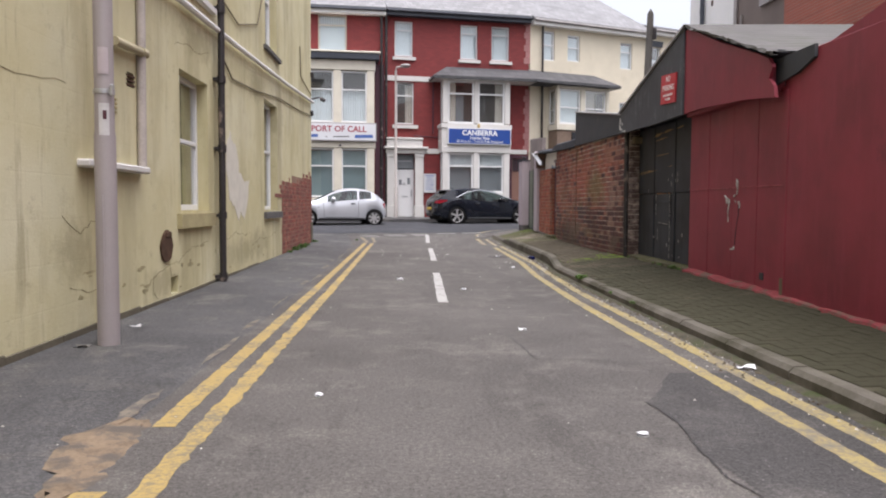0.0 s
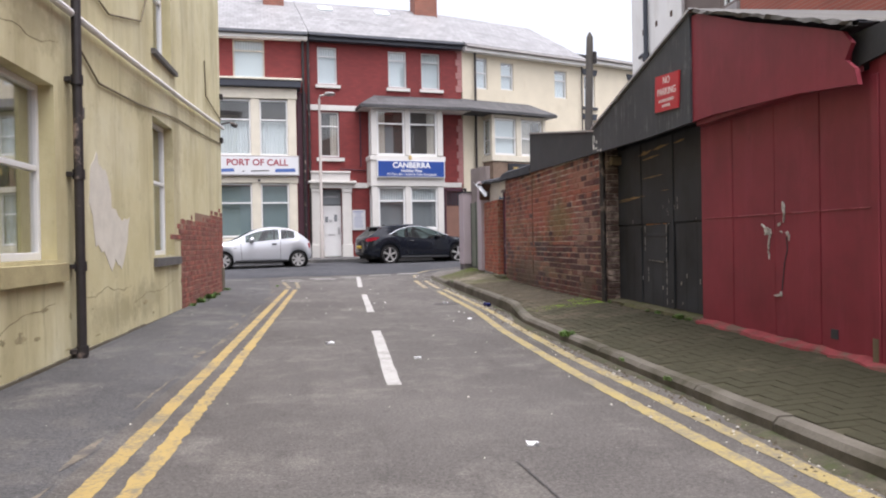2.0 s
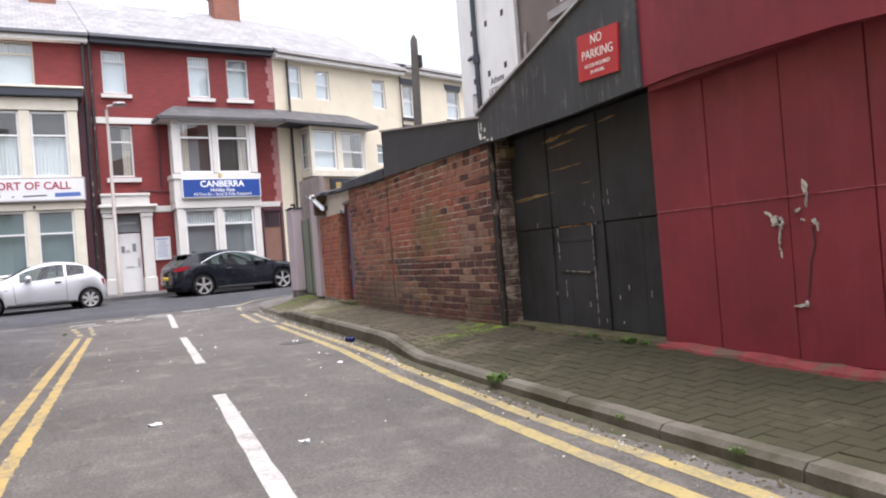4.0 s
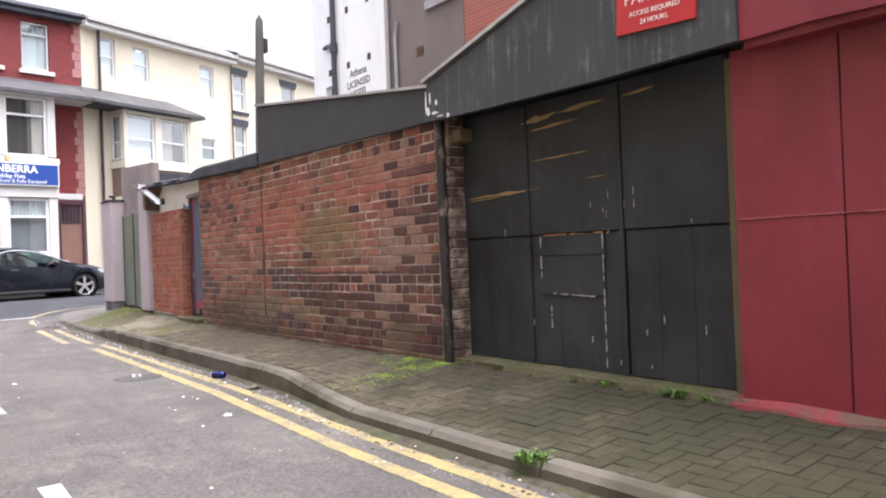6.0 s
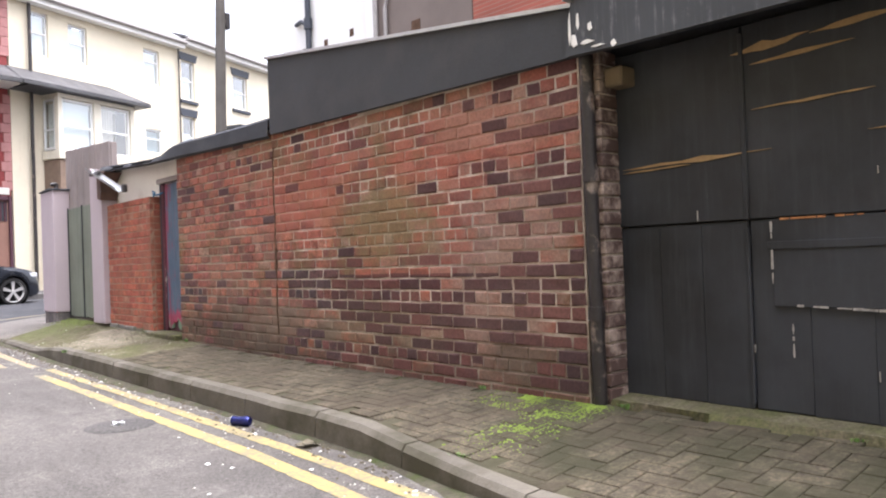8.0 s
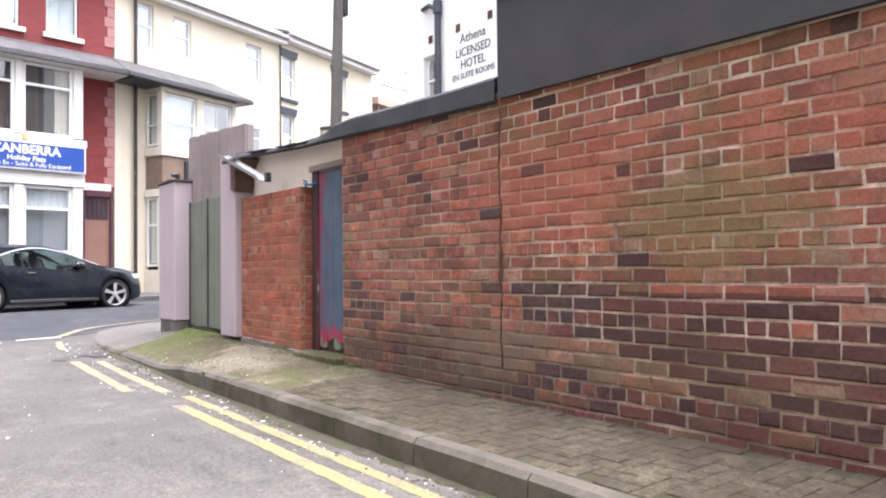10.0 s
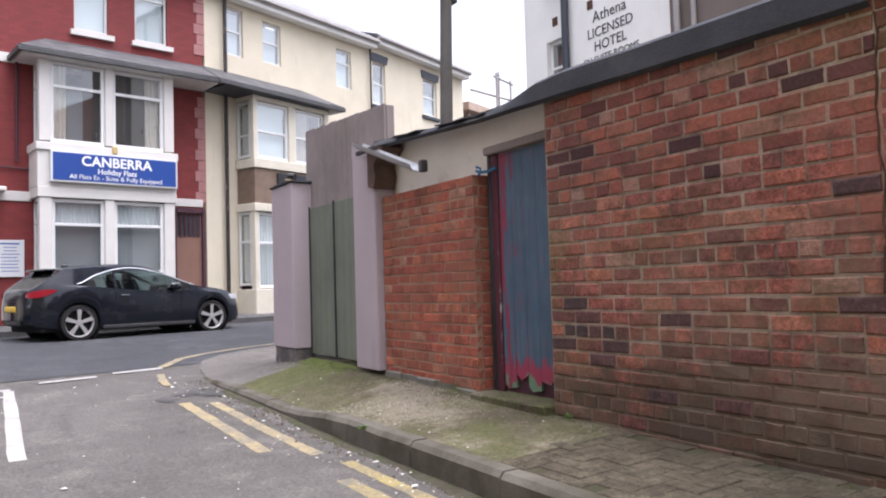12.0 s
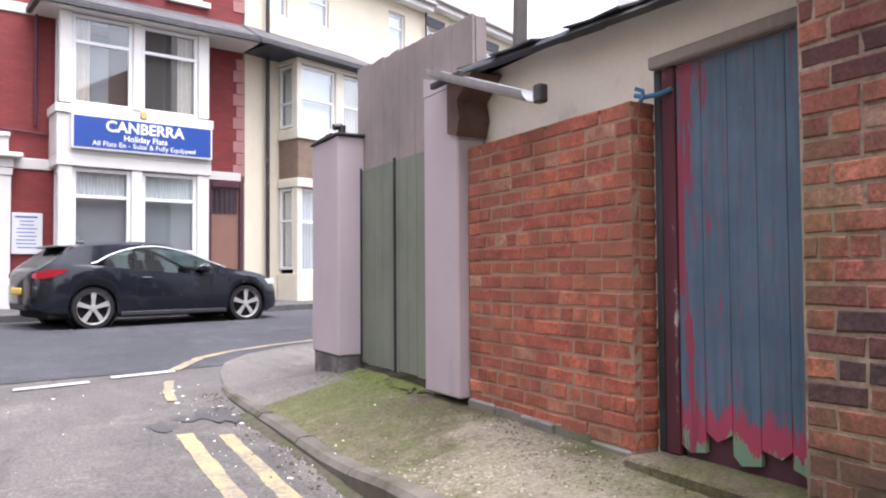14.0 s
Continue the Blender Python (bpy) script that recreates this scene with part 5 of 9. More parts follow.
coping.face(*rows[-1])
roof = solid("lean_to_roof", coping, FELT, "sagging dark roofing felt over the wall and outhouse", "roof", "structure", smooth=True)

slate_rnd = random.Random(5)
yy = 19.05
while yy < 21.3:
    w, s = slate_rnd.uniform(0.30, 0.55), Shell()
    zt = lerp_table([(p[0], p[2]) for p in prof], yy + w / 2)
    x0, dz, sk = RIGHT_WALL - 0.06 + slate_rnd.uniform(-0.02, 0.05), slate_rnd.uniform(-0.003, 0.001), slate_rnd.uniform(-0.015, 0.015)
    a = [(x0, yy, zt - 0.012 + dz), (x0 + 0.02, yy + w * 0.55, zt - 0.014 + dz), (x0 + sk, yy + w, zt - 0.010 + dz), (x0 + 0.30, yy + w, zt + 0.028), (x0 + 0.30, yy, zt + 0.028)]
    zt2 = lerp_table([(p[0], p[2]) for p in prof], yy + w) - zt
    a = [(x, y, z + zt2 * 2 * ((y - yy) / w - 0.5)) for x, y, z in a]
    s.extrude(a, (0, 0, 0.010 + slate_rnd.uniform(0, 0.003)))
    part("slate", s, FELT, roof)
    yy += w * slate_rnd.uniform(0.85, 0.96)

# the white outhouse wall with its door
out = thing("outhouse", "small grubby white outhouse behind the low brick wall", "outhouse")
s = Shell()
pierced(s, 18.86, 21.5, 0.1, 2.5, 0.0, 0.12, [(18.9, 0.3, 19.68, 2.13)])
wallmesh = part("wall", s, DIRTY_WHITE, out)
wallmesh.matrix_basis = Matrix(((0, 1, 0, 4.12), (1, 0, 0, 0), (0, 0, 1, 0), (0, 0, 0, 1)))
door = Shell()
door.box(4.125, 18.9, 0.33, 4.14, 19.60, 2.14)
dr = part("door", door, PURPLE, out)
w = 0.1445
for i in range(5):
    s = Shell()
    a = 18.885 + i * w
    foot = 0.375 + (0.05 if i in (1, 3) else 0.0) + rnd.uniform(-0.02, 0.02)
    b = a + w - 0.0035
    s.extrude([(4.10, a, foot + rnd.uniform(0, 0.04)), (4.10, (a + b) / 2 + rnd.uniform(-0.03, 0.03), foot - 0.012), (4.10, b, foot + rnd.uniform(0, 0.03)), (4.10, b, 2.13), (4.10, a, 2.13)], (0.022, 0, 0))
    ob = part("plank", s, PEELING, dr)
    ob.data.transform(Matrix.Translation((-4.1, -19.2, -0.36)))
    ob.matrix_basis = Matrix.Translation((4.1, 19.2, 0.36))
for y0, y1, z0, z1, nm in ((19.61, 19.69, 0.33, 2.14, "jamb"), (19.695, 19.74, 0.33, 2.14, "jamb"), (18.86, 19.74, 2.14, 2.20, "head")):
    s = Shell()
    s.box(4.085 if nm == "jamb" else 4.05, y0, z0, 4.135, y1, z1, 0.008)
    part(nm, s, GREY_WOOD if nm == "head" else MAROON_WOOD if y0 < 19.65 else BLACK_BOARD, out)
s = Shell()
s.tube([(4.03, 19.80, 2.03), (4.03, 19.74, 2.01), (4.05, 19.67, 2.01), (4.08, 19.61, 2.03)], 0.012, 8)
s.tube([(4.02, 19.79, 2.06), (4.04, 19.76, 2.045), (4.02, 19.735, 2.01), (4.01, 19.75, 1.985)], 0.010, 8)
part("rope", s, mottled("blue_rope", (0.06, 0.16, 0.28), 0.3, 20, 80, 0.9), out, "knotted blue rope at the door head", smooth=True)
s = Shell()
s.box(3.86, 18.86, 0.18, 4.16, 19.74, 0.33, 0.012)
part("doorstep", s, GRIMY, out, "mossy concrete doorstep")
s = Shell()
s.box(4.26, 18.8, 0.2, 6.5, 23.4, 2.5)
part("body", s, DIRTY_WHITE, out)

# broken gutter bracket
gut = thing("gutter", "broken metal gutter hanging off the outhouse eaves", "gutter")
s = Shell()
pa, pb = Vector((3.80, 21.45, 2.53)), Vector((3.83, 20.40, 2.16))
for off, rad in ((0.0, 0.05),):
    rows = []
    for p in (pa, pa.lerp(pb, 0.5), pb):
        rows.append([(p.x + 0.055 * math.cos(a), p.y, p.z + 0.055 * math.sin(a)) for a in [math.pi + math.pi * k / 8 for k in range(9)]])
    s.grid(rows)
    s.grid([[(x + (0.004 if x > 3.82 else -0.004), y, z - 0.006) for x, y, z in row] for row in rows])
part("channel", s, STEEL, gut, smooth=True)
s = Shell()
s.box(3.82, 21.15, 2.42, 3.86, 21.55, 2.46, 0.006)
s.box(3.86, 20.35, 2.10, 3.92, 20.42, 2.20, 0.008)
pieces("bracket", s, BLACK_PIPE, gut)
s = Shell()
s.extrude([(3.88, 21.42, 2.50), (3.88, 21.42, 2.10), (3.88, 21.30, 2.07), (3.88, 21.26, 2.18), (3.88, 21.29, 2.3), (3.88, 21.10, 2.44)], (0.23, 0, 0))
part("rafter_end", s, mottled("brown_timber", (0.10, 0.058, 0.045), 0.4, 6, 60, 0.8), gut, "split brown timber end")

# lilac yard wall, tall fence and green gate
yard = thing("yard_wall", "lilac painted yard wall with grey cap", "wall")
s = Shell()
s.box(3.90, 21.32, 0.36, 4.115, 21.80, 2.42, 0.01)
part("pier", s, LILAC, yard)
s = Shell()
s.extrude([(3.90, 21.32, 2.42), (3.90, 21.80, 2.42), (3.90, 21.80, 2.56)], (0.12, 0, 0))
part("pier_head", s, LILAC, yard)
s = Shell()
s.box(4.035, 23.50, 0.50, 5.4, 23.86, 2.38, 0.01)
part("wall", s, LILAC, yard)
s = Shell()
s.box(3.78, 23.20, 0.47, 4.03, 23.88, 2.38, 0.012)
part("corner_pier", s, LILAC, yard)
s = Shell()
s.box(3.795, 23.215, 0.15, 4.03, 23.87, 0.47, 0.012)
s.box(4.035, 23.515, 0.15, 5.39, 23.85, 0.50, 0.01)
pieces("base_course", s, mottled("sooty_base_render", (0.10, 0.092, 0.090), 0.4, 5, 50, 0.9, 0.4, stains=(0.19, 0.165, 0.16), stain_amount=(0.5, 0.64), stain_scale=(3, 3, 3)), yard, "dark damp base")
s = Shell()
for i in range(5):
    y0 = 23.17 + i * 0.146
    s.box(3.755 + rnd.uniform(0, 0.015), y0, 2.382, 4.05, y0 + 0.15, 2.40 + rnd.uniform(0, 0.022), 0.006)
s.box(4.05, 23.47, 2.382, 5.44, 23.90, 2.42, 0.01)
pieces("cap", s, FELT, yard)
gate = thing("yard_gate", "grey-green boarded yard gate below a tall silvered fence", "gate")
for i in range(9):
    s = Shell()
    a = 21.80 + i * 0.16
    s.box(4.0, a + 0.003, 0.40 + rnd.uniform(0, 0.012), 4.024 + (0.004 if i % 2 else 0), a + 0.157, 2.08, 0.003)
    part("board", s, GREEN_WOOD, gate)
for yy in (22.50, 23.20):
    s = Shell()
    s.box(3.985, yy - 0.012, 0.40, 4.0, yy + 0.012, 2.10)
    part("edge_strip", s, BLACK_BOARD, gate)
for i in range(14):
    s = Shell()
    a = 21.33 + i * 0.145
    top = 2.91 + 0.008 * i + rnd.uniform(-0.006, 0.006)
    s.box(4.026 + (0.006 if i % 2 else 0), a, 2.07, 4.050 + (0.006 if i % 2 else 0), a + 0.146, top, 0.003)
    part("fence_board", s, GREY_WOOD, gate, "tall silvered board")
s = Shell()
s.box(4.056, 21.33, 2.07, 4.14, 21.40, 2.90, 0.004)
part("fence_end", s, GREY_WOOD, gate)
s = Shell()
s.tube([(3.88, 23.36, 2.40), (3.88, 23.36, 2.50)], 0.035, 10)
s.tube([(3.88, 23.36, 2.49), (3.80, 23.36, 2.48)], 0.03, 10)
solid("wall_lamp", s, BLACK_PIPE, "small dark lamp on top of the yard wall", "lamp", smooth=True)

# moss in low clumps at the foot of the walls
def clumps(name, spots, count, mat, label, size=(0.012, 0.04)):
    s = Shell()
    for _ in range(count):
        x0, x1, y0, y1 = rnd.choice(spots)
        x, y = x1 - (x1 - x0) * rnd.random() ** 1.6, rnd.triangular(y0, y1, (y0 + y1) / 2)
        r = rnd.uniform(*size)
        z = pave_z(x, y)
        n0 = len(s.v)
        s.v += [(x + r * math.cos(a) * rnd.uniform(0.7, 1.2), y + r * math.sin(a) * rnd.uniform(0.7, 1.2), z - 0.004) for a in [k * 1.0472 for k in range(6)]]
        s.v.append((x, y, z + r * 0.32))
        s.f += [(n0 + k, n0 + (k + 1) % 6, n0 + 6) for k in range(6)]
    return solid(name, s, mat, label, "moss", "stuff", smooth=True)


clumps("moss", [(3.5, 3.95, 22.3, 23.2), (3.65, 3.95, 21.7, 22.9)], 900, mottled("bright_moss", (0.088, 0.105, 0.032), 0.5, 12, 90, 0.95, 0.9), "green moss heaped before the yard gate", (0.010, 0.03))
clumps("moss", [(2.95, 3.93, 12.85, 13.40), (3.3, 3.93, 12.95, 13.30), (3.6, 3.93, 13.0, 13.9)], 2600, mottled("lush_moss", (0.125, 0.175, 0.030), 0.5, 12, 90, 0.95, 0.9), "green moss spreading over the block paving", (0.008, 0.021))
clumps("moss", [(3.0, 3.9, 5.0, 12.5), (3.0, 3.9, 14.5, 20.0)], 700, mottled("dull_moss", (0.06, 0.066, 0.024), 0.4, 12, 90, 0.95, 0.8), "thin dull moss in the paving joints", (0.005, 0.014))

# ---------------------------------------------------------------- yellow house beside the road
house = thing("yellow_house", "tall stained yellow rendered house with bare brick at its corner", "house")
TO_LEFT = Matrix(((0, -1, 0, LEFT_WALL), (1, 0, 0, 0), (0, 0, 1, 0), (0, 0, 0, 1)))   # local x runs along the street, local -y faces it


def facing_left(ob):
    ob.matrix_basis = TO_LEFT
    return ob


L_HOLES = [(9.22, 0.97, 10.36, 2.50), (14.0, 0.95, 15.28, 2.86), (9.3, 3.50, 10.4, 5.1), (14.15, 3.80, 15.3, 5.5)]
s = Shell()
pierced(s, -14, 20.25, -0.05, 8.2, 0.0, 0.35, L_HOLES + [(7.70, 2.07, 7.86, 2.2), (8.83, 0.10, 9.08, 0.28)])
facing_left(part("wall", s, YELLOW_RENDER, house))
s = Shell()
s.box(-14, 0.0, 0, 20.25, 0.3, 8.2)
for ob in (part("wall", s, YELLOW_RENDER, house),):
    ob.matrix_basis = Matrix.Translation((-14.3, 0, 0)) @ TO_LEFT
s = Shell()
s.box(LEFT_WALL - 12.2, 19.95, 0, LEFT_WALL - 0.36, 20.24, 8.2)
part("wall", s, YELLOW_RENDER, house)
s = Shell()
s.box(LEFT_WALL - 12.2, -13.9, 8.2, LEFT_WALL + 0.2, 20.4, 8.4, 0.02)
part("roof", s, SLATE_DARK, house)
s = Shell()
for i in range(30):
    y0 = -3 + i * 0.78
    s.box(y0, -0.008 - rnd.uniform(0, 0.008), -0.02, y0 + 0.775, 0.01, 0.075 + rnd.uniform(0, 0.022) + 0.02 * (i < 14), 0.006)
for ob in pieces("plinth", s, PLINTH, house, "dark damp strip along the foot of the wall"):
    facing_left(ob)
s = Shell()
s.box(-14, 1.6, 0, 20, 1.65, 8)
facing_left(part("room_wall", s, ROOM_SHADE, house))


def sash(parent, to, u0, u1, z0, z1, depth, mat, behind, split=0.45, mullions=0, sill=None, sill_mat=None, bar=0.055, kind="pane"):
    """A window in an opening: frame with a cross rail, glass, the curtains, blinds and sheets of painted room shade
    behind it, and a sill.
    """
    f = Shell()
    y0, y1 = depth, depth + 0.07
    for a, b, c, d in ((u0, u0 + bar, z0, z1), (u1 - bar, u1, z0, z1), (u0 + bar, u1 - bar, z0, z0 + bar * 1.2), (u0 + bar, u1 - bar, z1 - bar, z1)):
        f.box(a, y0, c, b, y1, d, 0.006)
    zs = z0 + (z1 - z0) * (1 - split)
    if split:
        f.box(u0 + bar, y0 + 0.004, zs - bar * 0.45, u1 - bar, y1, zs + bar * 0.45, 0.005)
    for m in range(mullions):
        u = u0 + (u1 - u0) * (m + 1) / (mullions + 1)
        f.box(u - bar * 0.5, y0 + 0.006, z0 + bar, u + bar * 0.5, y1 - 0.004, z1 - bar, 0.005)
    win = part("window", f, mat, parent)
    win.matrix_basis = to
    spans = [(z0 + bar, zs - bar * 0.4), (zs + bar * 0.4, z1 - bar)] if split else [(z0 + bar, z1 - bar)]
    for a, b in spans:
        g = Shell()
        g.box(u0 + bar * 0.9, y0 + 0.03, a - 0.01, u1 - bar * 0.9, y0 + 0.036, b + 0.01)
        pane = part("pane", g, GLASS, win)
        pane.visible_shadow = False
    for mat_b, a, b, lo, hi in behind:
        c = Shell()
        n = max(8, int((b - a) / 0.03))
        rows = [[(a + (b - a) * i / n, y0 + 0.13 + 0.018 * math.sin(i * 1.9) * (mat_b in (NET, DRAPE, OLIVE_DRAPE)), z) for i in range(n + 1)] for z in (lo, hi)]
        c.grid(rows)
        c.grid([[(x, y + 0.008, z) for x, y, z in row] for row in rows])
        # dark room sheets are no blinds; they paint in the shade indoors
        part("curtain" if mat_b in (NET, DRAPE, OLIVE_DRAPE) else "blind", c, mat_b, win)
    if sill:
        c = Shell()
        a, b, lo, hi, out = sill
        c.extrude([(a, -out, lo), (a, -out, hi - 0.015), (a, depth + 0.02, hi), (a, depth + 0.02, lo)], (b - a, 0, 0))
        part("sill", c, sill_mat or mat, win)
    return win


STONE = mottled("painted_stone_sill", (0.38, 0.33, 0.18), 0.2, 4, 50, 0.85, 0.4, stains=(0.2, 0.17, 0.10), stain_amount=(0.5, 0.7))
GREY_SILL = mottled("grey_sill", (0.12, 0.115, 0.11), 0.2, 4, 50, 0.85, 0.4)
sash(house, TO_LEFT, 9.22, 10.36, 0.97, 2.50, 0.13, PVC, [(OLIVE_DRAPE, 9.28, 10.3, 1.0, 2.45)], 0.48, 0, (9.08, 10.50, 0.78, 0.95, 0.055), STONE)
sash(house, TO_LEFT, 14.0, 15.28, 0.95, 2.86, 0.13, PVC, [(SKY_SHEEN_BLIND, 14.1, 15.2, 1.0, 2.8)], 0.45, 0, (13.92, 15.55, 0.80, 0.93, 0.055), GREY_SILL)
sash(house, TO_LEFT, 9.3, 10.4, 3.50, 5.1, 0.13, PVC, [(NET, 9.35, 10.35, 3.55, 5.0)], 0.45, 0, (9.2, 10.6, 3.40, 3.48, 0.07), WHITE)
sash(house, TO_LEFT, 14.15, 15.3, 3.80, 5.5, 0.13, PVC, [(SKY_SHEEN_BLIND, 14.2, 15.25, 3.9, 5.4)], 0.45, 0, (14.0, 15.5, 3.70, 3.78, 0.06), GREY_SILL)
# blocked window: its ledge, a pipe down its side
s = Shell()
s.box(6.66, -0.10, 1.315, 7.98, 0.01, 1.375, 0.012)
facing_left(part("ledge", s, WHITE, house, "chipped white ledge of a blocked window"))
s = Shell()
s.tube([(7.93, -0.04, 1.38), (7.95, -0.04, 2.4), (7.98, -0.04, 6.0)], 0.040, 10)
facing_left(part("waste_pipe", s, mottled("painted_pipe", (0.40, 0.355, 0.32), 0.2, 5, 40, 0.7), house, "greyish waste pipe beside the blocked window", smooth=True))
s = Shell()
s.tube([(7.30, -0.05, 2.38), (7.96, -0.05, 2.41)], 0.038, 12)
s.tube([(7.90, -0.05, 2.408), (8.02, -0.05, 2.412)], 0.046, 12)
facing_left(part("waste_pipe", s, mottled("cream_pipe", (0.40, 0.35, 0.22), 0.15, 4, 40, 0.6), house, "short cream pipe stub", smooth=True))
s = Shell()
for i in range(3):
    s.box(7.68, -0.004, 2.08 + 0.04 * i, 7.88, 0.02, 2.10 + 0.04 * i)
facing_left(part("air_vent", s, RUST, house))
# hollow in the render, with rust, and a broken corner below it
s = Shell()
ring = [(8.68 + 0.19 * math.cos(a), -0.012 - 0.01 * rnd.random(), 0.60 + 0.165 * math.sin(a) + 0.02 * rnd.random()) for a in [k * math.pi / 7 for k in range(14)]]
s.extrude(ring, (0, 0.012, 0))
s.box(8.62, -0.03, 0.70, 8.80, 0.0, 0.76, 0.01)
facing_left(part("rust_scar", s, RUST, house, "dark rusty scar in the render"))
patch_rnd = random.Random(31)
corners = [(11.28, 1.55), (11.32, 1.84), (11.50, 2.06), (11.66, 1.92), (11.90, 1.86), (12.02, 1.52), (12.42, 1.36), (12.74, 1.44), (12.62, 1.12), (12.38, 0.84), (12.14, 0.92), (11.98, 0.80), (11.72, 1.02), (11.46, 1.10)]
ring = []
for (ya, za), (yb, zb) in zip(corners, corners[1:] + corners[:1]):
    for f in (0.0, 0.33, 0.66):
        ring.append((ya + (yb - ya) * f + patch_rnd.uniform(-0.03, 0.03), -0.004, za + (zb - za) * f + patch_rnd.uniform(-0.03, 0.03)))
s = Shell()
s.extrude(ring, (0, 0.006, 0))
facing_left(part("bare_render", s, BARE_RENDER, house, "pale patch where paint has peeled"))
# hairline cracks and open joints low in the render
HAIRLINE = mottled("dirty_crack", (0.19, 0.16, 0.095), 0.4, 9, 60, 0.95)
for run in ([(8.05, 0.20), (8.3, 0.34), (8.55, 0.36), (8.8, 0.44), (9.1, 0.42), (9.6, 0.55), (10.3, 0.58)], [(6.4, 0.95), (6.7, 0.82), (6.95, 0.92), (7.2, 0.86)], [(8.3, 0.34), (8.28, 0.18), (8.42, 0.12)], [(8.8, 0.44), (8.86, 0.30), (9.02, 0.28)],
            [(11.0, 0.62), (11.4, 0.56), (11.8, 0.66), (12.3, 0.58), (12.8, 0.62)], [(6.5, 0.42), (6.9, 0.36), (7.3, 0.40)], [(9.05, 2.72), (9.5, 2.82), (10.1, 2.80), (10.5, 2.92)], [(5.2, 1.9), (5.8, 1.86), (6.5, 1.92)], [(12.9, 0.40), (13.5, 0.50), (14.3, 0.46), (15.2, 0.55)]):
    s = Shell()
    last = run[0]
    for (ya, za), (yb, zb) in zip(run, run[1:]):
        for f in (0.25, 0.5, 0.75, 1.0):
            p = (ya + (yb - ya) * f, za + (zb - za) * f + patch_rnd.uniform(-0.022, 0.022))
            t = patch_rnd.uniform(0.001, 0.0035)
            s.extrude([(last[0], -0.002, last[1] - t), (p[0], -0.002, p[1] - t * 0.7), (p[0], -0.002, p[1] + t * 0.7), (last[0], -0.002, last[1] + t)], (0, 0.004, 0))
            last = p
    facing_left(part("crack", s, HAIRLINE, house, "dark hairline crack in the render"))
s = Shell()
for i in range(4):
    s.box(7.24, -0.012, 1.80 + 0.036 * i, 7.44, 0.0, 1.818 + 0.036 * i, 0.003)
facing_left(part("air_vent", s, STONE, house, "louvred vent painted with the wall"))
FLAKED = mottled("flaked_render", (0.34, 0.295, 0.17), 0.4, 9, 60, 0.95, 0.7)
flake_rnd = random.Random(21)
for k in range(24):
    s = Shell()
    yy, zz = flake_rnd.uniform(6.5, 15.5), 0.14 + abs(flake_rnd.gauss(0, 0.28))
    w, h, out = flake_rnd.uniform(0.02, 0.12), flake_rnd.uniform(0.006, 0.03), 0.0015 + 0.0001 * k
    s.extrude([(yy + w * math.cos(a) * flake_rnd.uniform(0.4, 1.3), -out, zz + h * math.sin(a) * flake_rnd.uniform(0.4, 1.3)) for a in [q * math.pi / 8 for q in range(16)]], (0, out + 0.002, 0))
    facing_left(part("flaked_patch", s, FLAKED, house, "dark patch where the yellow paint has flaked"))
# rain pipe, pipe run and cables
rp = Shell()
rp.tube([(10.68, -0.09, 0.0), (10.70, -0.09, 3.0), (10.74, -0.09, 8.2)], 0.044, 12)
for zz in (0.12, 0.9, 1.75, 2.62, 3.5):
    rp.tube([(10.69, -0.09, zz - 0.045), (10.69, -0.09, zz + 0.045)], 0.056, 12)
    rp.box(10.62, -0.06, zz - 0.02, 10.76, 0.01, zz + 0.02)
facing_left(part("rain_pipe", rp, BLACK_PIPE, house, "black rain pipe with flaking collars", smooth=True))
rp = Shell()
rp.tube([(7.0, -0.06, 3.05), (9.1, -0.06, 3.19), (11.8, -0.06, 3.26), (16.0, -0.06, 3.42), (20.2, -0.06, 3.62)], 0.035, 8)
facing_left(part("pipe_run", rp, SOOT_WHITE, house, "pale pipe running along the wall", smooth=True))
for pts in ([(10.85, 3.05), (11.6, 2.78), (13.2, 2.86), (15.4, 3.05), (18.0, 3.15), (20.2, 3.28)], [(10.8, 3.75), (12.0, 3.62), (13.4, 3.95), (13.9, 4.6)], [(10.86, 2.9), (10.86, 2.45), (10.90, 1.2), (10.84, 0.5)], [(18.2, 4.6), (18.3, 3.95), (19.4, 3.85), (20.2, 3.80)]):
    c = Shell()
    c.tube([(a, -0.02, b) for a, b in pts], 0.012, 6)
    facing_left(part("cable", c, mottled("ochre_cable", (0.16, 0.13, 0.075), 0.2, 9, 40, 0.7), house, "loose cable painted over", smooth=True))
for yy, zz in ((10.92, 2.36), (20.15, 3.35), (20.2, 4.3)):
    s = Shell()
    s.box(yy - 0.05, -0.07, zz - 0.06, yy + 0.05, 0.0, zz + 0.06, 0.012)
    facing_left(part("junction_box", s, BLACK_PIPE, house))
s = Shell()
s.tube([(20.18, -0.02, 3.70), (20.18, -0.22, 3.75), (20.18, -0.25, 3.70)], 0.02, 8)
s.tube([(20.18, -0.25, 3.72), (20.18, -0.36, 3.66)], 0.05, 10)
facing_left(part("wall_fitting", s, BLACK_PIPE, house, "small dark fitting at the corner", smooth=True))
s = Shell()
s.box(19.98, -0.03, 0.02, 20.28, 0.3, 0.62, 0.02)
facing_left(part("corner_stone", s, PLINTH, house, "grey stone at the foot of the corner"))

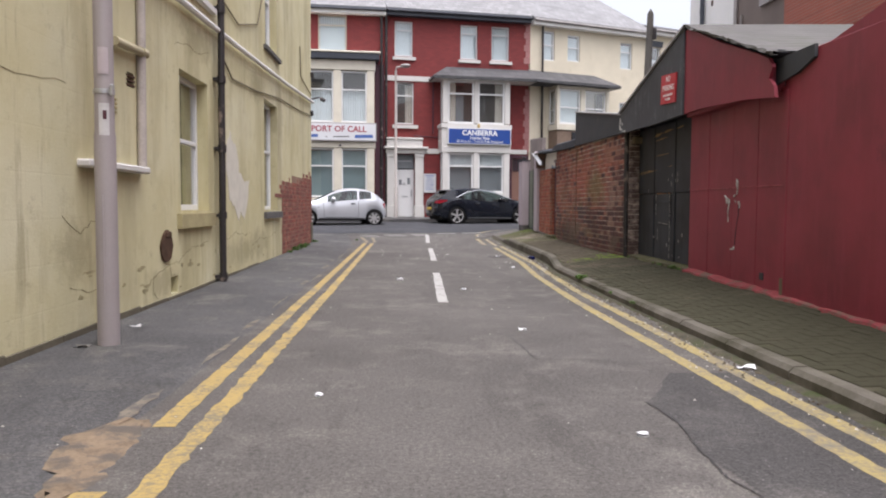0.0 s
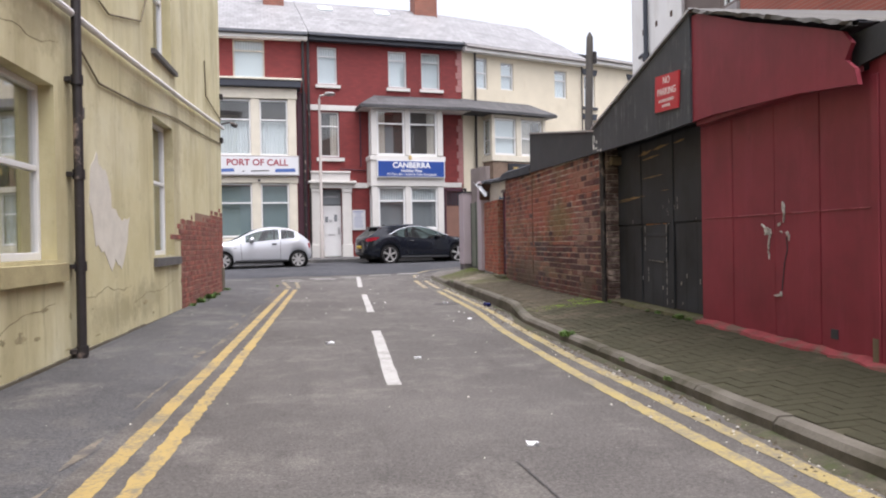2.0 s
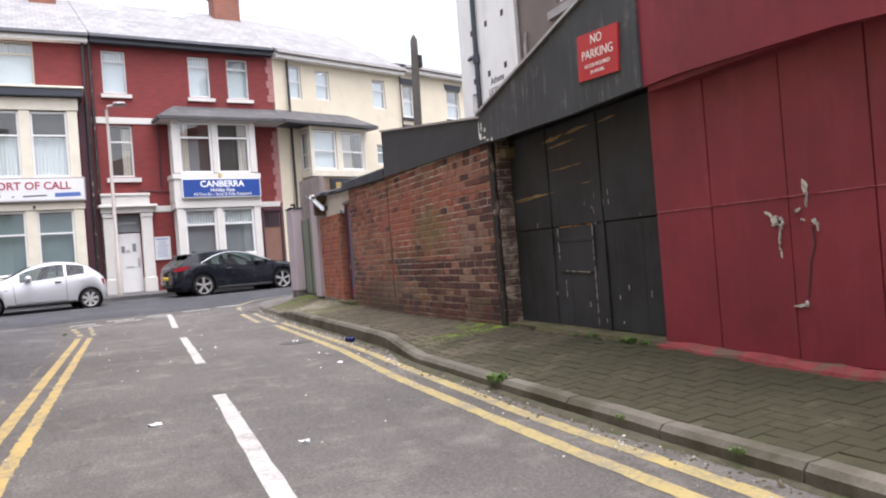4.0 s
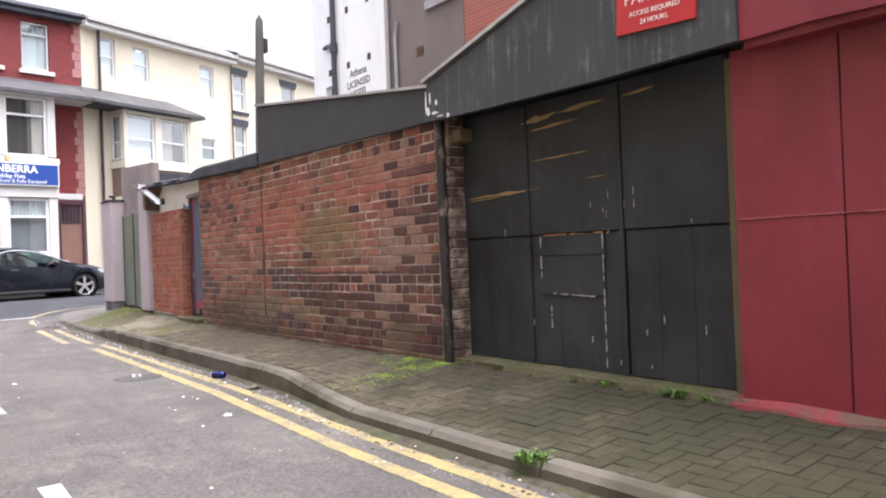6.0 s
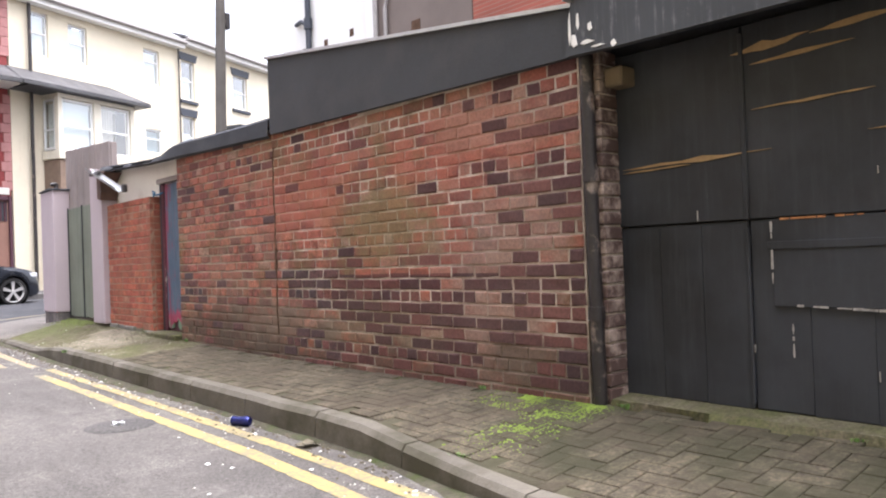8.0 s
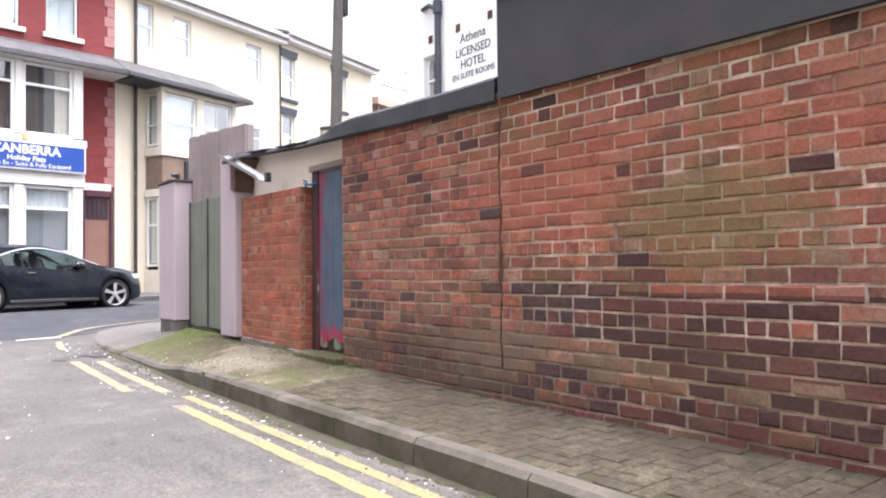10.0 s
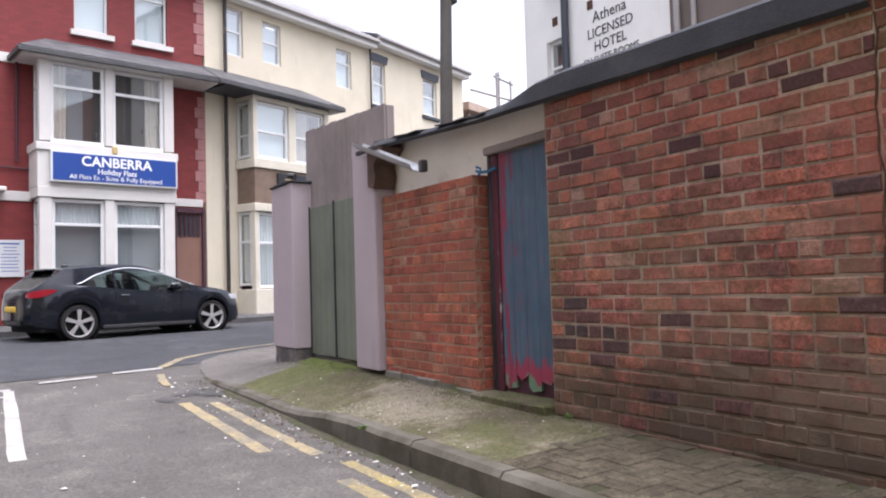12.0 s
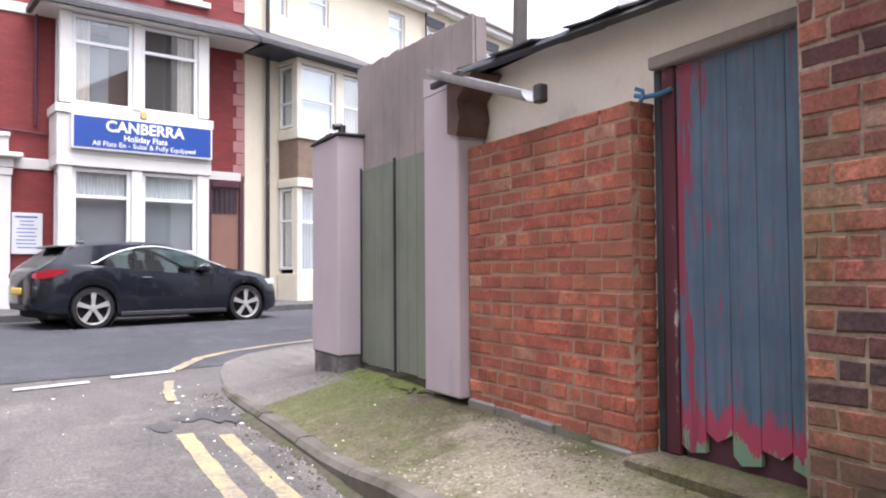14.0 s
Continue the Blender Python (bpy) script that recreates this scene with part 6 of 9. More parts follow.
# lamp column on the near footway
column = thing("lamp_column", "tall grey-pink steel lamp column with stickers on the footway", "street lamp")
s = Shell()
s.tube([(-1.70, 6.30, 0.0), (-1.70, 6.30, 1.5), (-1.70, 6.30, 1.55), (-1.70, 6.30, 7.0)], [0.075, 0.072, 0.066, 0.058], 24)
part("shaft", s, COLUMN, column, smooth=True)
s = Shell()
s.box(-1.708, 6.222, 0.4, -1.692, 6.23, 1.1, 0.002)
part("door", s, COLUMN, column)
for zz, h, mat in ((2.02, 0.09, SIGN_WHITE), (1.62, 0.11, mottled("worn_white_sticker", (0.50, 0.48, 0.47), 0.15, 9, 40, 0.6))):
    s = Shell()
    rows = [[(-1.70 + 0.0705 * math.sin(a), 6.30 - 0.0705 * math.cos(a), z) for a in [radians(-10 + 7 * k) for k in range(9)]] for z in (zz - h, zz + h)]
    s.grid(rows)
    s.grid([[(x * 1.0, y + 0.001, z) for x, y, z in row] for row in rows])
    part("sticker", s, mat if zz < 1.9 else mottled("faded_pink_sticker", (0.40, 0.34, 0.345), 0.1, 4, 40, 0.6), column, "faded paper sticker")
s = Shell()
rows = [[(-1.70 + 0.0725 * math.sin(a), 6.30 - 0.0725 * math.cos(a), z) for a in [radians(12 + 5 * k) for k in range(5)]] for z in (1.62, 1.68)]
s.grid(rows)
part("emblem", s, MAROON_WOOD, column)
s = Shell()
s.tube([(-1.70, 6.30, 1.80), (-1.70, 6.30, 1.83)], 0.071, 24)
s.box(-1.635, 6.225, 1.78, -1.61, 6.26, 1.86, 0.006)
part("clamp", s, STEEL, column)

# ---------------------------------------------------------------- the terrace across the street
def house_pose(x, y, deg):
    return pose(x, y, 0, 0, 0, deg)


ID = Matrix.Identity(4)


def roof_sheet(shell, u0, u1, z0, rise, run, y0=-0.35, thick=0.1):
    shell.extrude([(u0, y0, z0), (u0, run, z0 + rise), (u0, run, z0 + rise + thick), (u0, y0, z0 + thick)], (u1 - u0, 0, 0))


def uv_roof(ob):
    """Unwraps a roof so that its courses run level."""
    uv = ob.data.uv_layers.new(name="courses")
    for poly in ob.data.polygons:
        for li in poly.loop_indices:
            co = ob.data.vertices[ob.data.loops[li].vertex_index].co
            uv.data[li].uv = (co.x, math.hypot(co.y, co.z) * 1.0)
    return ob


def terrace(name, label, m, width, wall, wall_z, holes, eave_mat, roof_mat, rise=2.58, run=4.2, front=RED_BRICK):
    h = thing(name, label, "house", m)
    s = Shell()
    pierced(s, 0, width, -0.1, wall_z, 0.0, 0.3, holes)
    part("wall", s, front, h)
    s = Shell()
    s.box(0.0, 0.31, -0.1, 0.12, 8.0, wall_z)
    s.box(width - 0.12, 0.31, -0.1, width, 8.0, wall_z)
    s.box(0.13, 8.0, -0.1, width - 0.13, 8.2, wall_z)
    pieces("side_wall", s, BROWN_BRICK, h)
    # room backs and floors carry the indoor shade in their colour
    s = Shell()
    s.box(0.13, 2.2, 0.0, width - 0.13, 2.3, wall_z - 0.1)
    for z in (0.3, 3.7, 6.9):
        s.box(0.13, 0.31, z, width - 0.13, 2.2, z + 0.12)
    pieces("room", s, ROOM_SHADE, h)
    s = Shell()
    roof_sheet(s, -0.02, width + 0.02, wall_z, rise, run)
    s.extrude([(-0.02, run, wall_z + rise), (-0.02, 8.4, wall_z + 0.1), (-0.02, 8.4, wall_z), (-0.02, run, wall_z + rise - 0.1)], (width + 0.04, 0, 0))
    uv_roof(part("roof", s, roof_mat, h))
    s = Shell()
    s.box(0, -0.34, wall_z - 0.22, width, -0.02, wall_z - 0.02, 0.01)
    part("eaves_board", s, eave_mat, h)
    s = Shell()
    s.extrude([(0, -0.47, wall_z - 0.04), (0, -0.45, wall_z + 0.05), (0, -0.36, wall_z + 0.05), (0, -0.345, wall_z - 0.05), (0, -0.40, wall_z - 0.09)], (width, 0, 0))
    part("gutter", s, DARK_TRIM if front is RED_BRICK else GREY_PIPE, h)
    return h


# red painted house with the blue sign
H = house_pose(-0.55, 33.9, 9.8)
red_holes = [(0.36, 7.50, 1.15, 9.0), (3.28, 7.50, 4.06, 9.0), (4.70, 7.50, 5.52, 9.0), (0.44, 4.58, 1.20, 6.40), (0.42, 0.4, 1.24, 3.28), (2.55, 0.9, 5.15, 3.3), (2.55, 4.6, 5.15, 6.4), (5.66, 0.4, 6.42, 3.28)]
red = terrace("red_house", "dark red painted brick terraced house with white bay and slate roof", H, 6.45, RED_BRICK, 9.38, red_holes, DARK_TRIM, SLATE, front=RED_BRICK)
for u0, u1 in ((0.36, 1.15), (3.28, 4.06), (4.70, 5.52)):
    sash(red, ID, u0, u1, 7.50, 9.0, 0.09, PVC, [(SKY_SHEEN_BLIND, u0 + 0.05, u1 - 0.05, 7.55, 8.72), (NET, u0 + 0.05, u1 - 0.05, 8.72, 8.95)], 0.25, 0, (u0 - 0.09, u1 + 0.12, 7.34, 7.48, 0.10), WHITE)
    s = Shell()
    s.box(u0 - 0.12, -0.03, 9.04, u1 + 0.12, -0.002, 9.12, 0.008)
    part("lintel", s, RED_BRICK, red)
sash(red, ID, 0.44, 1.20, 4.58, 6.40, 0.09, PVC, [(ROOM_SHADE, 0.5, 0.85, 4.6, 6.35), (DRAPE, 0.86, 1.14, 4.6, 6.3)], 0.32, 0, (0.26, 1.38, 4.40, 4.56, 0.10), WHITE)
for u0, u1, z0, z1, out in ((-0.08, 2.06, 6.44, 6.66, 0.035), (1.62, 2.36, 3.32, 3.54, 0.04), (5.36, 6.40, 3.38, 3.58, 0.04)):
    s = Shell()
    s.box(u0, -out, z0, u1, -0.002, z1, 0.01)
    part("string_course", s, WHITE, red)
# doorway
s = Shell()
for a, b in ((0.02, 0.41), (1.25, 1.62)):
    s.box(a, -0.16, 0.35, b, -0.002, 3.30, 0.012)
    s.box(a - 0.03, -0.20, 0.35, b + 0.03, -0.002, 1.05, 0.015)
    s.box(a - 0.02, -0.19, 3.16, b + 0.02, -0.002, 3.30, 0.01)
pieces("door_surround", s, WHITE, red, "white painted pilasters of the doorway")
s = Shell()
s.box(-0.04, -0.20, 3.31, 1.66, -0.002, 3.50, 0.012)
s.box(-0.12, -0.34, 3.50, 1.80, -0.002, 3.60, 0.02)
s.box(0.0, -0.24, 3.60, 1.56, -0.002, 3.95, 0.015)
s.box(-0.02, -0.28, 3.90, 1.58, -0.002, 3.99, 0.015)
pieces("door_head", s, WHITE, red)
s = Shell()
s.box(0.42, 0.14, 0.56, 1.24, 0.20, 2.62, 0.01)
dd = part("door", s, PVC, red, "white panelled front door")
for u0, u1, z0, z1 in ((0.58, 0.70, 1.95, 2.18), (0.95, 1.07, 1.98, 2.26)):
    s = Shell()
    s.box(u0, 0.132, z0, u1, 0.142, z1, 0.003)
    part("glazing", s, BLIND_GREY, dd)
s = Shell()
s.box(0.70, 0.125, 1.42, 0.96, 0.14, 1.47, 0.003)
s.box(0.74, 0.12, 1.95, 0.86, 0.14, 2.05, 0.004)
part("letter_plate", s, STEEL, dd)
s = Shell()
s.box(1.10, 0.10, 1.45, 1.16, 0.142, 1.75, 0.01)
part("handle", s, STEEL, dd)
s = Shell()
s.box(0.42, 0.14, 2.66, 1.24, 0.20, 3.28, 0.01)
tr = part("transom_light", s, BLIND_GREY, red, "dark glass light over the door")
lettering("lettering", "CANBERRA", 0.12, pose(0.83, 0.136, 2.98, 90, 0, 0), SIGN_WHITE, tr, 0.002)
s = Shell()
s.box(0.30, -0.25, 0.30, 1.36, 0.14, 0.55, 0.02)
part("doorstep", s, CONCRETE, red)
notice = thing("notice_board", "white notice board with small blue print beside the door", "notice board", H)
s = Shell()
s.box(1.65, -0.06, 1.62, 2.20, -0.004, 2.44, 0.008)
part("board", s, SIGN_WHITE, notice)
for i in range(9):
    s = Shell()
    w = 0.20 if i else 0.22
    s.box(1.92 - w * rnd.uniform(0.6, 1), -0.064, 2.34 - i * 0.075, 1.92 + w * rnd.uniform(0.6, 1), -0.0605, 2.34 - i * 0.075 + (0.035 if i == 0 else 0.018))
    part("print_bar", s, LETTER_BLUE, notice)
# bay
BY = 0.75
s = Shell()
for a, b in ((2.34, 2.60), (3.72, 3.94), (5.10, 5.36)):
    s.box(a, -BY, 0.45, b, -BY + 0.2, 3.36, 0.015)
for a, b in ((2.34, 2.58), (3.74, 3.92), (5.12, 5.36)):
    s.box(a, -BY, 4.62, b, -BY + 0.2, 6.46, 0.015)
pieces("bay_post", s, WHITE, red)
s = Shell()
s.box(2.30, -BY - 0.03, 3.36, 5.40, -0.31 + 0.3, 3.60, 0.012)
s.box(2.30, -BY - 0.01, 3.60, 5.40, -0.01, 4.40, 0.012)
s.box(2.26, -BY - 0.06, 4.40, 5.44, -0.01, 4.58, 0.015)
pieces("bay_apron", s, WHITE, red)
s = Shell()
s.box(2.61, -BY + 0.02, 0.40, 5.09, -BY + 0.17, 1.62, 0.012)
s.box(2.36, -BY + 0.21, 0.40, 2.52, -0.01, 1.62, 0.012)
s.box(5.18, -BY + 0.21, 0.40, 5.34, -0.01, 1.62, 0.012)
pieces("bay_base", s, WHITE, red)
AT = Matrix.Translation((0, -BY + 0.05, 0))
for u0, u1 in ((2.60, 3.72), (3.94, 5.10)):
    sash(red, AT, u0, u1, 1.62, 3.34, 0.02, PVC, [(BLIND_GREY, u0 + 0.05, u1 - 0.05, 1.66, 2.75), (NET, u0 + 0.05, u1 - 0.05, 2.8, 3.28)], 0.33, 0, (u0, u1, 1.56, 1.62, 0.04), WHITE, 0.075)
sash(red, AT, 2.58, 3.74, 4.60, 6.44, 0.02, PVC, [(DRAPE, 2.62, 2.95, 4.66, 6.4), (BLIND_GREY, 2.96, 3.3, 4.66, 5.9), (ROOM_SHADE, 3.3, 3.7, 4.66, 6.4)], 0.30, 0, None, WHITE, 0.075)
sash(red, AT, 3.92, 5.12, 4.60, 6.44, 0.02, PVC, [(ROOM_SHADE, 3.98, 4.7, 4.66, 6.4), (DRAPE, 4.72, 5.05, 4.66, 6.35)], 0.30, 0, None, WHITE, 0.075)
for u, sg in ((2.40, 1), (5.30, -1)):
    turn = Matrix(((0, sg, 0, u), (1, 0, 0, 0), (0, 0, 1, 0), (0, 0, 0, 1)))
    for z0, z1 in ((1.62, 3.34), (4.60, 6.44)):
        sash(red, turn, -0.53, -0.03, z0, z1, 0.0, PVC, [], 0.30, 0)
s = Shell()
for zz in (0.0, -0.07):
    s.face((1.88, -1.05, 6.60 + zz), (6.45, -1.05, 6.60 + zz), (6.45, -0.01, 7.14 + zz), (2.66, -0.01, 7.14 + zz))
    s.face((1.88, -1.05, 6.60 + zz), (2.66, -0.01, 7.14 + zz), (1.88, -0.01, 6.60 + zz))
s.box(1.86, -1.07, 6.47, 6.45, -0.98, 6.58, 0.008)
s.box(1.86, -0.98, 6.47, 1.94, -0.01, 6.58, 0.008)
uv_roof(part("bay_roof", s, SLATE_DARK, red, "dark slate hipped bay roof"))
s = Shell()
s.box(1.96, -0.97, 6.46, 6.44, -0.01, 6.50)
part("bay_soffit", s, WHITE, red)
# blue sign
bs = thing("shop_sign", "blue holiday flats sign with white letters on the bay", "sign", H)
s = Shell()
s.box(2.54, -BY - 0.13, 3.70, 5.38, -BY - 0.02, 4.40, 0.01)
part("sign_frame", s, SIGN_WHITE, bs)
s = Shell()
s.box(2.58, -BY - 0.137, 3.74, 5.34, -BY - 0.12, 4.36, 0.003)
part("sign_face", s, SIGN_BLUE, bs)
yf = -BY - 0.139
lettering("lettering", "CANBERRA", 0.31, pose(3.96, yf, 4.19, 90, 0, 0), LETTER_WHITE, bs, bold=0.022)
lettering("lettering", "Holiday Flats", 0.17, pose(3.96, yf, 3.975, 90, 0, 0), LETTER_WHITE, bs, bold=0.012)
lettering("lettering", "All Flats En - Suite & Fully Equipped", 0.145, pose(3.96, yf, 3.83, 90, 0, 0), LETTER_WHITE, bs)
s = Shell()
s.box(3.86, -BY - 0.13, 4.42, 3.98, -BY - 0.07, 4.60, 0.02)
part("sign_lamp", s, mottled("stained_fitting", (0.5, 0.36, 0.15), 0.2, 8, 40, 0.6), bs)
# alley door between red and cream house
s = Shell()
s.box(5.66, 0.05, 0.45, 6.42, 0.12, 3.26, 0.01)
ad = part("alley_gate", s, mottled("brown_painted_door", (0.22, 0.115, 0.085), 0.1, 3, 40, 0.6), red, "pale brown alley door with barred top")
s = Shell()
s.box(5.74, 0.035, 2.62, 6.34, 0.052, 3.18)
part("grille_opening", s, BLACK_BOARD, ad)
for i in range(5):
    s = Shell()
    s.box(5.80 + i * 0.115, 0.015, 2.60, 5.835 + i * 0.115, 0.036, 3.20, 0.004)
    part("bar", s, MAROON_WOOD, ad)
s = Shell()
for a, b, z0, z1 in ((5.60, 5.70, 0.45, 3.34), (6.38, 6.46, 0.45, 3.34), (5.71, 6.37, 3.22, 3.34)):
    s.box(a, -0.03, z0, b, 0.05, z1, 0.008)
pieces("gate_frame", s, PURPLE, ad)
# maroon edge, pipes
s = Shell()
s.tube([(-0.02, -0.10, 0.5), (-0.02, -0.10, 9.2)], 0.055, 10)
pieces("rain_pipe", s, BLACK_PIPE, red, smooth=True)
s = Shell()
s.tube([(2.05, -0.06, 4.2), (2.05, -0.06, 6.5)], 0.03, 8)
s.tube([(1.2, -0.05, 4.1), (2.05, -0.05, 4.05), (2.3, -0.05, 4.05)], 0.02, 8)
part("cable", s, PURPLE, red, smooth=True)
# quoins where red meets cream
QUOIN = mottled("faded_red_stone", (0.34, 0.16, 0.15), 0.2, 6, 40, 0.8)
for i in range(31):
    s = Shell()
    w = 0.16 if i % 2 else 0.24
    s.box(6.45 - w, -0.022, 0.7 + i * 0.28, 6.50, -0.003, 0.7 + i * 0.28 + 0.27, 0.006)
    if 3.3 < 0.7 + i * 0.28 and not 6.3 < 0.7 + i * 0.28 < 7.2:
        part("quoin", s, QUOIN, red)
# chimneys and roof lights
for u, y, z in ((6.02, 3.9, 11.6),):
    c = Shell()
    c.box(u - 0.55, y - 0.4, z - 1.5, u + 0.55, y + 0.4, z + 1.3, 0.02)
    c.box(u - 0.62, y - 0.47, z + 1.1, u + 0.62, y + 0.47, z + 1.3, 0.02)
    ch = part("chimney", c, BROWN_BRICK, red, "red brick chimney stack")
    for k in (-0.25, 0.25):
        p = Shell()
        p.lathe([(0.10, 0.0), (0.12, 0.1), (0.10, 0.45), (0.12, 0.5), (0.0, 0.5)], (u + k, y, z + 1.3), "z", 12)
        part("chimney_pot", p, BROWN_BRICK, ch, smooth=True)
for u in (0.95, 3.55):
    s = Shell()
    f = 2.6 / 4.5
    s.extrude([(u, 3.0, 11.36), (u, 3.55, 11.67), (u, 3.52, 11.74), (u, 2.97, 11.43)], (0.6, 0, 0))
    part("roof_light", s, SKY_SHEEN_BLIND, red)

# house with the white sign
Q = house_pose(-0.55, 33.9, 6.0) @ pose(-6.6, 0, 0)
poc_holes = [(3.70, 7.58, 4.90, 9.15), (3.2, 1.3, 5.85, 3.4), (3.2, 4.6, 5.85, 6.6)]
poc = terrace("guest_house", "dark red terraced guest house with cream bay and slate roof", Q, 6.55, RED_BRICK, 9.36, poc_holes, SOOT_WHITE, SLATE, front=RED_BRICK)
sash(poc, ID, 3.70, 4.90, 7.58, 9.15, 0.08, CREAM_TRIM, [(SKY_SHEEN_BLIND, 3.76, 4.84, 7.64, 8.7), (NET, 3.76, 4.84, 8.7, 9.1)], 0.28)
s = Shell()
s.box(2.6, -BY - 0.22, 7.12, 6.24, -0.01, 7.38, 0.02)
part("bay_cornice", s, DARK_TRIM, poc, "dark painted cornice over the bay")
s = Shell()
s.box(2.58, -BY - 0.26, 7.385, 6.28, -0.01, 7.46, 0.015)
part("cornice_cap", s, CREAM_TRIM, poc)
s = Shell()
for z0, z1 in ((1.35, 3.46), (4.50, 6.70)):
    for a, b in ((2.72, 2.98), (4.33, 4.66), (5.72, 6.04)):
        s.box(a, -BY, z0, b, -BY + 0.22, z1, 0.015)
pieces("bay_post", s, CREAM_TRIM, poc)
s = Shell()
s.box(2.70, -BY - 0.03, 6.70, 6.08, -0.01, 7.11, 0.012)
s.box(2.70, -BY - 0.03, 3.46, 6.08, -0.01, 3.70, 0.012)
s.box(2.72, -BY + 0.0, 3.70, 6.04, -0.01, 4.50, 0.012)
s.box(2.70, -BY - 0.02, 0.4, 6.06, -BY + 0.2, 1.35, 0.012)
s.box(5.80, -BY + 0.23, 0.4, 6.04, -0.01, 6.69, 0.012)
s.box(2.72, -BY + 0.23, 0.4, 2.96, -0.01, 6.69, 0.012)
pieces("bay_apron", s, CREAM_TRIM, poc)
for u0, u1 in ((2.98, 4.33), (4.66, 5.72)):
    sash(poc, AT, u0, u1, 1.38, 3.44, 0.02, PVC, [(BLIND, u0 + 0.05, u1 - 0.05, 1.45, 3.35)], 0.36, 0, None, WHITE, 0.06)
    sash(poc, AT, u0, u1, 4.52, 6.66, 0.02, PVC, [(NET, u0 + 0.05, u1 - 0.05, 4.58, 5.85), (ROOM_SHADE, u0 + 0.05, u1 - 0.05, 5.9, 6.6)], 0.36, 0, None, WHITE, 0.06)
ps = thing("shop_sign", "white guest house sign with maroon letters on the bay", "sign", Q)
s = Shell()
s.box(2.60, -BY - 0.16, 3.72, 6.12, -BY - 0.04, 4.50, 0.012)
part("sign_frame", s, GREY_PIPE, ps)
s = Shell()
s.box(2.64, -BY - 0.167, 3.77, 6.08, -BY - 0.15, 4.45, 0.003)
part("sign_face", s, SIGN_WHITE, ps)
lettering("lettering", "PORT OF CALL", 0.34, pose(4.55, -BY - 0.169, 4.22, 90, 0, 0), LETTER_RED, ps, bold=0.02)
for u0, u1, z0, z1 in ((3.15, 3.70, 3.86, 4.0), (3.98, 4.08, 3.87, 3.92), (4.3, 5.0, 3.88, 3.94), (5.2, 5.98, 3.86, 4.01)):
    s = Shell()
    s.extrude([(u0, -BY - 0.171, z0), (u1, -BY - 0.171, z0 + 0.02), (u1 - 0.03, -BY - 0.171, z1), (u0 + 0.02, -BY - 0.171, z1 - 0.02)], (0, 0.003, 0))
    part("print_bar", s, LETTER_BLUE if z1 > 3.95 else LETTER_BLACK, ps)
s = Shell()
s.tube([(4.6, -BY - 0.02, 3.55), (4.6, -BY - 0.12, 3.56)], 0.045, 10)
part("alarm_lamp", s, BLACK_PIPE, poc, smooth=True)
s = Shell()
s.box(6.12, -0.05, 0.4, 6.50, 0.0, 7.1, 0.01)
part("maroon_pilaster", s, PURPLE, poc)
s = Shell()
s.tube([(6.38, -0.12, 0.5), (6.38, -0.12, 9.2)], 0.055, 10)
pieces("rain_pipe", s, BLACK_PIPE, poc, smooth=True)
chm = Shell()
chm.box(4.95, 3.4, 10.6, 5.85, 4.2, 13.3, 0.02)
part("chimney", chm, BROWN_BRICK, poc, "tall red chimney stack")
further = terrace("guest_house", "plain dark red terraced house further along the street", house_pose(-0.55, 33.9, 6.0) @ pose(-20, 0, 0), 13.35, RED_BRICK, 9.3, [], SOOT_WHITE, SLATE)

# cream house that follows the bend
C = house_pose(5.87, 35.02, 21.5)
cream_holes = [(0.66, 7.66, 1.28, 9.0), (1.98, 7.72, 2.66, 8.92), (4.95, 7.60, 5.65, 8.85), (4.93, 5.15, 5.65, 6.02), (1.1, 4.75, 3.65, 6.3), (1.1, 1.2, 3.65, 3.3)]
cream = terrace("cream_house", "cream painted terraced house with bay and slate roof on the bend", C, 6.6, CREAM, 9.36, cream_holes, SOOT_WHITE, SLATE, front=CREAM)
for u0, z0, u1, z1 in cream_holes[:3]:
    sash(cream, ID, u0, u1, z0, z1, 0.07, PVC, [(SKY_SHEEN_BLIND, u0 + 0.05, u1 - 0.05, z0 + 0.05, z1 - 0.1)], 0.48 if u0 < 4 else 0.35)
sash(cream, ID, 4.93, 5.65, 5.15, 6.02, 0.03, PVC, [(BLIND, 4.98, 5.6, 5.2, 5.95)], 0.4)
s = Shell()
s.tube([(0.58, -0.12, 0.6), (0.58, -0.12, 9.2)], 0.05, 10)
s.tube([(6.48, -0.10, 0.6), (6.48, -0.10, 9.2)], 0.03, 8)
pieces("rain_pipe", s, BLACK_PIPE, cream, smooth=True)
s = Shell()
for a, b in ((0.98, 1.12), (2.24, 2.50), (3.64, 3.80)):
    s.box(a, -BY, 4.74, b, -BY + 0.18, 6.34, 0.012)
    s.box(a, -BY, 1.2, b, -BY + 0.18, 3.3, 0.012)
s.box(0.95, -BY - 0.05, 4.48, 3.84, -0.01, 4.74, 0.015)
s.box(0.97, -BY - 0.02, 6.34, 3.82, -0.01, 6.46, 0.01)
s.box(0.95, -BY - 0.05, 3.30, 3.84, -0.01, 3.52, 0.015)
s.box(0.95, -BY - 0.04, 0.4, 3.84, -0.01, 1.2, 0.015)
pieces("bay_front", s, CREAM_TRIM, cream)
s = Shell()
s.box(1.0, -BY, 3.53, 3.80, -0.01, 4.47, 0.01)
part("bay_panel", s, mottled("bleached_brown_panel", (0.18, 0.125, 0.09), 0.25, 5, 40, 0.8), cream, "bleached brown sign panel")
s = Shell()
s.box(1.75, -BY - 0.08, 3.62, 3.74, -BY - 0.005, 4.40, 0.01)
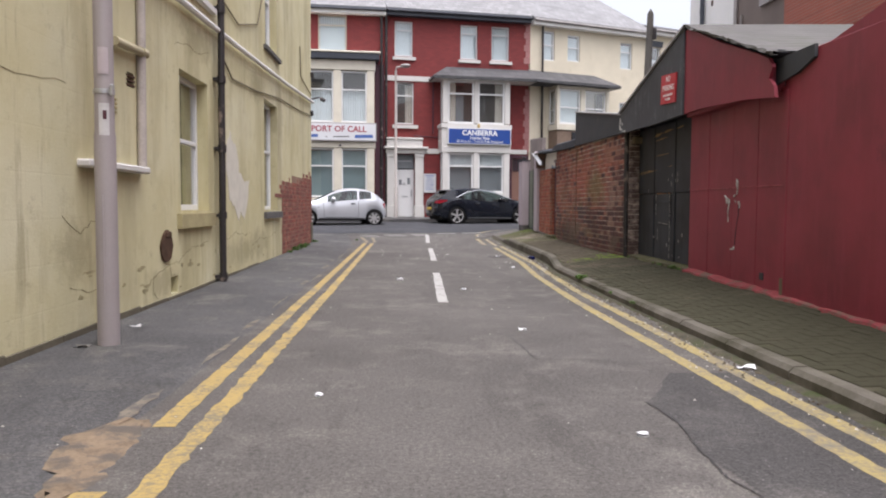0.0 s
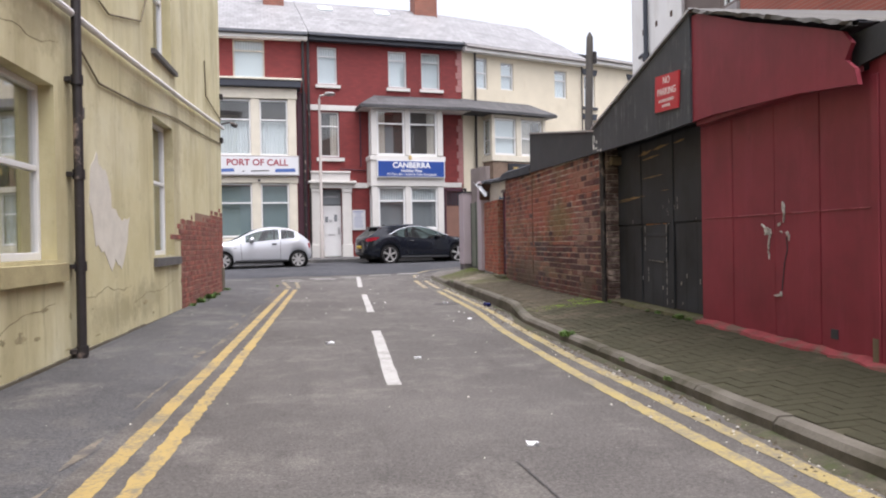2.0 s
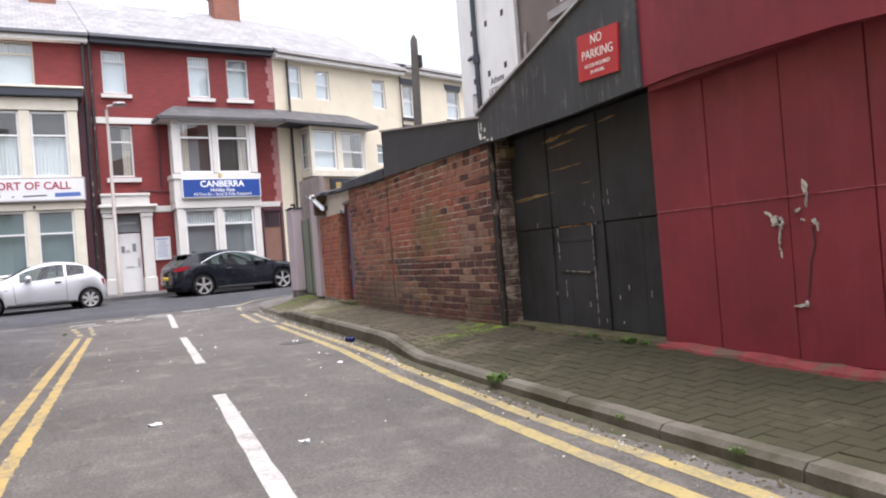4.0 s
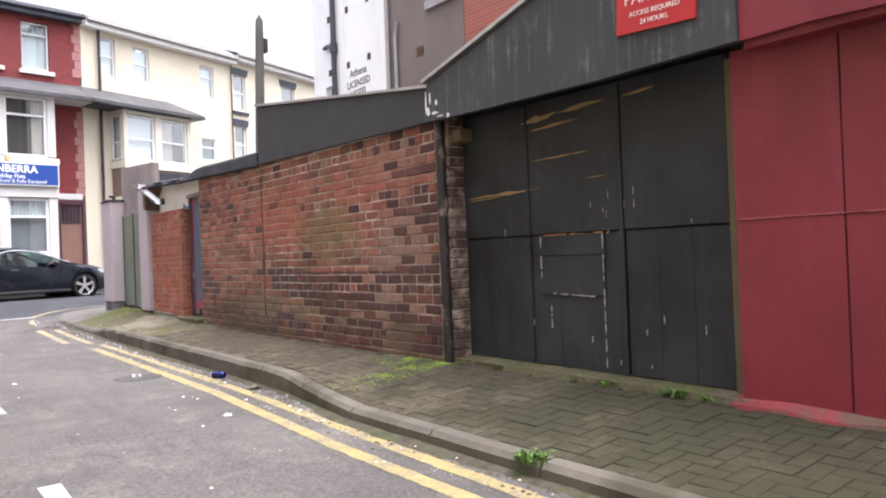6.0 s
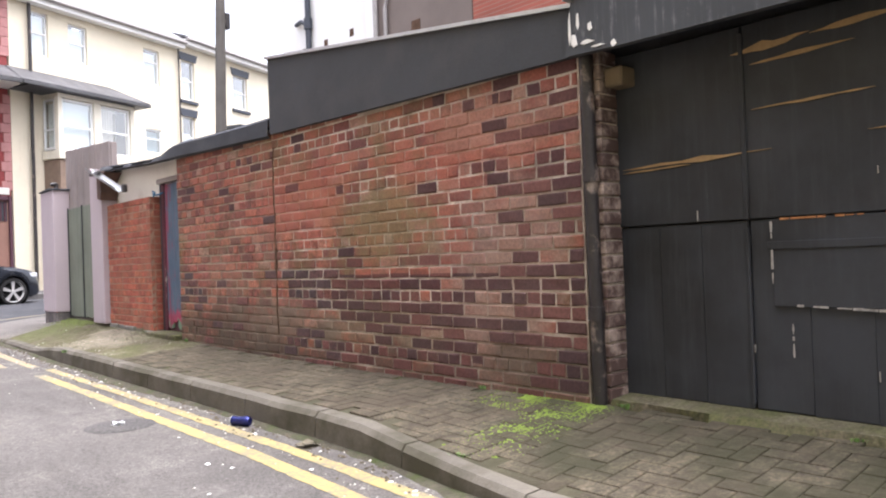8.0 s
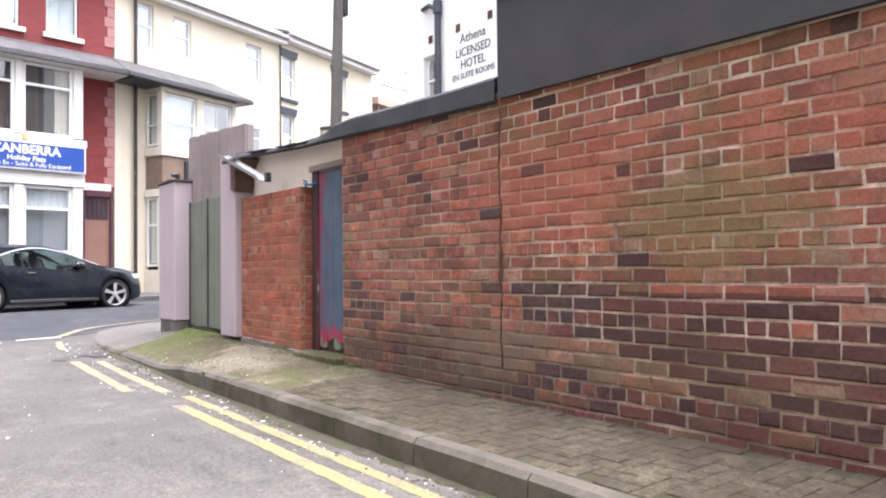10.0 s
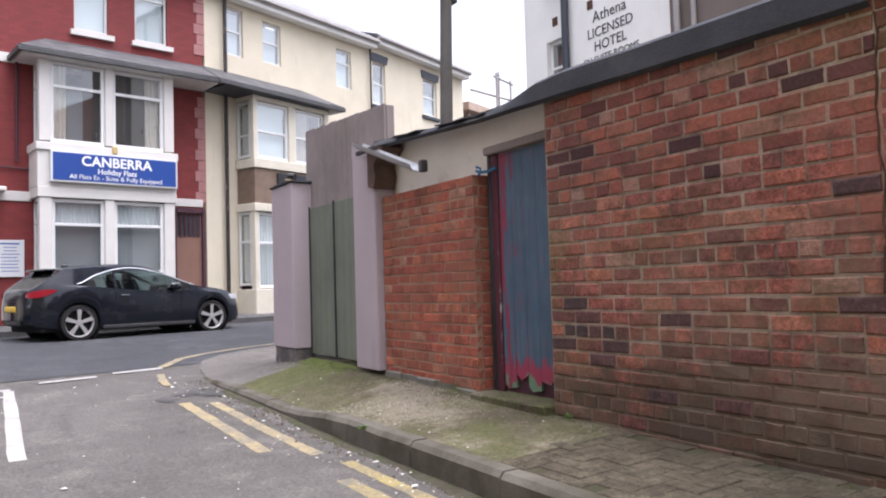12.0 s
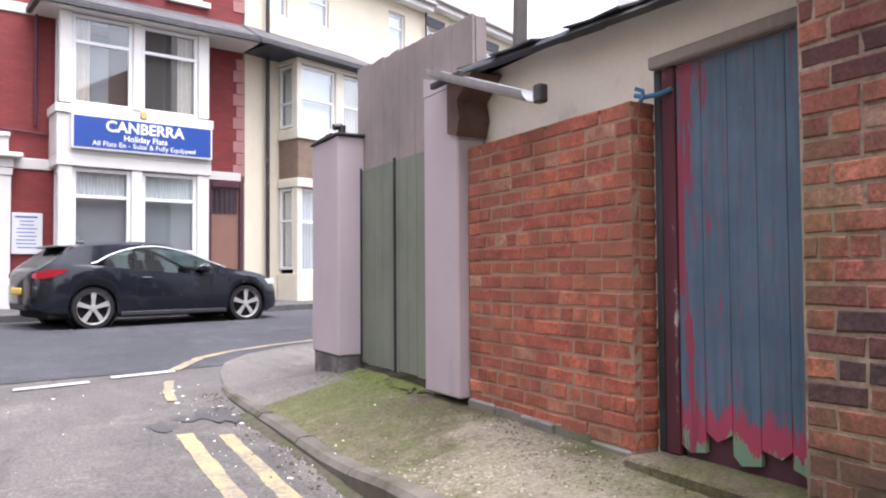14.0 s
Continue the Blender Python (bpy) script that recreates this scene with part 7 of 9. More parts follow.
part("bay_sign", s, BLACK_BOARD, cream, "black sign board with a yellow border")
s = Shell()
s.box(2.0, -BY - 0.086, 4.0, 2.25, -BY - 0.079, 4.25)
part("emblem", s, YELLOW_LINE, cream)
for u0, u1 in ((1.12, 2.24), (2.50, 3.64)):
    sash(cream, AT, u0, u1, 4.76, 6.32, 0.02, PVC, [(SKY_SHEEN_BLIND if u0 < 2 else DRAPE, u0 + 0.05, u1 - 0.05 if u0 < 2 else u0 + 0.6, 4.8, 6.25), (ROOM_SHADE, u0 + 0.7, u1 - 0.05, 4.8, 6.25)] if u0 > 2 else [(SKY_SHEEN_BLIND, u0 + 0.05, u1 - 0.05, 4.8, 6.25)], 0.52, 0, None, WHITE, 0.07)
    sash(cream, AT, u0, u1, 1.22, 3.28, 0.02, PVC, [(NET, u0 + 0.05, u1 - 0.05, 1.3, 3.2)], 0.4, 0, None, WHITE, 0.07)
turn = Matrix(((0, 1, 0, 1.0), (1, 0, 0, 0), (0, 0, 1, 0), (0, 0, 0, 1)))
sash(cream, turn, -0.56, -0.04, 4.78, 6.3, 0.0, PVC, [(SKY_SHEEN_BLIND, -0.5, -0.1, 4.8, 6.2)], 0.6)
sash(cream, turn, -0.56, -0.04, 1.3, 3.28, 0.0, PVC, [(NET, -0.5, -0.1, 1.4, 3.2)], 0.4)
s = Shell()
for zz in (0.0, -0.07):
    s.face((-0.35, -1.05, 6.60 + zz), (4.22, -1.05, 6.60 + zz), (3.45, -0.01, 7.16 + zz), (-0.15, -0.01, 7.16 + zz))
    s.face((4.22, -1.05, 6.60 + zz), (4.22, -0.01, 6.60 + zz), (3.45, -0.01, 7.16 + zz))
s.box(-0.3, -1.07, 6.47, 4.24, -0.98, 6.58, 0.008)
uv_roof(part("bay_roof", s, SLATE_DARK, cream, "dark slate bay roof"))
s = Shell()
s.box(-0.1, -0.97, 6.465, 4.2, -0.01, 6.495)
part("bay_soffit", s, DARK_TRIM, cream)

# next cream house, and the one beyond
N = house_pose(12.02, 37.45, 24.0)
next_holes = [(0.0 + 0.08, 7.36, 0.78, 8.82), (0.08, 5.2, 0.74, 6.72), (3.0, 7.5, 3.9, 8.85), (3.0, 4.0, 4.6, 6.4)]
nxt = terrace("cream_house", "cream rendered end house with dark window heads", N, 5.75, CREAM, 9.55, next_holes, SOOT_WHITE, SLATE_DARK, rise=1.4, run=4.0, front=CREAM)
for u0, z0, u1, z1 in next_holes:
    sash(nxt, ID, u0, u1, z0, z1, 0.08, PVC, [(NET, u0 + 0.05, u1 - 0.05, z0 + 0.05, z0 + 0.6 * (z1 - z0)), (ROOM_SHADE, u0 + 0.05, u1 - 0.05, z0 + 0.6 * (z1 - z0), z1 - 0.05)], 0.5)
    s = Shell()
    s.extrude([(u0 - 0.06, -0.04, z1), (u1 + 0.06, -0.04, z1), (u1 + 0.14, -0.04, z1 + 0.28), (u0 - 0.14, -0.04, z1 + 0.28)], (0, 0.036, 0))
    s.box(u0 - 0.1, -0.09, z0 - 0.16, u1 + 0.1, -0.004, z0 - 0.04, 0.01)
    pieces("window_head", s, DARK_TRIM, nxt, "dark painted window head and sill")
s = Shell()
s.box(2.2, -1.0, 6.5, 5.6, -0.01, 6.62, 0.02)
part("bay_roof", s, DARK_TRIM, nxt)
s = Shell()
s.box(2.3, -0.9, 0.4, 5.5, -0.01, 6.5, 0.02)
pieces("bay_front", s, CREAM_TRIM, nxt)
beyond = thing("timber_framed_shelter", "unfinished flat roof on posts beyond the terrace", "building", house_pose(17.6, 40.6, 24.0))
s = Shell()
s.box(0.0, -0.5, 8.3, 6.5, 4.0, 8.65, 0.02)
part("flat_roof", s, mottled("pale_fibreboard", (0.42, 0.32, 0.25), 0.15, 2, 30, 0.8), beyond)
for u in (0.3, 1.2, 3.0, 5.0, 6.2):
    s = Shell()
    s.box(u, -0.3, 0.0, u + 0.12, -0.18, 8.3, 0.01)
    part("post", s, GREY_PIPE, beyond)
s = Shell()
s.box(0.2, 1.2, 0.0, 6.3, 1.4, 8.2)
part("back_wall", s, BROWN_BRICK, beyond)
scaf = thing("scaffold", "thin metal scaffold poles above the far roof", "scaffold", house_pose(17.6, 40.6, 24.0))
s = Shell()
for a, b in (((3.2, 0, 8.65), (3.2, 0, 10.6)), ((4.1, 0.4, 8.65), (4.1, 0.4, 10.9)), ((3.0, 0, 10.4), (5.8, 0.6, 10.7)), ((1.0, 0, 9.4), (5.6, 0.6, 9.9)), ((5.4, 0.5, 8.65), (5.4, 0.5, 10.8))):
    s.tube([a, b], 0.05, 6)
part("poles", s, GREY_PIPE, scaf)

# telegraph pole
tp = thing("telegraph_pole", "weathered wooden telegraph pole with a dark iron step", "telegraph pole")
s = Shell()
s.tube([(8.93, 28.0, 0.0), (8.96, 28.0, 4.0), (9.06, 28.0, 7.5), (9.07, 28.0, 7.95), (9.07, 28.0, 8.12)], [0.15, 0.135, 0.12, 0.11, 0.02], 14)
part("pole", s, POLE_WOOD, tp, smooth=True)
s = Shell()
s.box(9.15, 27.9, 7.05, 9.28, 28.1, 7.45, 0.02)
part("bracket", s, BLACK_PIPE, tp)

# lamp column at the terrace
lc = thing("street_lamp", "slim pale steel street lamp on the far footway", "street lamp")
s = Shell()
s.tube([(-0.12, 33.2, 0.5), (-0.12, 33.2, 1.8), (-0.12, 33.2, 1.85), (-0.13, 33.2, 6.75), (-0.10, 33.1, 6.85), (0.15, 33.0, 6.88)], [0.09, 0.085, 0.06, 0.045, 0.04, 0.035], 12)
part("shaft", s, mottled("pale_grey_column", (0.42, 0.38, 0.35), 0.08, 3, 40, 0.5), lc, smooth=True)
s = Shell()
s.lathe([(0.0, 0.0), (0.16, 0.01), (0.22, 0.06), (0.18, 0.12), (0.0, 0.14)], (0.28, 32.95, 6.83), "z", 16)
part("lantern", s, GREY_PIPE, lc, smooth=True)

# backs of the buildings behind the sheds
hotel = thing("hotel", "white rendered hotel side wall with painted lettering", "building")


def west(ob):
    """Turns a flat piece so that it hangs on the wall that faces west."""
    ob.matrix_basis = Matrix(((0, 1, 0, 10.0), (-1, 0, 0, 0), (0, 0, 1, 0), (0, 0, 0, 1)))
    return ob


s = Shell()
pierced(s, -26.6, -22.95, -0.05, 12.0, 0.0, 0.3, [(-25.95, 4.7, -25.45, 5.72)])
west(part("wall", s, SOOT_WHITE, hotel))
s = Shell()
s.box(10.31, 26.3, -0.05, 18, 26.6, 12)
s.box(10.31, 22.96, -0.05, 18, 23.2, 12)
part("wall", s, SOOT_WHITE, hotel)
s = Shell()
s.box(9.9, 22.96, 12, 18, 26.7, 12.2)
part("roof", s, SLATE_DARK, hotel)
to_w = Matrix(((0, 1, 0, 10.0), (-1, 0, 0, 0), (0, 0, 1, 0), (0, 0, 0, 1)))
sash(hotel, to_w, -25.95, -25.45, 4.7, 5.72, 0.1, PVC, [(BLIND, -25.9, -25.5, 4.75, 5.65)], 0.5)
s = Shell()
for z0 in (5.98, 7.4):
    for u in (-25.75, -24.8, -23.8):
        s.box(u, -0.012, z0, u + 0.14, -0.002, z0 + 0.16)
for ob in pieces("air_brick", s, RUST, hotel):
    west(ob)
s = Shell()
s.tube([(-25.3, -0.1, 3.0), (-25.3, -0.1, 12)], 0.07, 10)
s.tube([(-25.3, -0.1, 6.6), (-25.6, -0.1, 6.75), (-25.9, -0.05, 6.75)], 0.05, 8)
s.tube([(-25.3, -0.1, 6.5), (-25.3, -0.1, 6.75)], 0.10, 10)
west(part("soil_pipe", s, DARK_TRIM, hotel, "dark soil pipe", smooth=True))
for txt, size, zz in (("Athena", 0.28, 5.80), ("LICENSED", 0.25, 5.52), ("HOTEL", 0.25, 5.27), ("EN SUITE ROOMS", 0.17, 5.04)):
    lettering("lettering", txt, size, to_w @ pose(-24.27, -0.006, zz, 90, 0, 0), LETTER_BLACK, hotel, 0.003)
grey_b = thing("grey_building", "grey-brown rendered back wall with pipes", "building")
s = Shell()
pierced(s, -22.9, -19.97, -0.05, 12.0, -0.05, 0.3, [(-20.9, 6.75, -19.99, 8.0)])
west(part("wall", s, GREY_RENDER, grey_b))
sash(grey_b, to_w, -20.9, -19.99, 6.75, 8.0, 0.05, PVC, [(NET, -20.85, -20.05, 6.8, 7.9)], 0.4, 1, (-21.2, -19.99, 6.45, 6.65, 0.14), GREY_PIPE)
s = Shell()
s.box(10.35, 20.0, -0.05, 18, 22.8, 12)
part("body", s, GREY_RENDER, grey_b)
s = Shell()
s.tube([(-22.7, -0.14, 2.0), (-22.7, -0.14, 12)], 0.05, 8)
s.tube([(-22.4, -0.12, 2.0), (-22.4, -0.12, 6.2), (-22.3, -0.12, 6.5)], 0.04, 8)
west(part("waste_pipe", s, GREY_PIPE, grey_b, smooth=True))
s = Shell()
s.box(-21.65, -0.066, 5.55, -21.4, -0.052, 5.75)
west(part("air_brick", s, RUST, grey_b))
brick_b = thing("brick_building", "plain red brick building behind the sheds", "building")
s = Shell()
s.box(9.92, -8, -0.05, 18, 19.94, 9.5, 0.02)
bb = part("wall", s, facade_brick("bright_red_brick", (0.30, 0.075, 0.045), (0.25, 0.16, 0.12)), brick_b)

# ---------------------------------------------------------------- parked cars
def gloss_paint(name, col, metal, rough=0.28, coat=1.0):
    def build(nt, bsdf):
        v = coords(nt)
        dust = step(nt, fuzz(nt, coords(nt, (1, 1, 2.2)), 2.2, 7, 0.65), 0.48, 0.75)
        nt.links.new(blend(nt, dust, col, tuple(min(1, c * 0.85 + 0.012) for c in col)), bsdf.inputs["Base Color"])
        bsdf.inputs["Coat Weight"].default_value = coat
        bsdf.inputs["Coat Roughness"].default_value = 0.03
        bump(nt, bsdf, fuzz(nt, v, 3.0, 2), 0.02, 0.01)
    return material(name, build, rough, metal)


SILVER = gloss_paint("silver_car_paint", (0.50, 0.51, 0.535), 0.3)
BLACK_CAR = gloss_paint("black_car_paint", (0.006, 0.0078, 0.013), 0.0, 0.14, 0.3)
BLACK_CAR.node_tree.nodes["Principled BSDF"].inputs["Specular IOR Level"].default_value = 0.30
RUBBER = mottled("tyre_rubber", (0.022, 0.021, 0.021), 0.2, 8, 60, 0.85, 0.2)
ALLOY = mottled("alloy_rim", (0.46, 0.45, 0.44), 0.2, 8, 60, 0.42, 0.05, metal=0.5)
WELL = mottled("dark_wheel_well", (0.012, 0.012, 0.012), 0.2, 6, 40, 0.9)
TRIM = mottled("black_plastic_trim", (0.025, 0.025, 0.027), 0.2, 6, 40, 0.55)
CHROME = mottled("chrome_strip", (0.50, 0.51, 0.53), 0.05, 8, 40, 0.3, 0.02, metal=1.0)
TAIL = mottled("red_tail_lens", (0.28, 0.010, 0.022), 0.1, 8, 40, 0.15, 0.02)
LAMP = mottled("headlamp_lens", (0.55, 0.56, 0.58), 0.15, 9, 40, 0.12, 0.02)
PLATE = mottled("yellow_plate", (0.55, 0.36, 0.03), 0.05, 6, 40, 0.4)
SEAT = mottled("dark_seat", (0.035, 0.035, 0.04), 0.2, 6, 40, 0.9)


def car_glass_build(nt, bsdf):
    out = nt.nodes["Material Output"]
    nt.nodes.remove(bsdf)
    clear, shine, mix, facing, gain = (nt.nodes.new(n) for n in ("ShaderNodeBsdfTransparent", "ShaderNodeBsdfGlossy", "ShaderNodeMixShader", "ShaderNodeLayerWeight", "ShaderNodeMapRange"))
    clear.inputs[0].default_value = (0.34, 0.42, 0.42, 1)
    shine.inputs["Roughness"].default_value = 0.03
    facing.inputs[0].default_value = 0.32
    gain.inputs["To Min"].default_value, gain.inputs["To Max"].default_value = 0.05, 0.40
    nt.links.new(facing.outputs["Facing"], gain.inputs["Value"])
    nt.links.new(gain.outputs[0], mix.inputs[0])
    nt.links.new(clear.outputs[0], mix.inputs[1])
    nt.links.new(shine.outputs[0], mix.inputs[2])
    nt.links.new(mix.outputs[0], out.inputs[0])


CAR_GLASS = material("tinted_car_glass", car_glass_build)


def smooth_table(rows, x):
    """A table read with eased steps, for body lines without kinks."""
    if x <= rows[0][0]:
        return rows[0][1]
    for i in range(len(rows) - 1):
        (a, p), (b, q) = rows[i], rows[i + 1]
        if x <= b:
            f = (x - a) / (b - a)
            m0 = (q - (rows[i - 1][1] if i else p)) / (b - (rows[i - 1][0] if i else a)) * (b - a)
            nx = rows[i + 2] if i + 2 < len(rows) else rows[i + 1]
            m1 = (nx[1] - p) / (nx[0] - a) * (b - a)
            return (2 * f**3 - 3 * f**2 + 1) * p + (f**3 - 2 * f**2 + f) * m0 + (-2 * f**3 + 3 * f**2) * q + (f**3 - f**2) * m1
    return rows[-1][1]


def glazing(sh, c):
    """Each separate window of the shell as its own part."""
    at, s = {}, Shell()
    for f in sh.f:
        ids = []
        for i in f:
            key = tuple(round(q, 4) for q in sh.v[i])
            if key not in at:
                at[key] = len(s.v)
                s.v.append(sh.v[i])
            ids.append(at[key])
        s.f.append(tuple(dict.fromkeys(ids)))
    return pieces("window", s, CAR_GLASS, c, smooth=True)


def car(name, label, m, spec):
    """A hatchback. Local x runs from tail to nose, y from the kerb side outwards is mirrored, z up from the road."""
    c = thing(name, label, "car", m)
    top, belt, wide, low = spec["top"], spec["belt"], spec["wide"], spec["low"]
    x0, x1 = spec["ends"]
    R, wheels = spec["arch"], spec["wheels"]
    rw = spec["wheel"]
    N = 110
    body, well = Shell(), Shell()
    glass = {"side": Shell(), "front": Shell(), "rear": Shell()}
    xs = [x0 + (x1 - x0) * (0.5 - 0.5 * math.cos(math.pi * i / N)) * 0.35 + (x1 - x0) * i / N * 0.65 for i in range(N + 1)]
    rings = []
    for x in xs:
        zt, zb, w, zl = smooth_table(top, x), smooth_table(belt, x), smooth_table(wide, x), smooth_table(low, x)
        zb = min(zb, zt - 0.012)
        for wx in wheels:
            d = abs(x - wx)
            if d < R:
                zl = max(zl, rw + math.sqrt(R * R - d * d) - 0.0)
        zl = min(zl, zb - 0.06)
        tall = zt - zb
        wr = w - 0.05 - 0.30 * max(0.0, tall) ** 0.9
        zm = zl + (zb - zl) * 0.5
        g = smooth_table(spec["glass_top"], x)
        ring = [(w - 0.035, zl), (w - 0.004, zl + (zb - zl) * 0.18), (w, zm), (w - 0.006, zm + (zb - zm) * 0.55), (w - 0.05, zb), (w - 0.05 + (wr - w + 0.05) * g, zb + tall * 0.86 * g), (wr, zb + tall * 0.86), (wr - 0.10, zt - 0.008 - tall * 0.03), (wr * 0.45, zt), (0.0, zt + 0.004)]
        rings.append(ring)
    gl = spec["side_glass"]
    for i in range(N):
        xa, xb = xs[i], xs[i + 1]
        xm = (xa + xb) / 2
        for k in range(9):
            for sg in (-1, 1):
                q = [(xa, sg * rings[i][k][0], rings[i][k][1]), (xb, sg * rings[i + 1][k][0], rings[i + 1][k][1]), (xb, sg * rings[i + 1][k + 1][0], rings[i + 1][k + 1][1]), (xa, sg * rings[i][k + 1][0], rings[i][k + 1][1])]
                dest = body
                if k == 4 and any(a < xm < b for a, b in gl):
                    dest = glass["side"]
                elif k >= 7 and spec["front_glass"][0] < xm < spec["front_glass"][1]:
                    dest = glass["front"]
                elif k >= 7 and spec["rear_glass"][0] < xm < spec["rear_glass"][1]:
                    dest = glass["rear"]
                dest.face(*q)
    for i, x in ((0, xs[0]), (N, xs[-1])):
        r = rings[i]
        body.face(*[(x, y, z) for y, z in r], *[(x, -y, z) for y, z in reversed(r[:-1])])
    part("body", body, spec["paint"], c, smooth=True, weld=True)
    for key, sh in glass.items():
        if sh.f:
            for g in glazing(sh, c):
                g.visible_shadow = False
    # dark underside, cabin floor and seats
    for wx in wheels:
        for sg in (-1, 1):
            wy = spec["half"] - 0.02
            w = Shell()
            w.lathe([(R + 0.012, 0.0), (R + 0.012, -0.26), (0.0, -0.26)], (wx, sg * wy, rw), "y", 28) if sg > 0 else w.lathe([(R + 0.012, 0.0), (R + 0.012, 0.26), (0.0, 0.26)], (wx, sg * wy, rw), "y", 28)
            part("wheel_well", w, WELL, c)
    u = Shell()
    u.box(x0 + 0.25, -spec["half"] + 0.10, 0.18, x1 - 0.3, spec["half"] - 0.10, 0.34, 0.03)
    part("underside", u, WELL, c)
    s0, s1 = spec["cabin"]
    u = Shell()
    u.box(s0, -spec["half"] + 0.14, 0.34, s1, spec["half"] - 0.14, 0.72, 0.03)
    part("cabin_floor", u, SEAT, c)
    for sx in spec["seats"]:
        for sy in (-0.36, 0.36):
            u = Shell()
            u.extrude([(sx, sy - 0.24, 0.7), (sx - 0.16, sy - 0.22, 1.12), (sx - 0.08, sy - 0.22, 1.13), (sx + 0.12, sy - 0.24, 0.7)], (0, 0.46, 0))
            u.box(sx - 0.20, sy - 0.12, 1.10, sx - 0.10, sy + 0.12, 1.26, 0.03)
            part("seat", u, SEAT, c)
    # wheels
    for wx in wheels:
        for sg in (-1, 1):
            wy = spec["half"] - 0.02
            t = Shell()
            prof = [(rw * 0.74, -0.19), (rw * 0.93, -0.20), (rw, -0.17), (rw, -0.03), (rw * 0.95, 0.0), (rw * 0.78, 0.005), (rw * 0.74, -0.02)]
            t.lathe([(r, sg * h) for r, h in prof], (wx, sg * wy, rw), "y", 36)
            wheel = part("wheel", t, RUBBER, c, smooth=True)
            wheel.name = "wheel"
            d = Shell()
            d.lathe([(rw * 0.77, 0.002 * sg), (rw * 0.74, -0.015 * sg), (rw * 0.70, -0.05 * sg)], (wx, sg * wy, rw), "y", 36)
            n = spec["spokes"]
            for k in range(n):
                a = 2 * math.pi * k / n + 0.3
                e = Vector((math.cos(a), 0, math.sin(a)))
                f = Vector((-math.sin(a), 0, math.cos(a)))
                hw0, hw1 = spec["spoke_w"]
                cc = Vector((wx, sg * (wy - 0.012), rw))
                pts = [cc + e * rw * 0.10 + f * hw0, cc + e * rw * 0.74 + f * hw1, cc + e * rw * 0.74 - f * hw1, cc + e * rw * 0.10 - f * hw0]
                d.extrude(pts, (0, -0.03 * sg, 0))
            d.lathe([(0.0, -0.004 * sg), (rw * 0.16, -0.006 * sg), (rw * 0.19, -0.03 * sg)], (wx, sg * wy, rw), "y", 20)
            rim = part("rim", d, ALLOY, wheel)
            b = Shell()
            b.lathe([(0.0, -0.07 * sg), (rw * 0.70, -0.075 * sg)], (wx, sg * wy, rw), "y", 24)
            part("brake_disc", b, WELL, wheel)
    # small parts on both sides
    for sg in (-1, 1):
        for nm, mat, boxes in spec["side_parts"]:
            s = Shell()
            for xa, za, xb, zb, out in boxes:
                wy = smooth_table(wide, (xa + xb) / 2)
                s.box(xa, sg * (wy - 0.03), za, xb, sg * (wy + out), zb, 0.012)
            part(nm, s, mat, c)
        s = Shell()
        mx, mz = spec["mirror"]
        wy = smooth_table(wide, mx)
        s.box(mx - 0.09, sg * (wy - 0.06), mz, mx + 0.06, sg * (wy + 0.16), mz + 0.15, 0.045)
        part("mirror", s, spec["mirror_paint"], c, smooth=False)
        # door seams
        for xa, za, xb, zb in spec["seams"]:
            s = Shell()
            n = 8
            for i in range(n):
                f, g = i / n, (i + 1) / n
                pa, pb = (xa + (xb - xa) * f, za + (zb - za) * f), (xa + (xb - xa) * g, za + (zb - za) * g)
                ya, yb = smooth_table(wide, pa[0]) + 0.001, smooth_table(wide, pb[0]) + 0.001
                dx, dz = (0.005, 0) if abs(xb - xa) < abs(zb - za) else (0, 0.005)
                s.face((pa[0] - dx, sg * ya, pa[1] - dz), (pa[0] + dx, sg * ya, pa[1] + dz), (pb[0] + dx, sg * yb, pb[1] + dz), (pb[0] - dx, sg * yb, pb[1] - dz))
            part("door_seam", s, WELL, c)
        # lamp lenses that wrap round the corner of the tail
        if spec.get("tail_lens"):
            s = Shell()
            for out in (0.014, -0.02):
                s.grid([[(x, sg * (smooth_table(wide, x) + out), zc - hh), (x, sg * (smooth_table(wide, x) + out), zc + hh)] for x, zc, hh in spec["tail_lens"]])
            part("tail_light", s, TAIL, c, smooth=True)
        # bright strip over the side windows
        if spec.get("strip"):
            s = Shell()
            xa, xb = spec["strip"]
            pts = []
            for i in range(25):
                x = xa + (xb - xa) * i / 24
                zt, zb, w = smooth_table(top, x), smooth_table(belt, x), smooth_table(wide, x)
                tall = zt - zb
                wr, g = w - 0.05 - 0.30 * max(0, tall) ** 0.9, smooth_table(spec["glass_top"], x)
                pts.append((x, sg * (w - 0.05 + (wr - w + 0.05) * g + 0.006), zb + tall * 0.86 * g + 0.008))
            s.tube(pts, 0.011, 6)
            part("chrome_strip", s, CHROME, c, smooth=True)
    for nm, mat, (xa, ya, za, xb, yb, zb) in spec["end_parts"]:
        s = Shell()
        s.box(xa, ya, za, xb, yb, zb, 0.02)
        part(nm, s, mat, c)
    return c


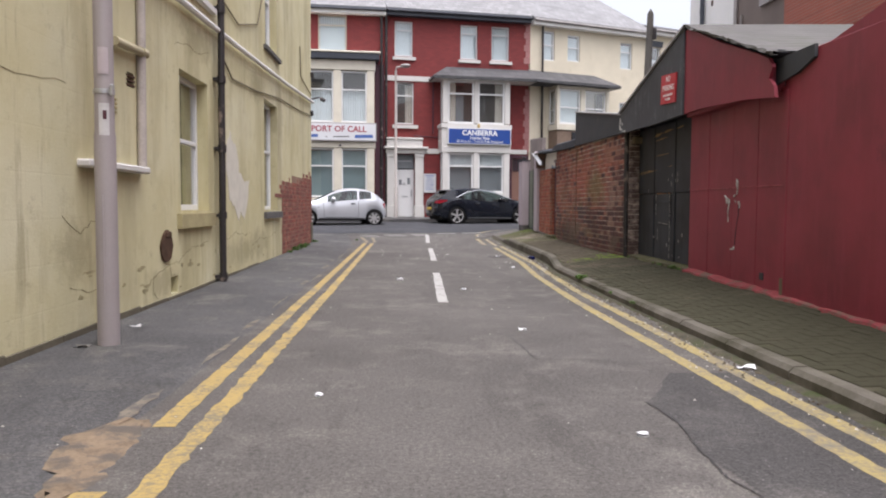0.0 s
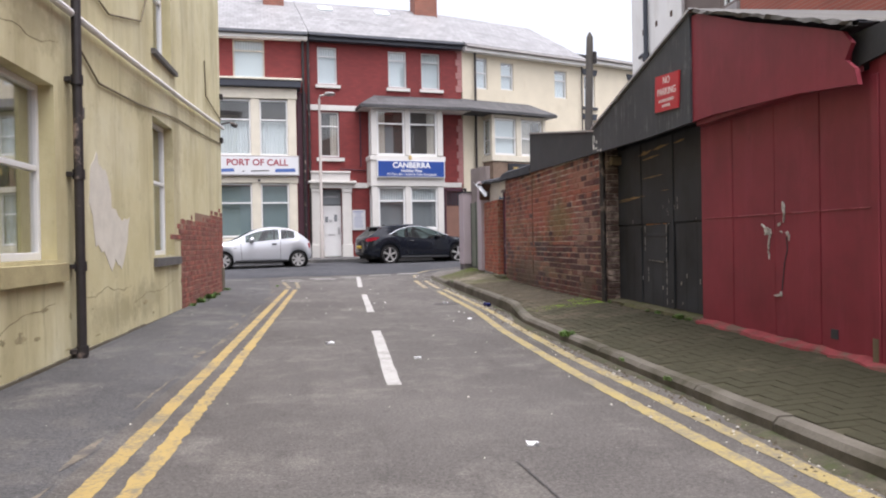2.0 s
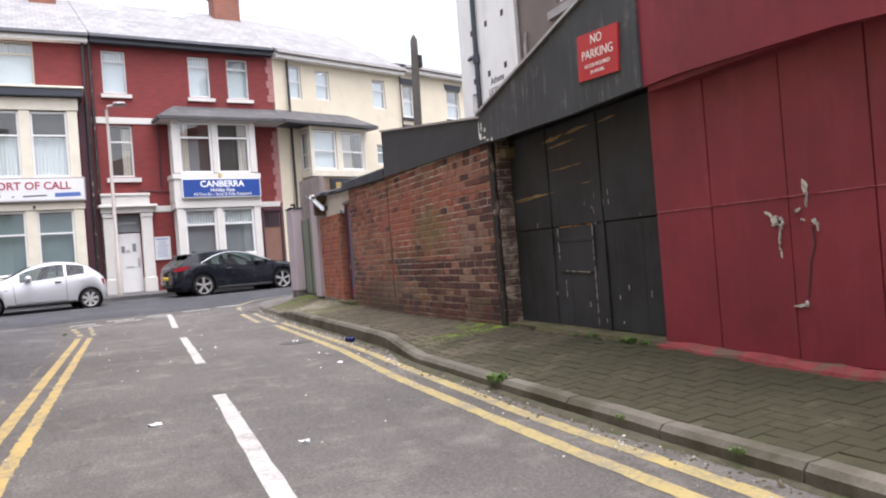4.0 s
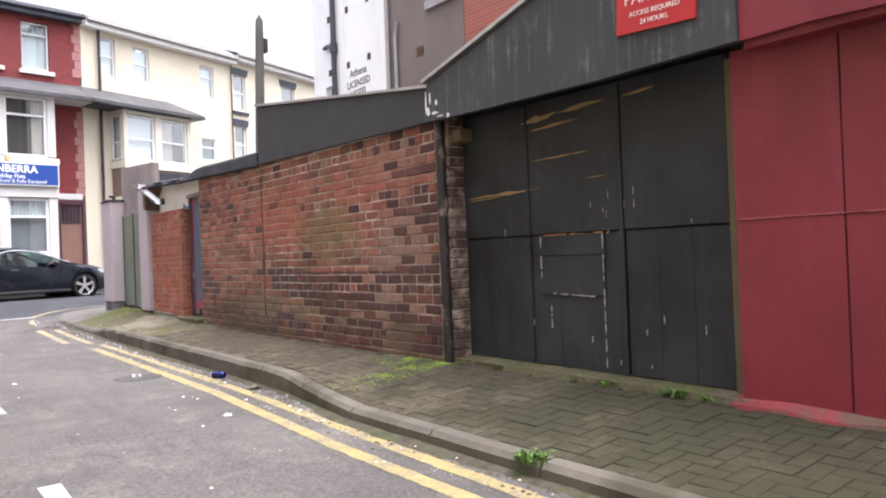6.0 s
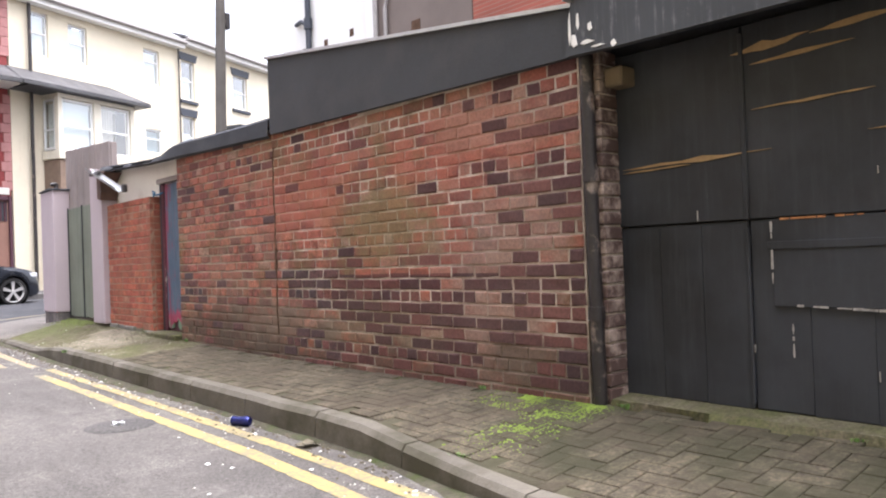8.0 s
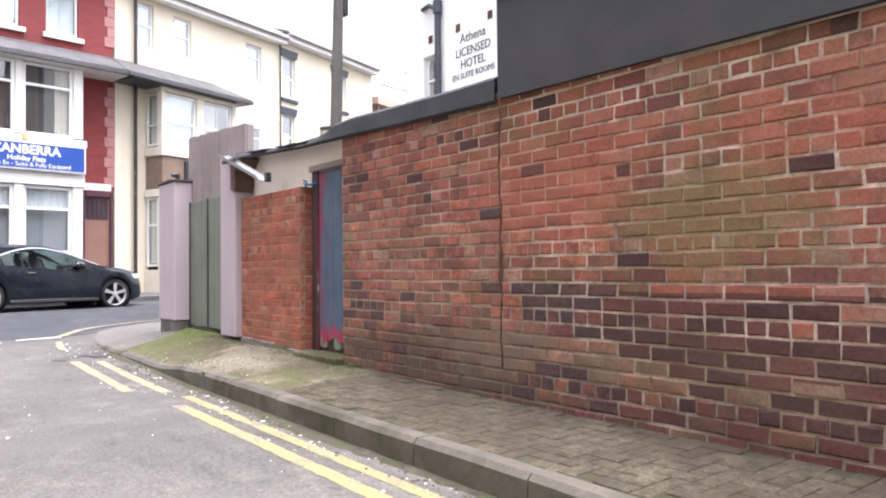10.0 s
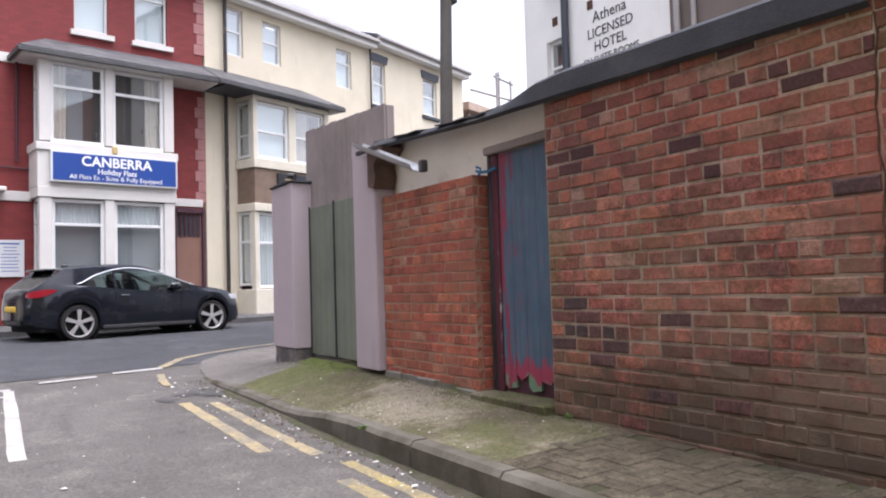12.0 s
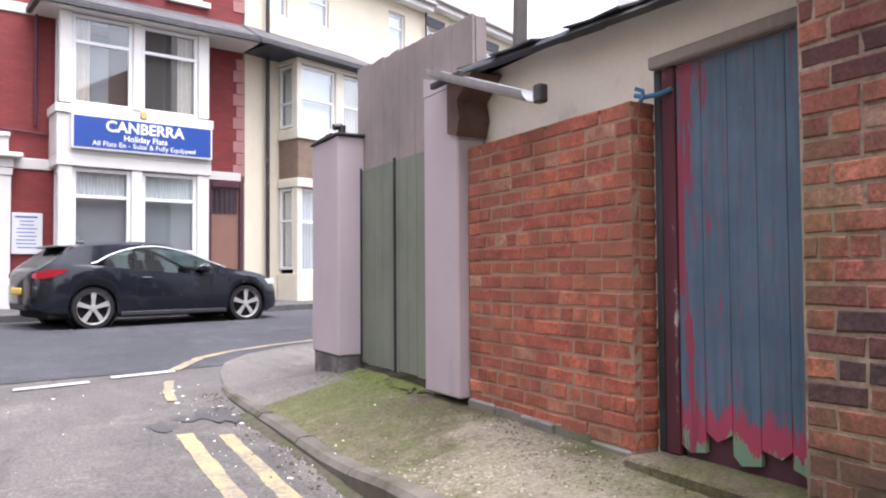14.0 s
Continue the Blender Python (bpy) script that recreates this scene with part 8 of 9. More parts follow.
# black three-door hatchback, nose towards the bend
astra = dict(
    paint=BLACK_CAR, mirror_paint=BLACK_CAR, ends=(-0.88, 3.52), wheels=(0.0, 2.69), wheel=0.335, arch=0.375, half=0.88,
    top=[(-0.88, 0.78), (-0.84, 0.90), (-0.74, 0.985), (-0.56, 1.12), (-0.38, 1.27), (-0.28, 1.335), (-0.05, 1.375), (0.4, 1.42), (0.9, 1.435), (1.3, 1.40), (1.7, 1.28), (2.05, 1.115), (2.35, 0.985), (2.8, 0.92), (3.2, 0.82), (3.4, 0.72), (3.52, 0.56)],
    belt=[(-0.88, 0.74), (-0.7, 0.93), (-0.3, 1.015), (0.1, 1.01), (0.7, 0.945), (1.4, 0.895), (2.0, 0.885), (2.35, 0.90), (2.8, 0.86), (3.2, 0.76), (3.4, 0.66), (3.52, 0.50)],
    glass_top=[(-0.88, 0.9), (-0.2, 0.08), (0.0, 0.10), (0.25, 0.50), (0.55, 0.78), (0.95, 0.94), (1.5, 0.95), (3.52, 0.95)],
    wide=[(-0.88, 0.42), (-0.85, 0.58), (-0.76, 0.73), (-0.55, 0.845), (0.0, 0.905), (1.0, 0.895), (2.0, 0.90), (2.7, 0.90), (3.1, 0.84), (3.4, 0.68), (3.52, 0.52)],
    low=[(-0.88, 0.42), (-0.7, 0.30), (-0.4, 0.26), (0.5, 0.22), (2.2, 0.20), (3.1, 0.20), (3.4, 0.24), (3.52, 0.30)],
    side_glass=((-0.04, 0.66), (0.72, 2.16)), front_glass=(1.32, 2.26), rear_glass=(-0.74, -0.34), cabin=(-0.3, 2.0), seats=(0.45, 1.25),
    spokes=5, spoke_w=(0.022, 0.042), strip=(-0.04, 2.3), mirror=(1.86, 0.90), tail_lens=((-0.83, 0.855, 0.030), (-0.78, 0.865, 0.055), (-0.68, 0.88, 0.066), (-0.56, 0.905, 0.055), (-0.46, 0.925, 0.030), (-0.40, 0.94, 0.005)),
    side_parts=[("door_handle", BLACK_CAR, [(0.74, 0.80, 0.92, 0.832, 0.02)]), ("sill", TRIM, [(0.42, 0.20, 2.28, 0.27, -0.005)]), ("headlight", LAMP, [(3.05, 0.68, 3.32, 0.78, -0.02)])],
    seams=[(0.68, 0.32, 0.66, 0.92), (1.92, 0.32, 2.02, 0.90), (0.6, 0.30, 1.92, 0.30)],
    end_parts=[("number_plate", PLATE, (-0.905, -0.26, 0.56, -0.86, 0.26, 0.67)), ("bumper_insert", TRIM, (-0.878, -0.40, 0.32, -0.80, 0.40, 0.42)), ("roof_aerial", TRIM, (0.0, -0.02, 1.375, 0.14, 0.02, 1.44)), ("spoiler", BLACK_CAR, (-0.47, -0.50, 1.305, -0.22, 0.50, 1.345))])
ang = 15.7
m = pose(2.324, 30.206, 0.325, 0, 0, ang) @ pose(0, 0.88, 0)
car("hatchback_car", "black three-door hatchback parked at the far kerb", m, astra)

# small silver hatchback, nose the other way
ka = dict(
    paint=SILVER, mirror_paint=SILVER, ends=(-0.52, 3.12), wheels=(0.0, 2.446), wheel=0.275, arch=0.325, half=0.78,
    top=[(-0.52, 0.66), (-0.48, 0.80), (-0.37, 0.93), (-0.2, 1.08), (0.0, 1.22), (0.25, 1.33), (0.7, 1.395), (1.1, 1.37), (1.5, 1.26), (1.9, 1.06), (2.2, 0.93), (2.6, 0.85), (2.95, 0.70), (3.12, 0.54)],
    belt=[(-0.52, 0.56), (-0.35, 0.82), (-0.1, 0.95), (0.15, 0.985), (0.4, 0.975), (0.9, 0.93), (1.6, 0.87), (2.2, 0.83), (2.6, 0.78), (2.95, 0.64), (3.12, 0.48)],
    wide=[(-0.52, 0.42), (-0.48, 0.56), (-0.38, 0.67), (-0.15, 0.765), (0.3, 0.81), (1.2, 0.815), (2.2, 0.81), (2.6, 0.77), (2.95, 0.62), (3.12, 0.45)],
    low=[(-0.52, 0.36), (-0.35, 0.27), (0.4, 0.23), (2.0, 0.22), (2.9, 0.22), (3.12, 0.30)],
    side_glass=((0.12, 0.58), (0.64, 1.74)), front_glass=(1.42, 2.05), rear_glass=(-0.34, 0.02), cabin=(-0.1, 1.9), seats=(0.5, 1.15),
    glass_top=[(-0.52, 0.9), (3.12, 0.9)], spokes=7, spoke_w=(0.024, 0.046), mirror=(1.55, 0.88),
    side_parts=[("tail_light", TAIL, [(-0.42, 0.64, -0.34, 0.82, -0.01)]), ("door_handle", TRIM, [(0.72, 0.78, 0.88, 0.83, 0.015)]), ("bumper", TRIM, [(0.36, 0.22, 2.08, 0.28, -0.005)]), ("headlight", LAMP, [(2.78, 0.56, 2.98, 0.70, -0.03)]), ("door_badge", TRIM, [(2.02, 0.66, 2.12, 0.69, 0.0)])],
    seams=[(0.60, 0.30, 0.60, 0.92), (1.86, 0.30, 1.90, 0.84), (0.60, 0.29, 1.86, 0.29)],
    end_parts=[("number_plate", PLATE, (-0.55, -0.26, 0.46, -0.50, 0.26, 0.57)), ("wiper_panel", TRIM, (1.98, -0.55, 0.90, 2.16, 0.55, 0.94))])
m = pose(-0.86, 29.30, 0.30, 0, 0, 192.5) @ pose(0, -0.78, 0)
car("small_car", "small silver three-door hatchback parked at the far kerb", m, ka)

# ---------------------------------------------------------------- weeds and litter
LEAF = mottled("weed_leaf", (0.075, 0.14, 0.025), 0.4, 14, 60, 0.6, 0.1)


def weed(x, y, z, size, count, label):
    s = Shell()
    for _ in range(count):
        a, lean, h = rnd.uniform(0, 6.283), rnd.uniform(0.2, 1.0), size * rnd.uniform(0.4, 1.0)
        bx, by = x + rnd.gauss(0, size * 0.35), y + rnd.gauss(0, size * 0.5)
        w = size * rnd.uniform(0.06, 0.16)
        d, e = (math.cos(a), math.sin(a)), (-math.sin(a), math.cos(a))
        mid = (bx + d[0] * h * lean * 0.4, by + d[1] * h * lean * 0.4, z + h * 0.6)
        tip = (bx + d[0] * h * lean, by + d[1] * h * lean, z + h * (0.9 - 0.3 * lean))
        s.face((bx, by, z - 0.01), (mid[0] + e[0] * w, mid[1] + e[1] * w, mid[2]), tip, (mid[0] - e[0] * w, mid[1] - e[1] * w, mid[2]))
    return solid("weed", s, LEAF, label, "weed", group="weeds in the joints")


for x, y, size, n in ((2.71, 10.80, 0.085, 100), (2.66, 8.3, 0.04, 30), (2.68, 9.2, 0.035, 24), (2.92, 13.13, 0.05, 50), (2.9, 19.6, 0.04, 30)):
    weed(x, y, kerb_top(y) - 0.02, size, n, "small green weed growing in the kerb joint")
for y, size, n in ((10.85, 0.07, 90), (10.65, 0.05, 50), (11.4, 0.05, 60), (11.7, 0.03, 30), (12.9, 0.04, 40), (14.0, 0.03, 30), (18.7, 0.04, 40)):
    weed(3.93 if y > 13 else 3.97, y, lerp_table(WALL_Z, y), size, n, "low green weeds along the foot of the wall")
for y, size, n in ((16.3, 0.08, 60), (17.0, 0.12, 110), (17.9, 0.14, 140), (18.8, 0.10, 70), (20.2, 0.10, 60)):
    weed(LEFT_WALL + 0.07, y, road_z(y) + 0.04, size, n, "green weeds at the foot of the bare brick")
weed(-0.98, 21.4, road_z(21.4) + 0.02, 0.05, 40, "tuft of grass at the street corner")

# crushed can
can = thing("drink_can", "crushed dark blue drink can lying in the gutter", "can")
s = Shell()
s.lathe([(0.0, 0.0), (0.026, 0.0), (0.034, 0.012), (0.033, 0.06), (0.025, 0.09), (0.034, 0.125), (0.028, 0.14), (0.0, 0.138)], (0, 0, 0), "x", 18)
body = part("shell", s, mottled("blue_can_print", (0.02, 0.025, 0.12), 0.4, 30, 60, 0.25, 0.05, stains=(0.45, 0.5, 0.65), stain_amount=(0.56, 0.62), metal=0.6), can, smooth=True)
s = Shell()
s.lathe([(0.0, 0.139), (0.025, 0.140), (0.028, 0.144)], (0, 0, 0), "x", 18)
part("lid", s, STEEL, can, smooth=True)
can.matrix_world = pose(2.79, 15.06, road_z(15.2) + 0.034, 0, 0, 118)
for x, y, w, h, lab in ((2.58, 5.59, 0.06, 0.035, "crumpled white paper lying by the kerb"), (0.30, 11.4, 0.045, 0.03, "flattened white paper on the road"), (1.37, 7.13, 0.03, 0.02, "scrap of white paper on the road"), (1.48, 4.23, 0.025, 0.02, "scrap of white paper on the road"),
                        (-0.07, 5.0, 0.02, 0.03, "scrap of white paper on the road"), (2.19, 15.80, 0.04, 0.03, "flattened white paper on the road"), (-1.80, 7.1, 0.05, 0.02, "scrap of white paper on the footway"), (-1.85, 6.2, 0.05, 0.05, "pale stone lying by the lamp column"),
                        (2.75, 14.29, 0.05, 0.05, "dark clod lying in the gutter"), (1.1, 10.2, 0.03, 0.02, "scrap of white paper on the road"), (2.16, 13.37, 0.03, 0.03, "scrap of white paper on the road")):
    s = Shell()
    z = road_z(y) + (0.035 if x < -1 else 0.014 if (x, y) == (2.19, 15.80) else 0.002)
    pts = [[(x + w * (i / 3 - 0.5) * 2 + rnd.uniform(-0.25, 0.25) * w, y + h * (j / 3 - 0.5) * 2 + rnd.uniform(-0.25, 0.25) * h, z + rnd.uniform(0.0, 0.7) * min(w, 0.05)) for i in range(4)] for j in range(4)]
    s.grid(pts)
    s.grid([[(p[0], p[1], z) for p in row] for row in pts])
    solid("litter", s, PLINTH if "clod" in lab else CONCRETE if "stone" in lab else SIGN_WHITE, lab, "litter", group="scraps on the ground")
s = Shell()
for _ in range(800):
    if rnd.random() < 0.75:
        y = rnd.uniform(4, 24)
        x = kerb_x(y) - abs(rnd.gauss(0, 0.22)) - 0.02
        z = road_z(y) + 0.004
    elif rnd.random() < 0.25:
        y = rnd.uniform(18.5, 22)
        x = rnd.uniform(3.0, 3.9)
        z = pave_z(x, y) + 0.004
    else:
        y, x = rnd.uniform(2, 25), rnd.uniform(-1.9, 2.6)
        z = road_z(y) + (0.045 if x < -1 else 0.002)
    r = rnd.choice((rnd.uniform(0.003, 0.007), rnd.uniform(0.004, 0.009), rnd.uniform(0.007, 0.015)))
    a = rnd.uniform(0, 3.1)
    c, d = r * math.cos(a), r * math.sin(a)
    n0 = len(s.v)
    s.v += [(x - c, y - d, z), (x + d * 0.6, y - c * 0.6, z), (x + c, y + d, z), (x - d * 0.6, y + c * 0.6, z), (x, y, z + r * 0.7)]
    s.f += [(n0, n0 + 1, n0 + 4), (n0 + 1, n0 + 2, n0 + 4), (n0 + 2, n0 + 3, n0 + 4), (n0 + 3, n0, n0 + 4)]
solid("grit", s, mottled("pale_grit", (0.42, 0.40, 0.36), 0.5, 3, 40, 0.9), "pale grit and tiny scraps strewn along the gutter", "grit", "stuff")
s = Shell()
for _ in range(900):
    y = rnd.uniform(4, 24)
    x = kerb_x(y) - abs(rnd.gauss(0, 0.10)) - 0.01
    r, a = rnd.uniform(0.006, 0.02), rnd.uniform(0, 3.1)
    c, d = r * math.cos(a), r * math.sin(a)
    n0, z = len(s.v), road_z(y) + 0.003
    s.v += [(x - c, y - d, z), (x + d * 0.7, y - c * 0.7, z), (x + c, y + d, z), (x - d * 0.7, y + c * 0.7, z), (x, y, z + r * 0.6)]
    s.f += [(n0, n0 + 1, n0 + 4), (n0 + 1, n0 + 2, n0 + 4), (n0 + 2, n0 + 3, n0 + 4), (n0 + 3, n0, n0 + 4)]
solid("gutter_dirt", s, mottled("brown_dirt", (0.085, 0.07, 0.05), 0.5, 5, 40, 0.95), "dark dirt and leaf scraps in the gutter", "dirt", "stuff")
soil = Shell()
rows = []
for i in range(210):
    y = 2.0 + i * 0.1
    x = kerb_x(y)
    w = 0.07 + 0.05 * math.sin(y * 1.7) * math.sin(y * 0.63) + rnd.uniform(-0.02, 0.02)
    rows.append([(x + 0.01, y, road_z(y) + 0.014 + rnd.uniform(0, 0.006)), (x - w * 0.5, y, road_z(y) + 0.008 + rnd.uniform(0, 0.004)), (x - w, y, road_z(y) + 0.0005)])
soil.grid(rows)
solid("gutter_soil", soil, mottled("gutter_silt", (0.062, 0.056, 0.040), 0.5, 9, 60, 0.95, 0.9, stains=(0.045, 0.055, 0.02), stain_amount=(0.5, 0.66), stain_scale=(4, 4, 4)), "dark silt gathered along the foot of the kerb", "dirt", "structure", smooth=True)
cover = Shell()
cover.lathe([(0.0, 0.012), (0.19, 0.012), (0.22, 0.006), (0.23, 0.0)], (2.20, 15.80, road_z(15.80)), "z", 28)
solid("manhole_cover", cover, PATCH, "round tar-covered plate set in the road", "manhole cover", "structure", smooth=True)

# dried mud, leaf scraps and rubble where the corner footway is broken
for lab, colour, count, size, spots in (("dark crumbs of mud and leaf scraps on the corner footway", (0.078, 0.062, 0.043), 1500, (0.003, 0.012), ((3.0, 3.95, 18.3, 23.4), (3.5, 3.95, 18.3, 23.3))),
                                        ("small pale rubble and chips on the corner footway", (0.24, 0.215, 0.18), 420, (0.004, 0.014), ((3.0, 3.5, 19.3, 20.6), (3.3, 3.9, 19.6, 20.8)))):
    s = Shell()
    for _ in range(count):
        x0, x1, y0, y1 = rnd.choice(spots)
        x, y = rnd.uniform(x0, x1), rnd.uniform(y0, y1)
        r, a, z = rnd.uniform(*size), rnd.uniform(0, 3.1), pave_z(x, y) + 0.002
        c, d = r * math.cos(a), r * math.sin(a)
        n0 = len(s.v)
        s.v += [(x - c, y - d, z), (x + d * 0.7, y - c * 0.7, z), (x + c, y + d, z), (x - d * 0.7, y + c * 0.7, z), (x + d * 0.2, y, z + r * rnd.uniform(0.4, 0.9))]
        s.f += [(n0, n0 + 1, n0 + 4), (n0 + 1, n0 + 2, n0 + 4), (n0 + 2, n0 + 3, n0 + 4), (n0 + 3, n0, n0 + 4)]
    solid("rubble", s, mottled("rubble_" + lab.split()[0], colour, 0.5, 3, 40, 0.95), lab, "rubble", "stuff")

s = Shell()
for k in range(70):
    y = rnd.uniform(12.0, 24.5)
    x = rnd.choice((rnd.uniform(-0.4, 2.6), kerb_x(min(y, 22)) - abs(rnd.gauss(0, 0.25)) - 0.05))
    r, z = rnd.uniform(0.008, 0.026), road_z(y) + 0.003
    ring = [(x + r * math.cos(a) * rnd.uniform(0.5, 1.2), y + r * math.sin(a) * rnd.uniform(0.4, 1.0), z + rnd.uniform(0, 0.3) * r) for a in [q * 1.0472 for q in range(6)]]
    n0 = len(s.v)
    s.v += ring + [(x, y, z + r * 0.45)]
    s.f += [(n0 + q, n0 + (q + 1) % 6, n0 + 6) for q in range(6)]
solid("paper_scraps", s, mottled("dirty_paper", (0.55, 0.54, 0.52), 0.2, 9, 40, 0.85), "small torn white paper scraps strewn over the road", "litter", "stuff")

# ---------------------------------------------------------------- bricks and pavers, one by one
chip = random.Random(11)


def chipped(pts):
    """Corner points moved by a few millimetres, as in worn brick."""
    return [(x + chip.uniform(-0.0015, 0.0025), y + chip.uniform(-0.0055, 0.0055), z + chip.uniform(-0.0045, 0.0045)) for x, y, z in pts]


def brick_mesh(name, L, H, D, mat):
    """A brick whose face looks along -x, with softened front edges; about 20 triangles."""
    s = Shell()
    c = 0.006
    o = [(D, -L / 2, 0), (D, L / 2, 0), (D, L / 2, H), (D, -L / 2, H)]
    f = [(c, -L / 2, 0), (c, L / 2, 0), (c, L / 2, H), (c, -L / 2, H)]
    g = [(0, -L / 2 + c, c), (0, L / 2 - c, c), (0, L / 2 - c, H - c), (0, -L / 2 + c, H - c)]
    s.v = o + chipped(f) + chipped(g)
    s.f = [(8, 9, 10, 11)] + [(4 + k, 4 + (k + 1) % 4, 8 + (k + 1) % 4, 8 + k) for k in range(4)] + [(k, (k + 1) % 4, 4 + (k + 1) % 4, 4 + k) for k in range(4)]
    return mesh_of(name, s, mat)


COURSE, LEN = 0.0862, 0.230
JOINT = 0.0130


def course_layout(y0, y1, course, seam=None):
    """Brick spans along a course, broken at seams; every fourth course is headers."""
    cuts = [y0] + ([seam] if seam and y0 < seam < y1 else []) + [y1]
    out = []
    for a, b in zip(cuts, cuts[1:]):
        step_len = LEN / 2 if course % 5 == 2 else LEN
        y = a
        first = step_len if course % 2 else step_len / 2
        while y < b - 0.02:
            L = min(first if y == a else step_len, b - y)
            if b - (y + L) < 0.05:
                L = b - y
            out.append((y, y + L))
            y += L
    return out


cache = {}


def cached(mat, L, H, D):
    key = (mat.name, round(L * 200), round(H * 200), D, rnd.randrange(4))
    if key not in cache:
        cache[key] = brick_mesh("brick", round(L * 200) / 200 - JOINT, H - JOINT, D, mat)
    return cache[key]


def sooty(y, z):
    """How likely a sooty brick is at this place in the yard wall."""
    p = 0.02
    if z < 1.05:
        p = (0.85 if z > 0.66 else 0.45) if 13.6 < y < 16.5 else 0.06
    if 13.2 < y < 14.6 and z > 1.1:
        p = 0.28
    if 18.2 < y < 18.85 and 0.6 < z < 1.0:
        p = 0.5
    return p


stuff = Shell()
count = 0
for k in range(25):
    z = 0.19 + k * COURSE
    for a, b in course_layout(13.125, 18.85, k, 16.66):
        L, yc = b - a, (a + b) / 2
        topz = 2.24 + 0.02 * (yc - 13) if yc < 16.6 else 2.33
        if z + COURSE > topz + 0.06:
            continue
        sunk = rnd.uniform(-0.005, 0.0015)
        dark = rnd.random() < sooty(yc, z)
        if yc > 15.75 and count < 300:
            mat = BRICK_DARK if dark else BRICK
            ob = new("brick", cached(mat, L, COURSE, 0.05))
            ob.parent = brick_wall
            ob.matrix_basis = pose(RIGHT_WALL + sunk, yc, z, rnd.uniform(-0.6, 0.6), 0, rnd.uniform(-0.6, 0.6))
            count += 1
        else:
            h = L / 2 - JOINT / 2
            n0, x, c = len(stuff.v), RIGHT_WALL + sunk, 0.006
            H = COURSE - JOINT
            stuff.v += [(x + 0.05, yc - h, z), (x + 0.05, yc + h, z), (x + 0.05, yc + h, z + H), (x + 0.05, yc - h, z + H), *chipped([(x + c, yc - h, z), (x + c, yc + h, z), (x + c, yc + h, z + H), (x + c, yc - h, z + H),
                        (x, yc - h + c, z + c), (x, yc + h - c, z + c), (x, yc + h - c, z + H - c), (x, yc - h + c, z + H - c)])]
            stuff.f += [tuple(n0 + i for i in q) for q in [(8, 9, 10, 11)] + [(4 + i, 4 + (i + 1) % 4, 8 + (i + 1) % 4, 8 + i) for i in range(4)] + [(i, (i + 1) % 4, 4 + (i + 1) % 4, 4 + i) for i in range(4)]]


def patchy_build(nt, bsdf):
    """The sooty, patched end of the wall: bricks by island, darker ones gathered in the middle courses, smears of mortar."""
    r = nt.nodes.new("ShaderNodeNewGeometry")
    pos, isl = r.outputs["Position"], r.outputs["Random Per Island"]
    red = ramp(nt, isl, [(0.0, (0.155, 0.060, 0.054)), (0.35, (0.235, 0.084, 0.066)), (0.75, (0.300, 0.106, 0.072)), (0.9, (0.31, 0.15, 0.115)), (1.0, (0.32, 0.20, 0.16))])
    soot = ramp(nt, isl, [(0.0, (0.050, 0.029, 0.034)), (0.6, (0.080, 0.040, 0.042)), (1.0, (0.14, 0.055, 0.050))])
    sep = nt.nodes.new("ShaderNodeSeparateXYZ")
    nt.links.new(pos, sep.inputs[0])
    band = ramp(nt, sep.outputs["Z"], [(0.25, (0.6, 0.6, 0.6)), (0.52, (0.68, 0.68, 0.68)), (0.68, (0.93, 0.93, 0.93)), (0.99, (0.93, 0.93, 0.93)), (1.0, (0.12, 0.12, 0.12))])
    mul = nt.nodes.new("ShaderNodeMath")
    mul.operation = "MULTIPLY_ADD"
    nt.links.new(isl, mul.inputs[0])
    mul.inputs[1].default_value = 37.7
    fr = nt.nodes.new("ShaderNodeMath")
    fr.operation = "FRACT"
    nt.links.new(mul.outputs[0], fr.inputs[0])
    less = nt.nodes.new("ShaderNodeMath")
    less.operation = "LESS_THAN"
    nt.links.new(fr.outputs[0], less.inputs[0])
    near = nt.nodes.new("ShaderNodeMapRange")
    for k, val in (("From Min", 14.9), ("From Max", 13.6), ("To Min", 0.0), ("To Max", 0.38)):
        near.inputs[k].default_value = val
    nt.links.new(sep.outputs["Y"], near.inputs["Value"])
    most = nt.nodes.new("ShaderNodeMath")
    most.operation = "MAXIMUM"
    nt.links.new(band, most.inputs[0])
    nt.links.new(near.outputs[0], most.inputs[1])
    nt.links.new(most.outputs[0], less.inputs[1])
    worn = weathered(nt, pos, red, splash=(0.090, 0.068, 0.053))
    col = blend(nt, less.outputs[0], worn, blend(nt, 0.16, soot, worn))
    fine = fuzz(nt, pos, 55, 5, 0.7)
    col = blend(nt, 0.75, col, ramp(nt, fine, [(0.25, (0.45, 0.45, 0.45)), (0.75, (1.35, 1.35, 1.35))]), "MULTIPLY")
    nt.links.new(col, bsdf.inputs["Base Color"])
    bump(nt, bsdf, fine, 0.5, 0.004)


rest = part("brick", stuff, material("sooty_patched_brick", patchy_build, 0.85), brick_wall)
rest["kind"] = "stuff"

